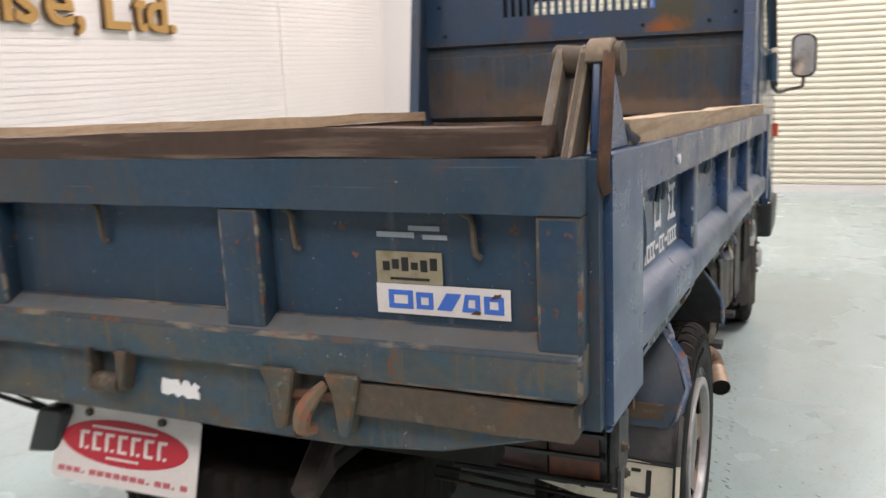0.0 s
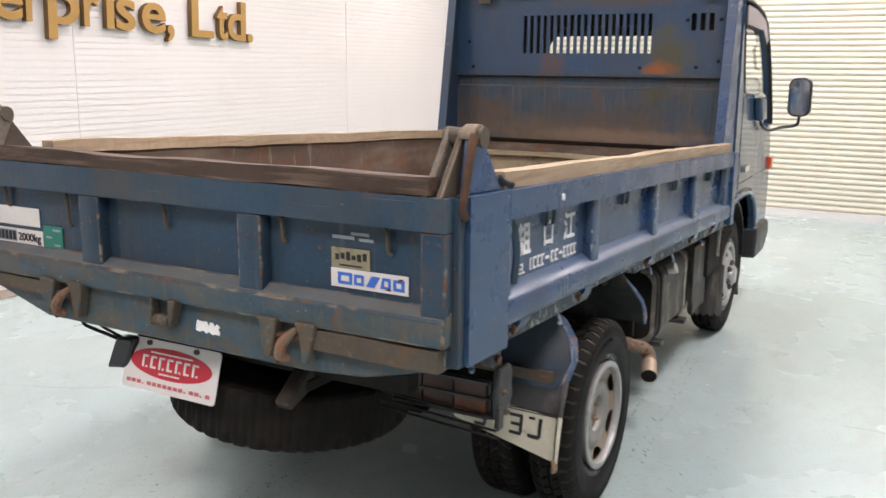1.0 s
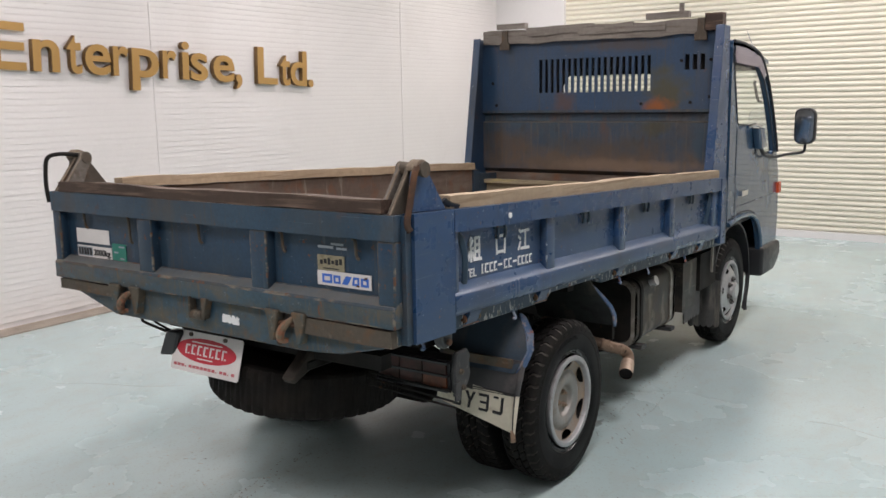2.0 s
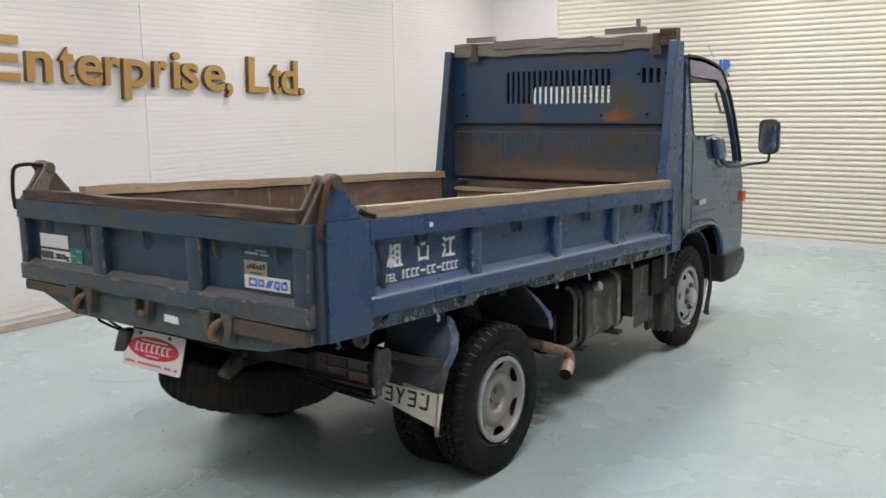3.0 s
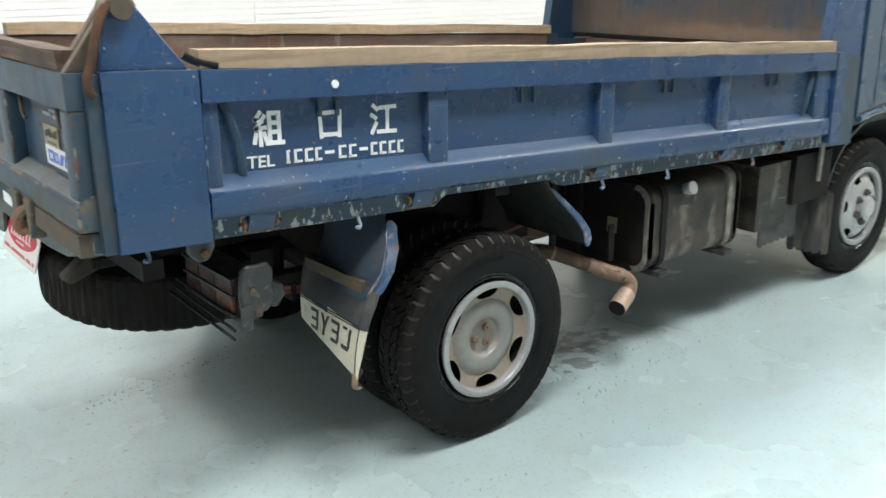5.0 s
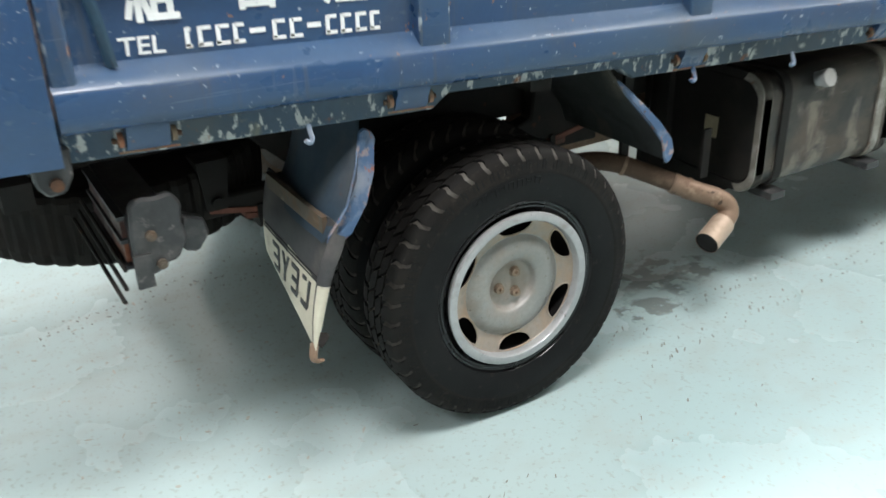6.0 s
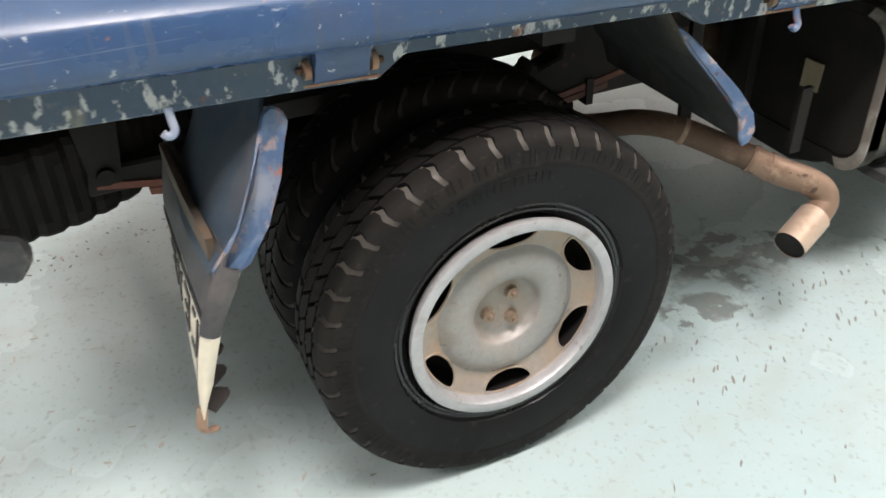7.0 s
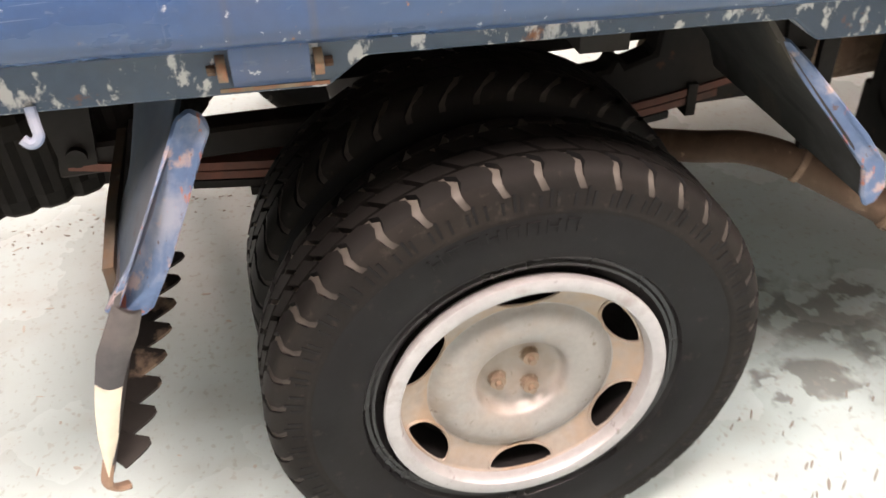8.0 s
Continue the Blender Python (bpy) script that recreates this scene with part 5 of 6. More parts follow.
# ---- wheels ----
tow_iron = surface("grimy_tow_iron", (0.038, 0.030, 0.024), 0.75, 0.2, layers=[((0.085, 0.068, 0.050), 16, 0.52, 0.68, 0.7, 0.85)], vary=0.3)
rusty_hem = surface("dark_muddy_hem", (0.020, 0.017, 0.015), 0.8, layers=[((0.26, 0.19, 0.14), 13, 0.52, 0.60, 0.9, 0.9)], vary=0.3)
TYRE_R = 0.352
GROWN = 0.361
HUB_Z, HUB_Y = 0.379, 0.004


def tyre_mesh(crown=TYRE_R):
    """A lugged truck tyre about the x axis: outer side towards +x."""
    bm = bmesh.new()
    half = [(0.200, 0.050), (0.207, 0.062), (0.214, 0.066), (0.217, 0.0715), (0.221, 0.0720), (0.224, 0.0690), (0.229, 0.0705), (0.233, 0.0775), (0.244, 0.090), (0.262, 0.098), (0.280, 0.097), (0.297, 0.0935), (0.300, 0.0955), (0.305, 0.0955), (0.308, 0.091), (0.318, 0.087), (0.327, 0.0815)]
    lathe(bm, half[:8], 120, slot=3)
    lathe(bm, half[7:12], 120)
    lathe(bm, half[11:], 120, slot=5)
    lathe(bm, [(r, -x) for r, x in reversed(half)], 120)
    for s in (1, -1):
        lathe(bm, [(0.327, s * 0.0815), (0.3335, s * 0.0765), (0.3415, s * 0.069), (0.3465, s * 0.058), (0.348, s * 0.034)], 96, slot=2)
        lathe(bm, [(0.348, s * 0.034), (0.340, s * 0.030), (0.340, 0.0)], 96, slot=1)
    n = 44

    def block(a0, a1, section, skew=0.0, kink=0.0, taper=0.0, slot=0):
        """section: (x, radius) from foot to foot, between the angles a0 and a1."""
        ends = []
        for a in (a0, a1):
            ring = []
            for x, r in section:
                t = a + skew * (x - section[0][0]) + kink * math.sin((x - section[0][0]) * 120)
                if a == a1:
                    t -= taper * max(0.0, 1 - (abs(x) - 0.036) / 0.046)
                ring.append(bm.verts.new((x, r * math.sin(t), r * math.cos(t))))
            ends.append(ring)
        m = len(section)
        for k in range(m - 1):
            bm.faces.new((ends[0][k], ends[0][k + 1], ends[1][k + 1], ends[1][k])).material_index = (4 if k < 4 else 5) if m > 5 else slot
        bm.faces.new(ends[0]).material_index = slot
        bm.faces.new(ends[1][::-1]).material_index = slot

    step = 2 * math.pi / n
    for k in range(n):
        a = k * step
        for s in (1, -1):
            w = step * 0.80
            section = [(s * 0.036, 0.336), (s * 0.036, crown), (s * 0.046, crown), (s * 0.058, crown - 0.002), (s * 0.069, crown - 0.007), (s * 0.077, crown - 0.0155), (s * 0.0825, 0.326), (s * 0.0865, 0.315), (s * 0.079, 0.311)]
            start = a + (step * 0.5 if s < 0 else 0)
            block(start, start + w, section, skew=1.5 * s, kink=0.026, taper=0.012)
        for x0 in (-0.031, 0.003):
            block(a + step * 0.1, a + step * 0.92, [(x0, 0.338), (x0, crown), (x0 + 0.028, crown), (x0 + 0.028, 0.338)], skew=2.2, slot=4)
    # fine ribs below the shoulder and a line of raised bars on the sidewall
    for k in range(n * 4):
        if k % 4 == 3:
            continue
        a = k // 4 * step + (0.012, 0.050, 0.086)[k % 4] + 0.006 * math.sin(k * 2.7)
        high = (0.322, 0.330, 0.325)[k % 4]
        side = 0.0865 - (high - 0.315) * 0.30
        vs = []
        for off in (0.0, 0.003):
            vs.append([bm.verts.new((x + off, r * math.sin(t), r * math.cos(t))) for r, x, t in ((0.307, 0.0905, a), (high, side, a), (high, side, a + 0.012), (0.307, 0.0905, a + 0.012))])
        bm.faces.new(vs[1])
        for i in range(4):
            bm.faces.new((vs[0][i], vs[0][(i + 1) % 4], vs[1][(i + 1) % 4], vs[1][i]))
    for k in range(8):
        a = radians(-27.5 + k * 5.05)
        for a0, a1, r0, r1 in ((a, a + 0.010, 0.274, 0.291), (a + 0.048, a + 0.058, 0.274, 0.291), (a, a + 0.058, 0.2885, 0.291) if k % 3 else (a, a + 0.058, 0.281, 0.2835)):
            vs = []
            for x in (0.0930, 0.1005):
                vs.append([bm.verts.new((x, r * math.sin(t), r * math.cos(t))) for r, t in ((r0, a0), (r1, a0), (r1, a1), (r0, a1))])
            bm.faces.new(vs[1])
            for i in range(4):
                bm.faces.new((vs[0][i], vs[0][(i + 1) % 4], vs[1][(i + 1) % 4], vs[1][i]))
    for v in bm.verts:
        r = math.hypot(v.co.y, v.co.z)
        wide = (0.196 + (r - 0.200) * (GROWN - 0.196) / (crown - 0.200)) / r
        v.co.y, v.co.z = v.co.y * wide, v.co.z * wide
        if abs(v.co.x) > 0.078:
            v.co.x = math.copysign(0.078 + (abs(v.co.x) - 0.078) * 0.35, v.co.x)
    return bm


def hand_hole(a, lo, hi, count, wide):
    """Whether a face at this angle and radius belongs to the disc, not to one of its half-moon holes."""
    def keep(angle, r):
        if not lo < r < hi:
            return True
        off = abs((angle + a + 180 / count) % (360 / count) - 180 / count)
        t = (r - lo) / (hi - lo)
        return off > wide * (1 - t) ** 0.0 * math.sqrt(max(0.0, 1 - max(0.0, 1 - 1.25 * t) ** 2)) * (1.0 if t < 0.93 else 0.8)
    return keep


def rear_rim():
    bm = bmesh.new()
    lathe(bm, [(0.192, 0.056), (0.2025, 0.074), (0.2045, 0.081), (0.2035, 0.0855), (0.2005, 0.0872), (0.1875, 0.0872), (0.1835, 0.0862), (0.1815, 0.083), (0.1800, 0.0725), (0.1792, 0.0660)], 120)
    # rim barrel coloured near black for the shade inside the wheel
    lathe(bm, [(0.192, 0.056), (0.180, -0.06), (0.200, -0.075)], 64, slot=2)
    rows = [(0.1792, 0.0660), (0.1780, 0.0642)]
    rows += [(0.1765 - 0.0024 * k, 0.0630 - 0.00075 * k) for k in range(17)]
    lathe(bm, rows, 240, keep=hand_hole(RIM_TURN, 0.1375, 0.1772, 6, 17.0), slot=3)
    rows = [rows[-1], (0.1360, 0.0502), (0.1335, 0.0510), (0.1290, 0.0545), (0.121, 0.0592), (0.110, 0.0628), (0.098, 0.0635), (0.087, 0.0618), (0.077, 0.0590), (0.0715, 0.0560), (0.0685, 0.0525), (0.0660, 0.0455), (0.0635, 0.0390), (0.060, 0.0362), (0.054, 0.0345), (0.0, 0.0330)]
    lathe(bm, rows, 240, slot=1)
    # black disc added behind the hand holes to stand for the dark hollow
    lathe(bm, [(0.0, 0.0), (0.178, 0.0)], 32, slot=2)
    return bm


def hole_lip(h):
    """The rolled lip of one hand hole."""
    bm = bmesh.new()
    side = []
    for k in range(9):
        t = k / 8
        off = 17.0 * math.sqrt(max(0.0, 1 - max(0.0, 1 - 1.25 * t) ** 2)) * (1.0 if t < 0.9 else 0.93)
        side.append((off, 0.1375 + 0.0393 * t))
    ring = [(-o, r) for o, r in reversed(side)] + side[1:] + [(15.8 - 31.6 * k / 6, 0.1775) for k in range(1, 7)]
    pts = [(0.0640 - 0.31 * (0.1775 - r), r * math.sin(radians(60 * h + o)), r * math.cos(radians(60 * h + o))) for o, r in ring]
    return tube(bm, pts, 0.0024, 6)


def front_rim():
    bm = bmesh.new()
    lathe(bm, [(0.198, 0.060), (0.206, 0.074), (0.206, 0.082), (0.202, 0.085), (0.186, 0.085), (0.180, 0.080), (0.176, 0.064)], 72)
    # front barrel, its inner shade put into the colour
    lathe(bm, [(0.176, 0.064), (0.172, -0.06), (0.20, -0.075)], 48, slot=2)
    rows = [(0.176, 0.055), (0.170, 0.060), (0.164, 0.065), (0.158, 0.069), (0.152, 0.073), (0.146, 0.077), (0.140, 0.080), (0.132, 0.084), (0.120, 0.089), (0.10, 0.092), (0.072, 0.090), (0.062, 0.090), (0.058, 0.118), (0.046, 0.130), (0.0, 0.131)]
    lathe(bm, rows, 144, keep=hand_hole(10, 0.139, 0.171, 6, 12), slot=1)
    # added black disc: shade seen through the front holes
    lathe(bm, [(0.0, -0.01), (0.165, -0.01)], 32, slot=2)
    return bm


RIM_TURN = 0.0
WHEEL_MATS = [rim_ring, rim_disc, soot, rim_well]


def stud_mesh(radius, height):
    bm = bmesh.new()
    lathe(bm, [(0.0, height), (radius * 0.45, height), (radius * 0.45, height * 0.6), (radius, height * 0.58), (radius * 1.05, 0.002), (radius * 1.4, 0.0)], 10)
    return bm


rear_disc = part("wheel", rear_rim(), WHEEL_MATS, truck, "silver steel disc wheel with tan dust", normals=True)
for h in range(6):
    part("hole_lip", hole_lip(h), rim_well, rear_disc)
tyre = part("tyre", tyre_mesh(), [rubber, groove_rubber, light_groove, bead_rubber, tread_rubber, shoulder_rubber], rear_disc, "black lugged truck tyre with dusty tread", sharp=40)
for a in (28, 148, 258):
    ob = part("stud", stud_mesh(0.012, 0.022), steel_nut, rear_disc)
    ob.location = (0.0330, 0.033 * math.sin(radians(a)), 0.033 * math.cos(radians(a)))
front_disc = part("wheel", front_rim(), [rim_ring, rim_front, soot], truck, "silver front wheel with hub and six nuts")
tyre_f = new("tyre", tyre.data)
tyre_f.parent = front_disc
tagged(tyre_f, "black lugged truck tyre")
for k in range(6):
    ob = part("nut", stud_mesh(0.017, 0.026), dark_nut, front_disc)
    ob.location = (0.090, 0.078 * math.sin(radians(60 * k + 20)), 0.078 * math.cos(radians(60 * k + 20)))

OUTER, INNER, FRONT = 0.763, 0.535, 0.690
front_y = 2.645


def turned(x, y, z, left, spin):
    return Matrix.Translation((x, y, z)) @ (Matrix.Rotation(math.pi, 4, "Z") if left else Matrix()) @ Matrix.Rotation(radians(spin), 4, "X")


rear_disc.matrix_basis = turned(OUTER, HUB_Y, HUB_Z, False, 0)
copy_thing(rear_disc, turned(INNER, HUB_Y, HUB_Z, True, 23))
copy_thing(rear_disc, turned(flip(INNER), HUB_Y, HUB_Z, False, 41))
copy_thing(rear_disc, turned(flip(OUTER), HUB_Y, HUB_Z, True, 65))
front_disc.matrix_basis = turned(FRONT, front_y, HUB_Z, False, 12)
copy_thing(front_disc, turned(flip(FRONT), front_y, HUB_Z, True, 30))

# spare tyre slung flat under the tail
bm = bmesh.new()
lathe(bm, [(0.20, 0.070), (0.24, 0.092), (0.30, 0.098), (0.352, 0.097), (0.372, 0.092), (0.381, 0.080), (0.384, 0.055), (0.384, -0.055), (0.381, -0.080), (0.372, -0.092), (0.352, -0.097), (0.30, -0.098), (0.24, -0.092), (0.20, -0.070)], 184)
for v in bm.verts:
    r = math.hypot(v.co.y, v.co.z)
    step = round(math.atan2(v.co.y, v.co.z) / (2 * math.pi) * 184)
    if r > 0.36 and abs(v.co.x) > 0.04:
        deep = 0.006 if (step + (2 if v.co.x < 0 else 0)) % 4 == 3 else -0.002
        v.co.y, v.co.z = v.co.y * (1 - deep / r), v.co.z * (1 - deep / r)
spare = part("spare_tyre", bm, old_rubber, None, "", sharp=8)
spare.parent = truck
tagged(spare, "worn black spare tyre slung flat under the tail")
spare.matrix_basis = Matrix.Translation((-0.015, -0.755, 0.625)) @ Matrix.Rotation(radians(96.5), 4, "Y") @ Matrix.Diagonal((1.0, 1.06, 1.06, 1.0))
bm = bmesh.new()
lathe(bm, [(0.0, 0.05), (0.12, 0.05), (0.16, -0.03), (0.20, -0.05)], 48)
spare_rim = part("spare_rim", bm, black_iron, truck)
spare_rim.matrix_basis = spare.matrix_basis.copy()
bm = bmesh.new()
tube(bm, [(0.0, -0.755, 0.62), (0.0, -0.755, 0.90)], 0.015, 8)
part("spare_hanger", bm, black_iron, truck)

# ---- chassis ----
for x in (-0.40, 0.275):
    bm = bmesh.new()
    prism(bm, [(3.4, 0.60), (0.60, 0.60), (0.52, 0.622), (-0.36, 0.622), (-0.46, 0.715), (-1.10, 0.725), (-1.10, 0.762), (3.4, 0.762)], "x", x - 0.03, x + 0.03)
    part("chassis_rail", bm, black_iron, truck, "black chassis rail with dirt", bevel=0.006)
for y in (-0.32, 0.5, 1.2, 2.0):
    bm = bmesh.new()
    box(bm, -0.37, 0.245, y - 0.035, y + 0.035, 0.645, 0.735)
    part("chassis_beam", bm, black_iron, truck, bevel=0.005)
bm = bmesh.new()
tube(bm, [(-0.86, 0, HUB_Z), (-0.25, 0, HUB_Z), (-0.20, 0, HUB_Z), (0.08, 0, HUB_Z), (0.13, 0, HUB_Z), (0.72, 0, HUB_Z)], [0.055, 0.055, 0.14, 0.14, 0.055, 0.055], 16)
part("rear_axle", bm, black_iron, truck)
bm = bmesh.new()
tube(bm, [(-0.75, front_y, 0.36), (0.62, front_y, 0.36)], 0.045, 10)
part("front_axle", bm, black_iron, truck)
for x in (-0.40, 0.335):
    for k in range(5):
        bm = bmesh.new()
        z, span = 0.545 - k * 0.017, 0.60 - 0.09 * k
        rows = []
        for i in range(13):
            t = -1 + 2 * i / 12
            rows.append((0.0 + t * span, z - 0.075 + 0.075 * t * t * (span / 0.66) ** 2 + 0.03))
        prism(bm, [(y, zz) for y, zz in rows] + [(y, zz + 0.014) for y, zz in reversed(rows)], "x", x - 0.035, x + 0.035)
        part("spring_leaf", bm, red_iron if k < 2 else black_iron, truck, "dark leaf spring with red-brown rust")
    for y in (-0.47, 0.46):
        bm = bmesh.new()
        box(bm, x - 0.040, x + 0.040, y - 0.009, y + 0.009, 0.498, 0.560)
        part("spring_clip", bm, black_iron, truck, bevel=0.003)
    for y, drop in ((-0.58, 0.0), (0.66, 0.0)):
        bm = bmesh.new()
        prism(bm, [(y - 0.04, 0.70), (y + 0.04, 0.70), (y + 0.026, 0.57), (y - 0.026, 0.57)], "x", x - 0.04, x + 0.04)
        tube(bm, [(x - 0.045, y, 0.59), (x + 0.052, y, 0.59)], 0.016, 12)
        part("spring_bracket", bm, black_iron, truck, bevel=0.0)
bm = bmesh.new()
tube(bm, [(-0.06, 0.1, 0.50), (-0.06, 2.2, 0.62)], 0.036, 12)
part("drive_shaft", bm, black_iron, truck)
bm = bmesh.new()
box(bm, -0.26, 0.14, 2.0, 3.2, 0.42, 0.80)
part("gearbox", bm, black_iron, truck, bevel=0.05, segments=2)
bm = bmesh.new()
tube(bm, [(-0.06, 0.55, 0.70), (-0.06, 1.35, 0.62)], 0.055, 14)
part("tipping_ram", bm, black_iron, truck)

# added box that keeps bright floor from showing through the chassis
bm = bmesh.new()
box(bm, -0.30, 0.245, 0.60, 0.92, 0.60, 0.80)
part("oil_tank", bm, black_iron, truck, "black box added to fill the dark underside", bevel=0.012)
bm = bmesh.new()
tube(bm, [(0.10, 0.50, 0.47), (0.10, 0.54, 0.475), (0.10, 1.22, 0.485), (0.10, 1.26, 0.485)], [0.05, 0.095, 0.095, 0.05], 20)
part("muffler", bm, exhaust_metal, truck, "rusty brown exhaust muffler")
# added block, not a known part: darkens the view under the body
bm = bmesh.new()
box(bm, -0.90, -0.48, 0.42, 1.55, 0.36, 0.80)
part("tool_box", bm, black_iron, truck, "black box added to hide the bright floor on the far side", bevel=0.012)
bm = bmesh.new()
prism(bm, [(0.20, 0.512), (0.64, 0.512), (0.64, 0.76), (0.40, 0.76), (0.384, 0.622), (0.330, 0.606), (0.322, 0.622), (0.308, 0.622), (0.300, 0.603), (0.20, 0.596)], "x", 0.31, 0.365)
part("spring_carrier", bm, black_iron, truck, "grimy brown carrier above the leaf spring", bevel=0.006)

bm = bmesh.new()
prism(bm, [(-0.62, 0.545), (-0.10, 0.545), (-0.10, 0.590), (-0.30, 0.596), (-0.62, 0.600)], "x", 0.31, 0.365)
part("spring_carrier", bm, black_iron, truck, "grimy brown carrier above the leaf spring", bevel=0.006)

# fenders behind and before the dual wheels
for side in (1, -1):
    X = (lambda x: x) if side > 0 else flip
    def bowed(z, knots):
        if z <= knots[0][0]:
            return knots[0][1]
        for (z0, d0), (z1, d1) in zip(knots, knots[1:]):
            if z <= z1:
                return d0 + (d1 - d0) * (z - z0) / (z1 - z0)
        return knots[-1][1]

    BOW = [(0.62, -0.020), (0.652, 0.012), (0.675, 0.024), (0.71, 0.034), (0.772, 0.024), (0.814, -0.012), (0.855, -0.050)]
    EDGE = [(0.64, -0.500), (0.66, -0.492), (0.727, -0.452), (0.785, -0.419), (0.828, -0.394), (0.846, -0.381), (0.91, -0.370)]
    back = [(-0.398, 0.905), (-0.400, 0.86), (-0.404, 0.83), (-0.408, 0.80), (-0.415, 0.772), (-0.424, 0.74), (-0.436, 0.71), (-0.452, 0.678), (-0.472, 0.640)]
    bm = bmesh.new()
    rows = []
    for i in range(13):
        t = i / 12
        rows.append([(X(0.50 + (0.339 + bowed(z, BOW)) * t), y + (bowed(z, EDGE) - y) * t * t - 0.030 * math.sin(math.pi * min(1, t * 1.05)) * (1.2 - (0.905 - z) * 2), z) for y, z in back])
    for off in (0.0, 0.006):
        grid = [[bm.verts.new((x, y + off, z)) for x, y, z in col] for col in rows]
        for a, b in zip(grid, grid[1:]):
            for k in range(len(back) - 1):
                bm.faces.new((a[k], b[k], b[k + 1], a[k + 1]))
    guard = part("rear_fender", bm, fender_steel, truck, "dark dirty steel fender behind the dual wheels", sharp=60)
    bm = bmesh.new()
    edge = [(-0.372, 0.880), (-0.357, 0.870), (-0.351, 0.852), (-0.360, 0.830), (-0.380, 0.774), (-0.408, 0.707), (-0.440, 0.652), (-0.455, 0.634), (-0.478, 0.627), (-0.492, 0.635), (-0.494, 0.652), (-0.450, 0.712), (-0.419, 0.778), (-0.397, 0.840), (-0.387, 0.870)]
    prism(bm, edge, "x", *sorted((X(0.840), X(0.848))))
    for v in bm.verts:
        d = bowed(v.co.z, [(0.627, -0.015), (0.645, 0.012), (0.663, 0.024), (0.693, 0.034), (0.76, 0.024), (0.82, -0.012), (0.88, -0.050)])
        v.co.x += d * side
        v.co.y -= 0.1 * d
        v.co.z += 0.5 * d
    part("fender_flange", bm, blue_flange, guard, "blue fender flange flaking to bare metal and orange", bevel=0.003)
    bm = bmesh.new()
    grid_box(bm, *sorted((X(0.50), X(0.828))), -0.492, -0.480, 0.655, 0.692, 0, 8, 0.003, 7.0)
    part("flap_bar", bm, brown_iron, guard, "brown clamping bar with dried mud", bevel=0.003)
    # rubber mud flap with a scalloped foot and a cream band
    bm = bmesh.new()
    cols = 24
    top, rows = 0.690, []
    for i in range(cols + 1):
        x = 0.475 + (0.868 - 0.475) * i / cols
        foot = 0.478 - 0.066 * i / cols
        col = []
        for k in range(13):
            z = top + (foot - top) * k / 12
            bow = 0.010 * math.sin(k / 12 * 2.6) + 0.069 * (k / 12)
            swing = 0.12 * (0.868 - x) * (k / 12) ** 1.2
            col.append((x, -0.476 - bow + swing, z))
        rows.append(col)
    for off, flipf in ((0.0, False), (0.007, True)):
        grid = [[bm.verts.new((X(x), y + off, z)) for x, y, z in col] for col in rows]
        for a, b in zip(grid, grid[1:]):
            for k in range(12):
                f = bm.faces.new((a[k], b[k], b[k + 1], a[k + 1]))
                z = (a[k].co.z + b[k].co.z + a[k + 1].co.z) / 3
                f.material_index = 1 if off == 0 and 0.36 < z < 0.562 else 0
        if off == 0:
            first = grid
    for i in range(cols):
        for k in (0, 12):
            bm.faces.new((first[i][k], first[i + 1][k], grid[i + 1][k], grid[i][k]))
    for i in (0, cols):
        for k in range(12):
            bm.faces.new((first[i][k], first[i][k + 1], grid[i][k + 1], grid[i][k]))
    flap = part("mud_flap", bm, [flap_rubber, cream_band], truck, "grey rubber mud flap with cream band and scalloped foot", sharp=60)

    def flap_y(x, z):
        k = (0.690 - z) / (0.690 - (0.478 - 0.066 * (x - 0.475) / 0.393))
        return -0.476 - 0.010 * math.sin(k * 2.6) - 0.069 * k + 0.12 * (0.868 - x) * k ** 1.2

    def flap_mark(name, corners):
        bm = bmesh.new()
        quad = [bm.verts.new((X(x), flap_y(x, z) - 0.0022, z)) for x, z in corners]
        deep = [bm.verts.new((v.co.x, v.co.y + 0.004, v.co.z)) for v in quad]
        bm.faces.new(quad)
        for i in range(4):
            bm.faces.new((quad[i], quad[(i + 1) % 4], deep[(i + 1) % 4], deep[i]))
        part(name, bm, black_print, flap)

    THREE = [((0.002, 0.541), (0.044, 0.541), (0.046, 0.532), (0.002, 0.532)), ((0.036, 0.532), (0.046, 0.532), (0.046, 0.488), (0.036, 0.488)), ((0.008, 0.515), (0.036, 0.515), (0.036, 0.507), (0.008, 0.507)), ((0.004, 0.489), (0.044, 0.489), (0.042, 0.480), (0.004, 0.480))]
    FORK = [((0.002, 0.541), (0.013, 0.541), (0.029, 0.512), (0.019, 0.510)), ((0.036, 0.541), (0.047, 0.541), (0.030, 0.505), (0.020, 0.508)), ((0.018, 0.512), (0.029, 0.510), (0.024, 0.480), (0.013, 0.480))]
    HOOK = [((0.036, 0.540), (0.047, 0.540), (0.046, 0.488), (0.035, 0.488)), ((0.004, 0.491), (0.046, 0.491), (0.040, 0.480), (0.004, 0.481)), ((0.004, 0.541), (0.024, 0.541), (0.024, 0.534), (0.004, 0.534))]
    for k, glyph in enumerate((THREE, FORK, THREE, HOOK)):
        for quad in glyph:
            flap_mark("print_bar", [(0.552 + k * 0.068 + 1.12 * x, 0.541 + 1.12 * (z - 0.541)) for x, z in quad])
    for k in range(10):
        x = 0.48 + k * 0.0385
        flap_mark("band_line", [(x, 0.5605), (x + 0.0385, 0.5605), (x + 0.0385, 0.5635), (x, 0.5635)])
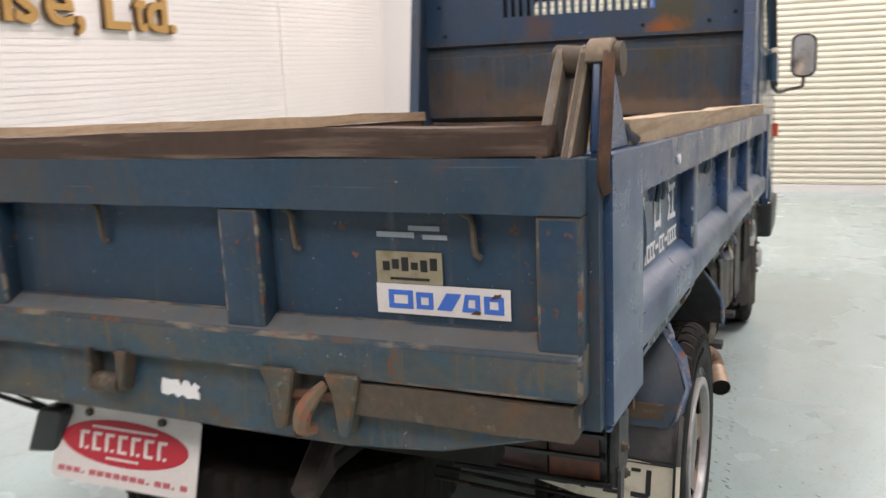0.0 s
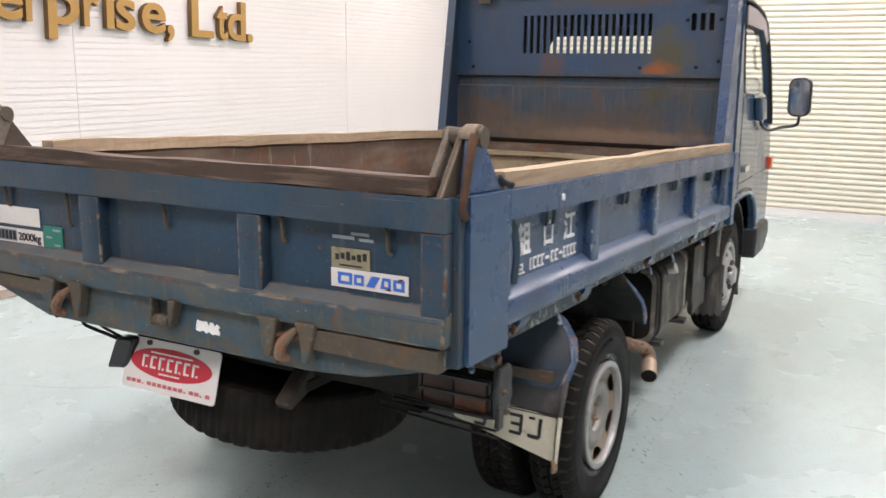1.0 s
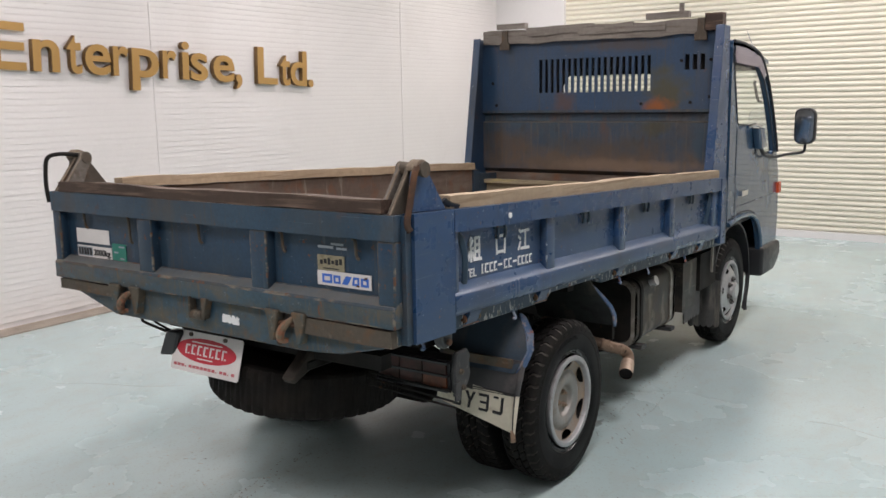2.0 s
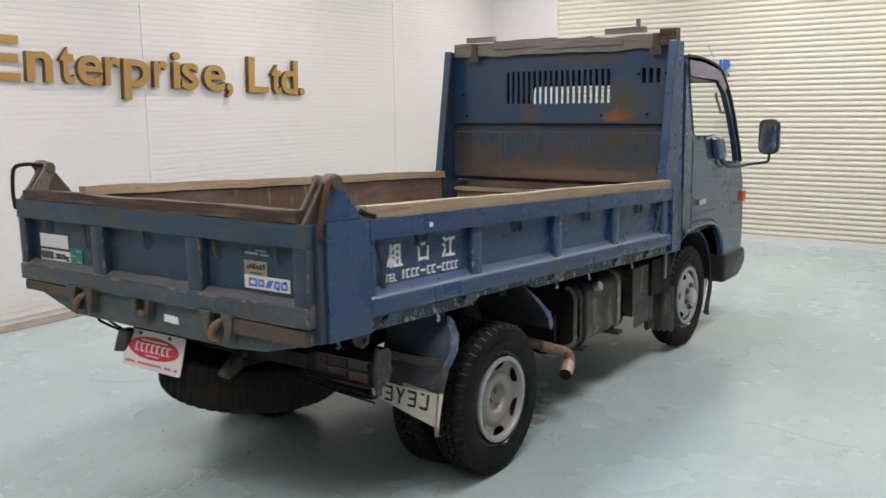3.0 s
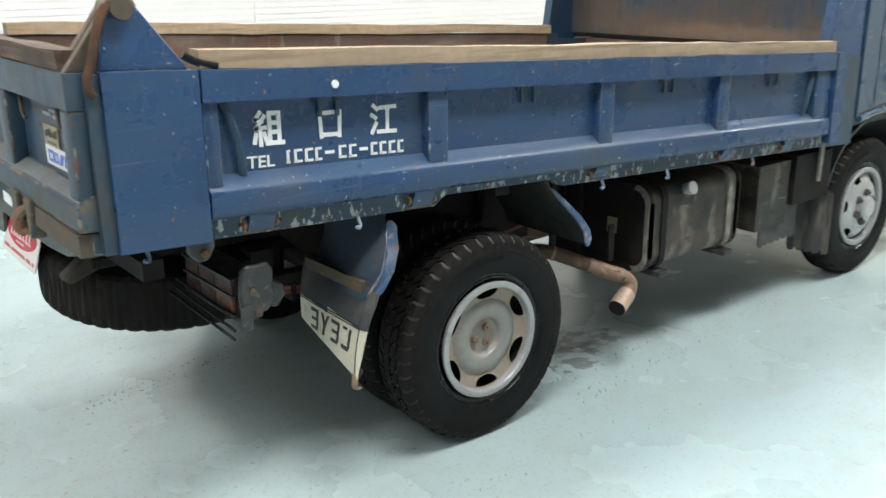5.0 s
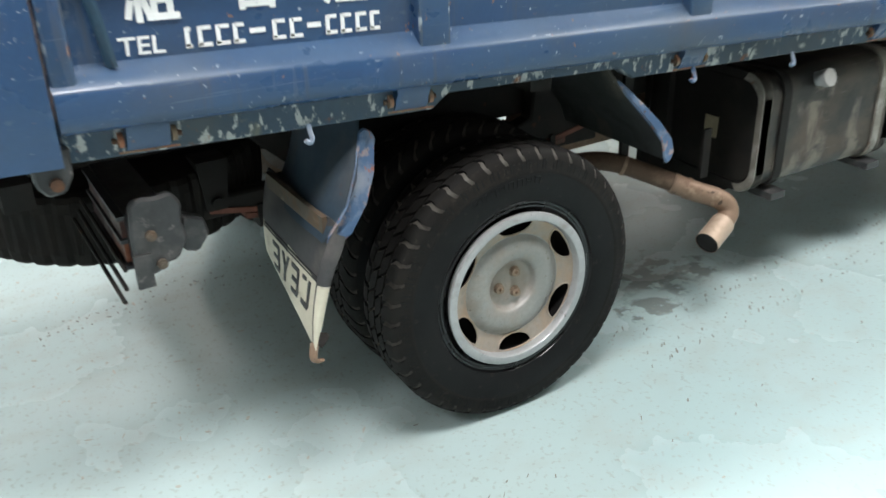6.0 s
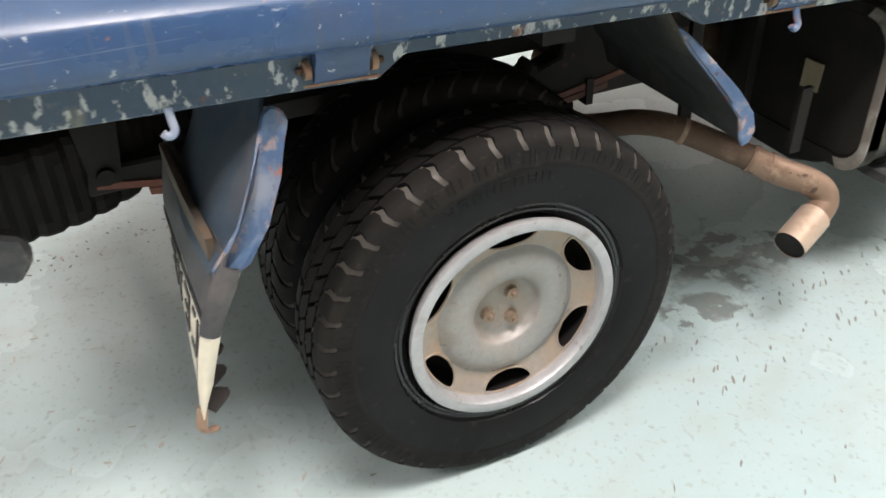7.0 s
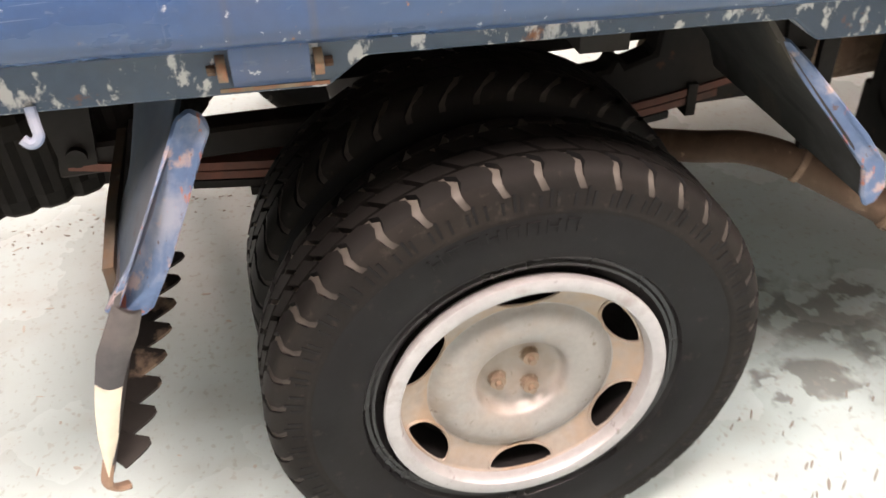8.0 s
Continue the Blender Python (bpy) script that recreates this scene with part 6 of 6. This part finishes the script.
        flap_mark("band_line", [(x, 0.5535), (x + 0.0385, 0.5535), (x + 0.0385, 0.5555), (x, 0.5555)])
    # the outer edge wraps forwards round the tyre
    wrap = [(0.672, -0.484, -0.446), (0.640, -0.499, -0.455), (0.600, -0.519, -0.474), (0.562, -0.530, -0.490), (0.5615, -0.530, -0.490), (0.52, -0.540, -0.503), (0.473, -0.548, -0.517), (0.435, -0.551, -0.535), (0.412, -0.552, -0.546)]
    bm = bmesh.new()
    for off, sgn in ((0.0, 1), (-0.006, -1)):
        cols = []
        for z, y0, y1 in wrap:
            cols.append([bm.verts.new((X(0.866 + 0.008 * math.sin(math.pi * k / 6) + off), y0 + 0.72 * (y1 - y0) * k / 6, z - 0.02 * (k / 6) * (z - 0.41) / 0.28)) for k in range(7)])
        for i, (p, q) in enumerate(zip(cols, cols[1:])):
            for k in range(6):
                f = bm.faces.new((p[k], p[k + 1], q[k + 1], q[k]))
                f.material_index = 1 if i >= 4 and sgn > 0 else 0
    part("flap_wrap", bm, [flap_rubber, cream_band], flap, "wrapped grey and cream edge of the flap", sharp=60, normals=False)
    # the foot's hem is turned forwards and cut into teeth
    bm = bmesh.new()
    teeth, per = 8, 6
    rim0, rim1 = [], []
    for i in range(teeth * per + 1):
        t = i / (teeth * per)
        x = 0.485 + 0.365 * t
        z = 0.478 - 0.066 * (x - 0.475) / 0.393
        s_ = (t * teeth) % 1
        reach = (0.020 + 0.040 * math.sin(math.pi * s_ ** 0.6)) * (1.0 - 0.35 * t)
        y = flap_y(x, z) + 0.004
        rim0.append([bm.verts.new((X(x), y, z + 0.004)), bm.verts.new((X(x), y, z))])
        rim1.append([bm.verts.new((X(x + 0.010), y + reach, z - 0.006)), bm.verts.new((X(x + 0.010), y + reach, z - 0.010))])
    for i in range(teeth * per):
        for k in (0, 1):
            bm.faces.new((rim0[i][k], rim0[i + 1][k], rim1[i + 1][k], rim1[i][k]))
        bm.faces.new((rim1[i][0], rim1[i + 1][0], rim1[i + 1][1], rim1[i][1]))
    part("toothed_hem", bm, rusty_hem, flap, "dark toothed rubber hem")
    bm = bmesh.new()
    tube(bm, smooth_path([(X(0.862), -0.548, 0.425), (X(0.868), -0.556, 0.395), (X(0.864), -0.548, 0.380), (X(0.858), -0.534, 0.374)], 5), 0.010, 8, flat=0.5)
    part("flap_hook", bm, exhaust_metal, flap)

    fore = [(0.270, 0.930), (0.300, 0.862), (0.335, 0.805), (0.395, 0.725), (0.435, 0.675), (0.452, 0.626)]
    bm = bmesh.new()
    prism(bm, fore + [(y + 0.006, z + 0.004) for y, z in reversed(fore)], "x", *sorted((X(0.44), X(0.842))))
    for v in bm.verts:
        if abs(v.co.x - X(0.842)) < 0.1:
            v.co.x += side * bowed(v.co.z, [(0.62, 0.012), (0.73, 0.010), (0.79, -0.014), (0.85, -0.045), (0.93, -0.060)])
    guard = part("front_fender", bm, grey_fender, truck, "grey dirty fender in front of the dual wheels", sharp=60)
    bm = bmesh.new()
    edge = [(0.292, 0.868), (0.309, 0.866), (0.340, 0.832), (0.375, 0.790), (0.430, 0.725), (0.470, 0.675), (0.480, 0.640), (0.470, 0.618), (0.456, 0.612), (0.446, 0.632), (0.438, 0.672), (0.400, 0.720), (0.338, 0.800)]
    prism(bm, edge, "x", *sorted((X(0.838), X(0.848))))
    for v in bm.verts:
        d = bowed(v.co.z, [(0.612, 0.014), (0.73, 0.012), (0.80, -0.014), (0.868, -0.045)])
        v.co.x += d * side
        v.co.y -= 0.4 * d
        v.co.z += 0.5 * d
    part("fender_flange", bm, blue_flange, guard, "blue fender flange flaking to bare metal and orange", bevel=0.003)
    if side < 0:
        continue
    # tail lamp cluster with its end plate and guard rods
    bm = bmesh.new()
    box(bm, 0.455, 0.785, -0.868, -0.79, 0.662, 0.778)
    lamp_box = part("tail_lamp", bm, black_plastic, truck, "dirty tail lamp cluster in a black housing", bevel=0.006)
    for x0, x1, z0, z1, m in ((0.470, 0.560, 0.676, 0.764, red_lens), (0.565, 0.665, 0.724, 0.764, red_lens), (0.565, 0.665, 0.676, 0.720, red_lens),
                              (0.670, 0.772, 0.724, 0.764, red_lens), (0.670, 0.772, 0.676, 0.720, amber_lens)):
        bm = bmesh.new()
        box(bm, x0, x1, -0.878, -0.8685, z0, z1)
        part("lens", bm, m, lamp_box, bevel=0.004)
    for z in (0.667, 0.722, 0.770):
        bm = bmesh.new()
        box(bm, 0.46, 0.782, -0.884, -0.8687, z - 0.004, z + 0.004)
        part("lens_rib", bm, black_plastic, lamp_box, bevel=0.002)
    bm = bmesh.new()
    prism(bm, [(-0.862, 0.800), (-0.842, 0.812), (-0.815, 0.808), (-0.782, 0.812), (-0.764, 0.785), (-0.770, 0.745), (-0.762, 0.712), (-0.785, 0.672), (-0.805, 0.668), (-0.830, 0.650), (-0.864, 0.655), (-0.870, 0.730)], "x", 0.786, 0.808)
    part("lamp_bracket", bm, bracket_grey, lamp_box, "dark grey end plate", bevel=0.006)
    bm = bmesh.new()
    grid_box(bm, 0.806, 0.813, -0.872, -0.838, 0.630, 0.700, 2, 5, 0.004, 2.2)
    part("rubber_scrap", bm, bracket_grey, lamp_box, "torn grey rubber scrap")
    for y, z in ((-0.832, 0.735), (-0.820, 0.672)):
        bm = bmesh.new()
        tube(bm, [(0.806, y, z), (0.815, y, z)], 0.011, 8)
        tube(bm, [(0.806, y, z), (0.821, y, z)], 0.006, 8)
        part("bracket_bolt", bm, brown_iron, lamp_box)
    bm = bmesh.new()
    prism(bm, [(-0.762, 0.745), (-0.715, 0.725), (-0.708, 0.69), (-0.735, 0.655), (-0.765, 0.665)], "x", 0.735, 0.765)
    part("lamp_socket", bm, bracket_grey, lamp_box, "grey plastic lamp socket", bevel=0.006)
    for x0, y0, z0, x1, y1, z1 in ((0.43, -0.905, 0.668, 0.815, -0.895, 0.640), (0.43, -0.918, 0.652, 0.830, -0.905, 0.622), (0.43, -0.895, 0.690, 0.80, -0.888, 0.672)):
        bm = bmesh.new()
        tube(bm, [(x0, y0, z0), (x1, y1, z1)], 0.0045, 8)
        part("guard_rod", bm, black_iron, lamp_box, "thin black guard rod")

# plate and its lamp
holder = [(-0.362, 0.802), (-0.008, 0.802), (-0.008, 0.635), (-0.362, 0.635)]
bm = bmesh.new()
prism(bm, [(-0.178, 0.0875), (-0.170, 0.0875), (0.170, 0.0875), (0.178, 0.080), (0.178, -0.080), (0.170, -0.0875), (-0.170, -0.0875), (-0.178, -0.080)], "y", -0.002, 0.002)
plate_ob = part("dealer_plate", bm, white_plate, truck, "white dealer plate with a red oval")
tilt = pose(-0.165, -1.172, 0.738, -16, 0, 0)
plate_ob.matrix_basis = tilt @ Matrix.Diagonal((1.09, 1.0, 0.92, 1.0))
bm = bmesh.new()
prism(bm, [(0.155 * math.cos(2 * math.pi * k / 40), 0.012 + 0.052 * math.sin(2 * math.pi * k / 40)) for k in range(40)], "y", -0.0035, -0.002)
part("red_oval", bm, red_print, plate_ob)
for k in range(7):
    x = -0.108 + k * 0.032
    bm = bmesh.new()
    box(bm, x, x + 0.008, -0.0048, -0.0035, -0.010, 0.032)
    box(bm, x, x + 0.022, -0.0048, -0.0035, 0.025, 0.032)
    box(bm, x + (0 if k % 2 else 0.014), x + 0.022, -0.0047, -0.0036, -0.010, -0.003)
    part("plate_bar", bm, white_plate, plate_ob)
for x0, x1, z0, z1, m in ((-0.08, 0.08, 0.042, 0.047, white_plate), (-0.04, 0.04, -0.026, -0.021, white_plate)):
    bm = bmesh.new()
    box(bm, x0, x1, -0.0048, -0.0035, z0, z1)
    part("plate_bar", bm, m, plate_ob)
for k in range(16):
    x = -0.160 + k * 0.0202
    bm = bmesh.new()
    box(bm, x, x + (0.006 if k in (3, 11, 14) else 0.015), -0.0035, -0.002, -0.068, -0.056 if k not in (3, 11, 14) else -0.063)
    part("plate_bar", bm, pale_red, plate_ob)
for x in (-0.09, 0.09):
    bm = bmesh.new()
    tube(bm, [(x, -0.008, 0.074), (x, 0.0, 0.074)], 0.009, 10)
    part("plate_bolt", bm, brown_iron, plate_ob)
bm = bmesh.new()
box(bm, -0.15, 0.15, 0.003, 0.02, 0.02, 0.13)
part("plate_holder", bm, black_iron, plate_ob)
bm = bmesh.new()
prism(bm, [(-0.440, 0.700), (-0.350, 0.712), (-0.308, 0.806), (-0.320, 0.816), (-0.378, 0.812), (-0.392, 0.800)], "y", -1.185, -1.140)
part("plate_lamp", bm, black_plastic, truck, "black plate lamp on a bent rod", bevel=0.008)
bm = bmesh.new()
tube(bm, smooth_path([(-0.56, -1.16, 0.862), (-0.555, -1.165, 0.83), (-0.52, -1.17, 0.820), (-0.38, -1.17, 0.800)], 5), 0.006, 8)
tube(bm, smooth_path([(-0.50, -1.16, 0.862), (-0.495, -1.165, 0.845), (-0.45, -1.17, 0.828), (-0.37, -1.17, 0.808)], 5), 0.005, 8)
part("lamp_rod", bm, black_iron, truck)
bm = bmesh.new()
prism(bm, [(-1.185, 0.715), (-1.165, 0.690), (-1.04, 0.735), (-1.04, 0.80), (-1.08, 0.80)], "x", 0.245, 0.30)
part("tow_block", bm, tow_iron, truck, "dirty steel tow bracket", bevel=0.008)
bm = bmesh.new()
box(bm, -0.42, 0.62, -1.06, -1.0, 0.765, 0.82)
part("rear_beam", bm, black_iron, truck, bevel=0.006)

# exhaust
bm = bmesh.new()
run = smooth_path([(0.28, 0.12, 0.46), (0.42, 0.30, 0.495), (0.50, 0.407, 0.513), (0.545, 0.467, 0.527), (0.60, 0.524, 0.523), (0.67, 0.618, 0.482), (0.708, 0.664, 0.460)], 6)
tube(bm, run, 0.0275, 16)
pipe = part("exhaust_pipe", bm, exhaust_front, truck, "rusty brown exhaust pipe")
bm = bmesh.new()
tube(bm, smooth_path([(0.694, 0.646, 0.468), (0.738, 0.700, 0.442), (0.766, 0.746, 0.424), (0.786, 0.776, 0.402), (0.798, 0.778, 0.377), (0.806, 0.754, 0.357), (0.812, 0.732, 0.348)], 6), 0.0295, 18)
part("tail_pipe", bm, exhaust_metal, pipe, "tan rusty bent tail pipe with dark flakes")
bm = bmesh.new()
tube(bm, [(0.8065, 0.750, 0.3545), (0.832, 0.664, 0.3235)], 0.0350, 28, caps=False)
part("exhaust_tip", bm, exhaust_tip, pipe, "pale heat-tanned exhaust tip", normals=False)
bm = bmesh.new()
tube(bm, [(0.832, 0.664, 0.3235), (0.8080, 0.745, 0.3527)], 0.0332, 28, caps=False)
part("sooty_bore", bm, soot, pipe, "black sooty inside of the tip", normals=False)
# black plug added near the mouth for the unlit depth of the pipe
bm = bmesh.new()
tube(bm, [(0.8305, 0.669, 0.3253), (0.8225, 0.696, 0.335)], 0.0330, 28)
part("soot_plug", bm, soot, pipe)
for q, r in (((0.700, 0.653, 0.4645), 0.0315), ((0.722, 0.681, 0.4515), 0.0315), ((0.61, 0.535, 0.518), 0.029)):
    bm = bmesh.new()
    w = Vector((0.06, 0.075, -0.034)).normalized() * 0.005
    tube(bm, [Vector(q) - w, Vector(q) + w], r, 16)
    part("pipe_band", bm, exhaust_metal, pipe)
for y, x, z, top in ((0.54, 0.600, 0.505, 0.84), (0.735, 0.725, 0.455, 0.62)):
    bm = bmesh.new()
    box(bm, x - 0.006, x + 0.006, y - 0.014, y + 0.014, z + 0.02, top)
    part("pipe_hanger", bm, black_iron, pipe)

# fuel tank with straps and cap, then the box in front of it
bm = bmesh.new()
prism(bm, [(0.25, 0.332), (0.56, 0.332), (0.64, 0.360), (0.70, 0.396), (0.70, 0.45), (0.25, 0.45)], "y", 0.915, 1.44)
part("tank_cradle", bm, black_iron, truck, "black cradle under the fuel tank", bevel=0.006)
bm = bmesh.new()
shape = []
for cx, cz, a0 in ((0.715, 0.685, 0), (0.375, 0.685, 90), (0.375, 0.465, 180), (0.715, 0.465, 270)):
    for k in range(6):
        a = radians(a0 + k * 18)
        shape.append((cx + 0.065 * math.cos(a), cz + 0.065 * math.sin(a)))
prism(bm, shape, "y", 0.905, 1.505)
tank = part("fuel_tank", bm, tank_paint, truck, "scuffed black steel fuel tank with straps", sharp=30)
# end rings: shade painted black inwards, the rubbed outer side left pale as lit
for y in (0.900, 1.475):
    bm = bmesh.new()
    cx, cz = 0.545, 0.575
    grown = [(cx + (x - cx) * 1.022, cz + (z - cz) * 1.035) for x, z in shape]
    plate(bm, grown, [[(cx + (x - cx) * 0.93, cz + (z - cz) * 0.90) for x, z in shape]], "y", y - 0.012, y + 0.022)
    part("tank_flange", bm, black_iron, tank, "tank edge, black for the shade on its inner side", normals=False)
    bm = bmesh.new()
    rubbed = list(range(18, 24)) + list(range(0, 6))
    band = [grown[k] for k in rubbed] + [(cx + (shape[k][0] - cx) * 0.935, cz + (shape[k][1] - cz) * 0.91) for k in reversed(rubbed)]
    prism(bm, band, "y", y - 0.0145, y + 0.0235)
    part("rubbed_edge", bm, tank_edge, tank, "worn bare-metal outer tank edge, pale as its lit side", normals=False)
bm = bmesh.new()
prism(bm, [(0.545 + (x - 0.545) * 0.925, 0.575 + (z - 0.575) * 0.895) for x, z in shape], "y", 0.893, 0.9045)
part("tank_end", bm, black_iron, tank, "black end panel of the tank", bevel=0.003)
for y in (0.985, 1.43):
    bm = bmesh.new()
    cx, cz = 0.545, 0.575
    grown = [(cx + (x - cx) * 1.03, cz + (z - cz) * 1.045) for x, z in shape]
    plate(bm, grown, [[(cx + (x - cx) * 1.004, cz + (z - cz) * 1.006) for x, z in shape]], "y", y - 0.016, y + 0.016)
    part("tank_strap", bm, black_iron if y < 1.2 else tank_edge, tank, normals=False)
    bm = bmesh.new()
    box(bm, 0.66, 0.80, y - 0.03, y + 0.03, 0.372, 0.394)
    part("strap_foot", bm, bracket_grey, tank, bevel=0.004)
bm = bmesh.new()
tube(bm, [(0.752, 1.125, 0.705), (0.795, 1.125, 0.718)], 0.022, 16)
tube(bm, [(0.793, 1.125, 0.717), (0.812, 1.125, 0.724)], 0.027, 12)
part("tank_cap", bm, rim_front, tank, "pale metal fuel cap")
bm = bmesh.new()
grid_box(bm, 0.575, 0.625, 0.884, 0.8865, 0.535, 0.600, 2, 4, 0.005, 3.3)
part("tank_label", bm, tan_board, tank, "torn paper label")
bm = bmesh.new()
box(bm, 0.40, 0.44, 0.86, 0.884, 0.40, 0.84)
part("tank_bracket", bm, black_iron, tank)
bm = bmesh.new()
box(bm, 0.42, 0.775, 1.66, 1.905, 0.425, 0.725)
part("battery_box", bm, tank_paint, truck, "black battery box under the body", bevel=0.012, segments=2)


def scalloped(name, length0, length1, top, foot, count, place, mat, label):
    """A rubber sheet with a scalloped foot; place maps (along, z) to a point."""
    bm = bmesh.new()
    cols = count * 6
    front, back_ = [], []
    for i in range(cols + 1):
        t = i / cols
        s = (t * count) % 1
        z = foot - 0.022 * math.sqrt(max(0, 1 - (2 * s - 1) ** 2))
        for row, off in ((front, 0.0), (back_, 0.006)):
            row.append([bm.verts.new(place(length0 + (length1 - length0) * t, zz, off)) for zz in (top, (top + z) / 2, z)])
    for row in (front, back_):
        for a, b in zip(row, row[1:]):
            for k in range(2):
                bm.faces.new((a[k], b[k], b[k + 1], a[k + 1]))
    for i in range(cols):
        bm.faces.new((front[i][2], front[i + 1][2], back_[i + 1][2], back_[i][2]))
    return part(name, bm, mat, truck, label, sharp=70)


scalloped("side_flap", 1.70, 2.02, 0.53, 0.36, 6, lambda s, z, o: (0.770 - o + 0.01 * math.sin(s * 9), s, z), flap_rubber, "dark rubber side flap with a scalloped foot")
scalloped("step_flap", 0.0, 0.20, 0.520, 0.228, 5, lambda s, z, o: (0.822 - 0.95 * s, 2.248 - 0.25 * s + o + 0.006 * math.sin(s * 60), z), step_rubber, "grey scuffed rubber flap behind the front wheel")
bm = bmesh.new()
box(bm, 0.60, 0.790, 1.93, 2.245, 0.51, 0.74)
part("step_bracket", bm, black_iron, truck, bevel=0.01)
bm = bmesh.new()
prism(bm, [(2.095, 0.82), (2.130, 0.82), (2.120, 0.60), (2.103, 0.60)], "x", 0.80, 0.812)
part("chain_plate", bm, tank_edge, truck)
bm = bmesh.new()
prism(bm, [(3.06, 0.40), (3.26, 0.40), (3.22, 0.34), (3.13, 0.17), (3.09, 0.16)], "x", 0.70, 0.706)
part("front_flap", bm, white_plate, truck, "small white flap before the front wheel")
bm = bmesh.new()
tube(bm, smooth_path([(0.73, 3.25, 0.40), (0.735, 3.22, 0.30), (0.74, 3.16, 0.20), (0.745, 3.15, 0.13)], 4), 0.014, 6, flat=0.4)
tube(bm, smooth_path([(0.73, 3.22, 0.40), (0.735, 3.18, 0.28), (0.74, 3.10, 0.15)], 4), 0.012, 6, flat=0.4)
part("rubber_strap", bm, black_plastic, truck, "black rubber straps hanging by the bumper")
bm = bmesh.new()
ring = [(front_y + 0.05 + 0.44 * math.cos(a), 0.42 + 0.43 * math.sin(a)) for a in [math.pi * k / 16 for k in range(17)]]
prism(bm, ring + [(front_y + 0.05 + 0.425 * math.cos(a), 0.42 + 0.415 * math.sin(a)) for a in [math.pi * (1 - k / 16) for k in range(17)]], "x", 0.50, 0.768)
part("wheel_liner", bm, black_plastic, truck, "black front wheel liner", sharp=60)


# ---- marks on the floor ----
def fleck_mesh(rows, seed):
    """Thin scraps of rubber and dirt: rows of (x, y, length, width, turn)."""
    rng = random.Random(seed)
    bm = bmesh.new()
    for x, y, long_, wide, turn in rows:
        c, s = math.cos(turn), math.sin(turn)
        ring = []
        for k in range(7):
            a = 2 * math.pi * k / 7
            u, v = long_ / 2 * math.cos(a) * rng.uniform(0.7, 1.15), wide / 2 * math.sin(a) * rng.uniform(0.6, 1.2)
            ring.append((x + u * c - v * s, y + u * s + v * c))
        lo = [bm.verts.new((px, py, FLOOR)) for px, py in ring]
        hi = [bm.verts.new((px, py, FLOOR + 0.0008)) for px, py in ring]
        bm.faces.new(hi)
        for k in range(7):
            bm.faces.new((lo[k], lo[(k + 1) % 7], hi[(k + 1) % 7], hi[k]))
    return bm


rng = random.Random(11)
dark, faint = [], []
for k in range(26):
    y = -1.02 + k * 0.031
    for x in (-0.40, -0.455):
        if rng.random() < 0.6:
            dark.append((x + 0.15 - 0.31 * (y + 0.9) + rng.uniform(-0.006, 0.006), y + rng.uniform(-0.006, 0.006), rng.uniform(0.009, 0.016), rng.uniform(0.004, 0.008), rng.uniform(0.2, 0.9)))
    for x in (-0.27, -0.33):
        if rng.random() < 0.5:
            dark.append((x - 0.05 * (y + 0.9) + rng.uniform(-0.012, 0.012), y + rng.uniform(-0.01, 0.01), rng.uniform(0.008, 0.016), rng.uniform(0.004, 0.008), rng.uniform(0, 3)))
for k in range(60):
    y = 0.45 + k * 0.028
    for x in (0.66, 0.70, 0.80, 0.845):
        if rng.random() < 0.45:
            dark.append((x + 0.02 - 0.08 * (y - 0.6) + rng.uniform(-0.012, 0.012), y + rng.uniform(-0.01, 0.01), rng.uniform(0.014, 0.034), rng.uniform(0.003, 0.006), rng.uniform(-0.9, -0.5)))
for k in range(58):
    y = -0.35 + k * 0.036
    for x in (1.05, 1.10, 1.17, 1.22):
        if rng.random() < 0.15:
            (dark if rng.random() < 0.5 else faint).append((x + rng.uniform(-0.02, 0.02), y + rng.uniform(-0.012, 0.012), rng.uniform(0.012, 0.026), rng.uniform(0.002, 0.005), rng.uniform(-1.0, -0.5)))
for k in range(90):
    x, y = rng.uniform(-1.1, 0.75), rng.uniform(-1.5, -0.35)
    faint.append((x, y, rng.uniform(0.008, 0.026), rng.uniform(0.004, 0.010), rng.uniform(0, 3)))
for k in range(170):
    x, y = rng.uniform(-2.8, 3.2), rng.uniform(-2.0, 4.5)
    (dark if rng.random() < 0.25 else faint).append((x, y, rng.uniform(0.005, 0.020), rng.uniform(0.002, 0.007), rng.uniform(0, 3)))
for (x0, y0), (x1, y1), n in (((-2.45, -0.40), (-1.72, -0.02), 34), ((1.60, 1.30), (2.20, 1.23), 30)):
    for k in range(n):
        t = k / n
        faint.append((x0 + (x1 - x0) * t, y0 + (y1 - y0) * t + 0.02 * math.sin(t * 7), 0.024, 0.0022, math.atan2(y1 - y0, x1 - x0) + 0.02 * math.cos(t * 7)))
tagged(part("tyre_marks", fleck_mesh(dark, 1), plain("rubber_scuff", (0.22, 0.215, 0.19), 0.8)), "dark tyre scuffs and rubber crumbs on the floor", "tyre marks", kind="stuff")
tagged(part("dirt_crumbs", fleck_mesh(faint, 2), plain("dry_dirt", (0.45, 0.445, 0.40), 0.9)), "pale brown dirt crumbs on the floor", "dirt", kind="stuff")
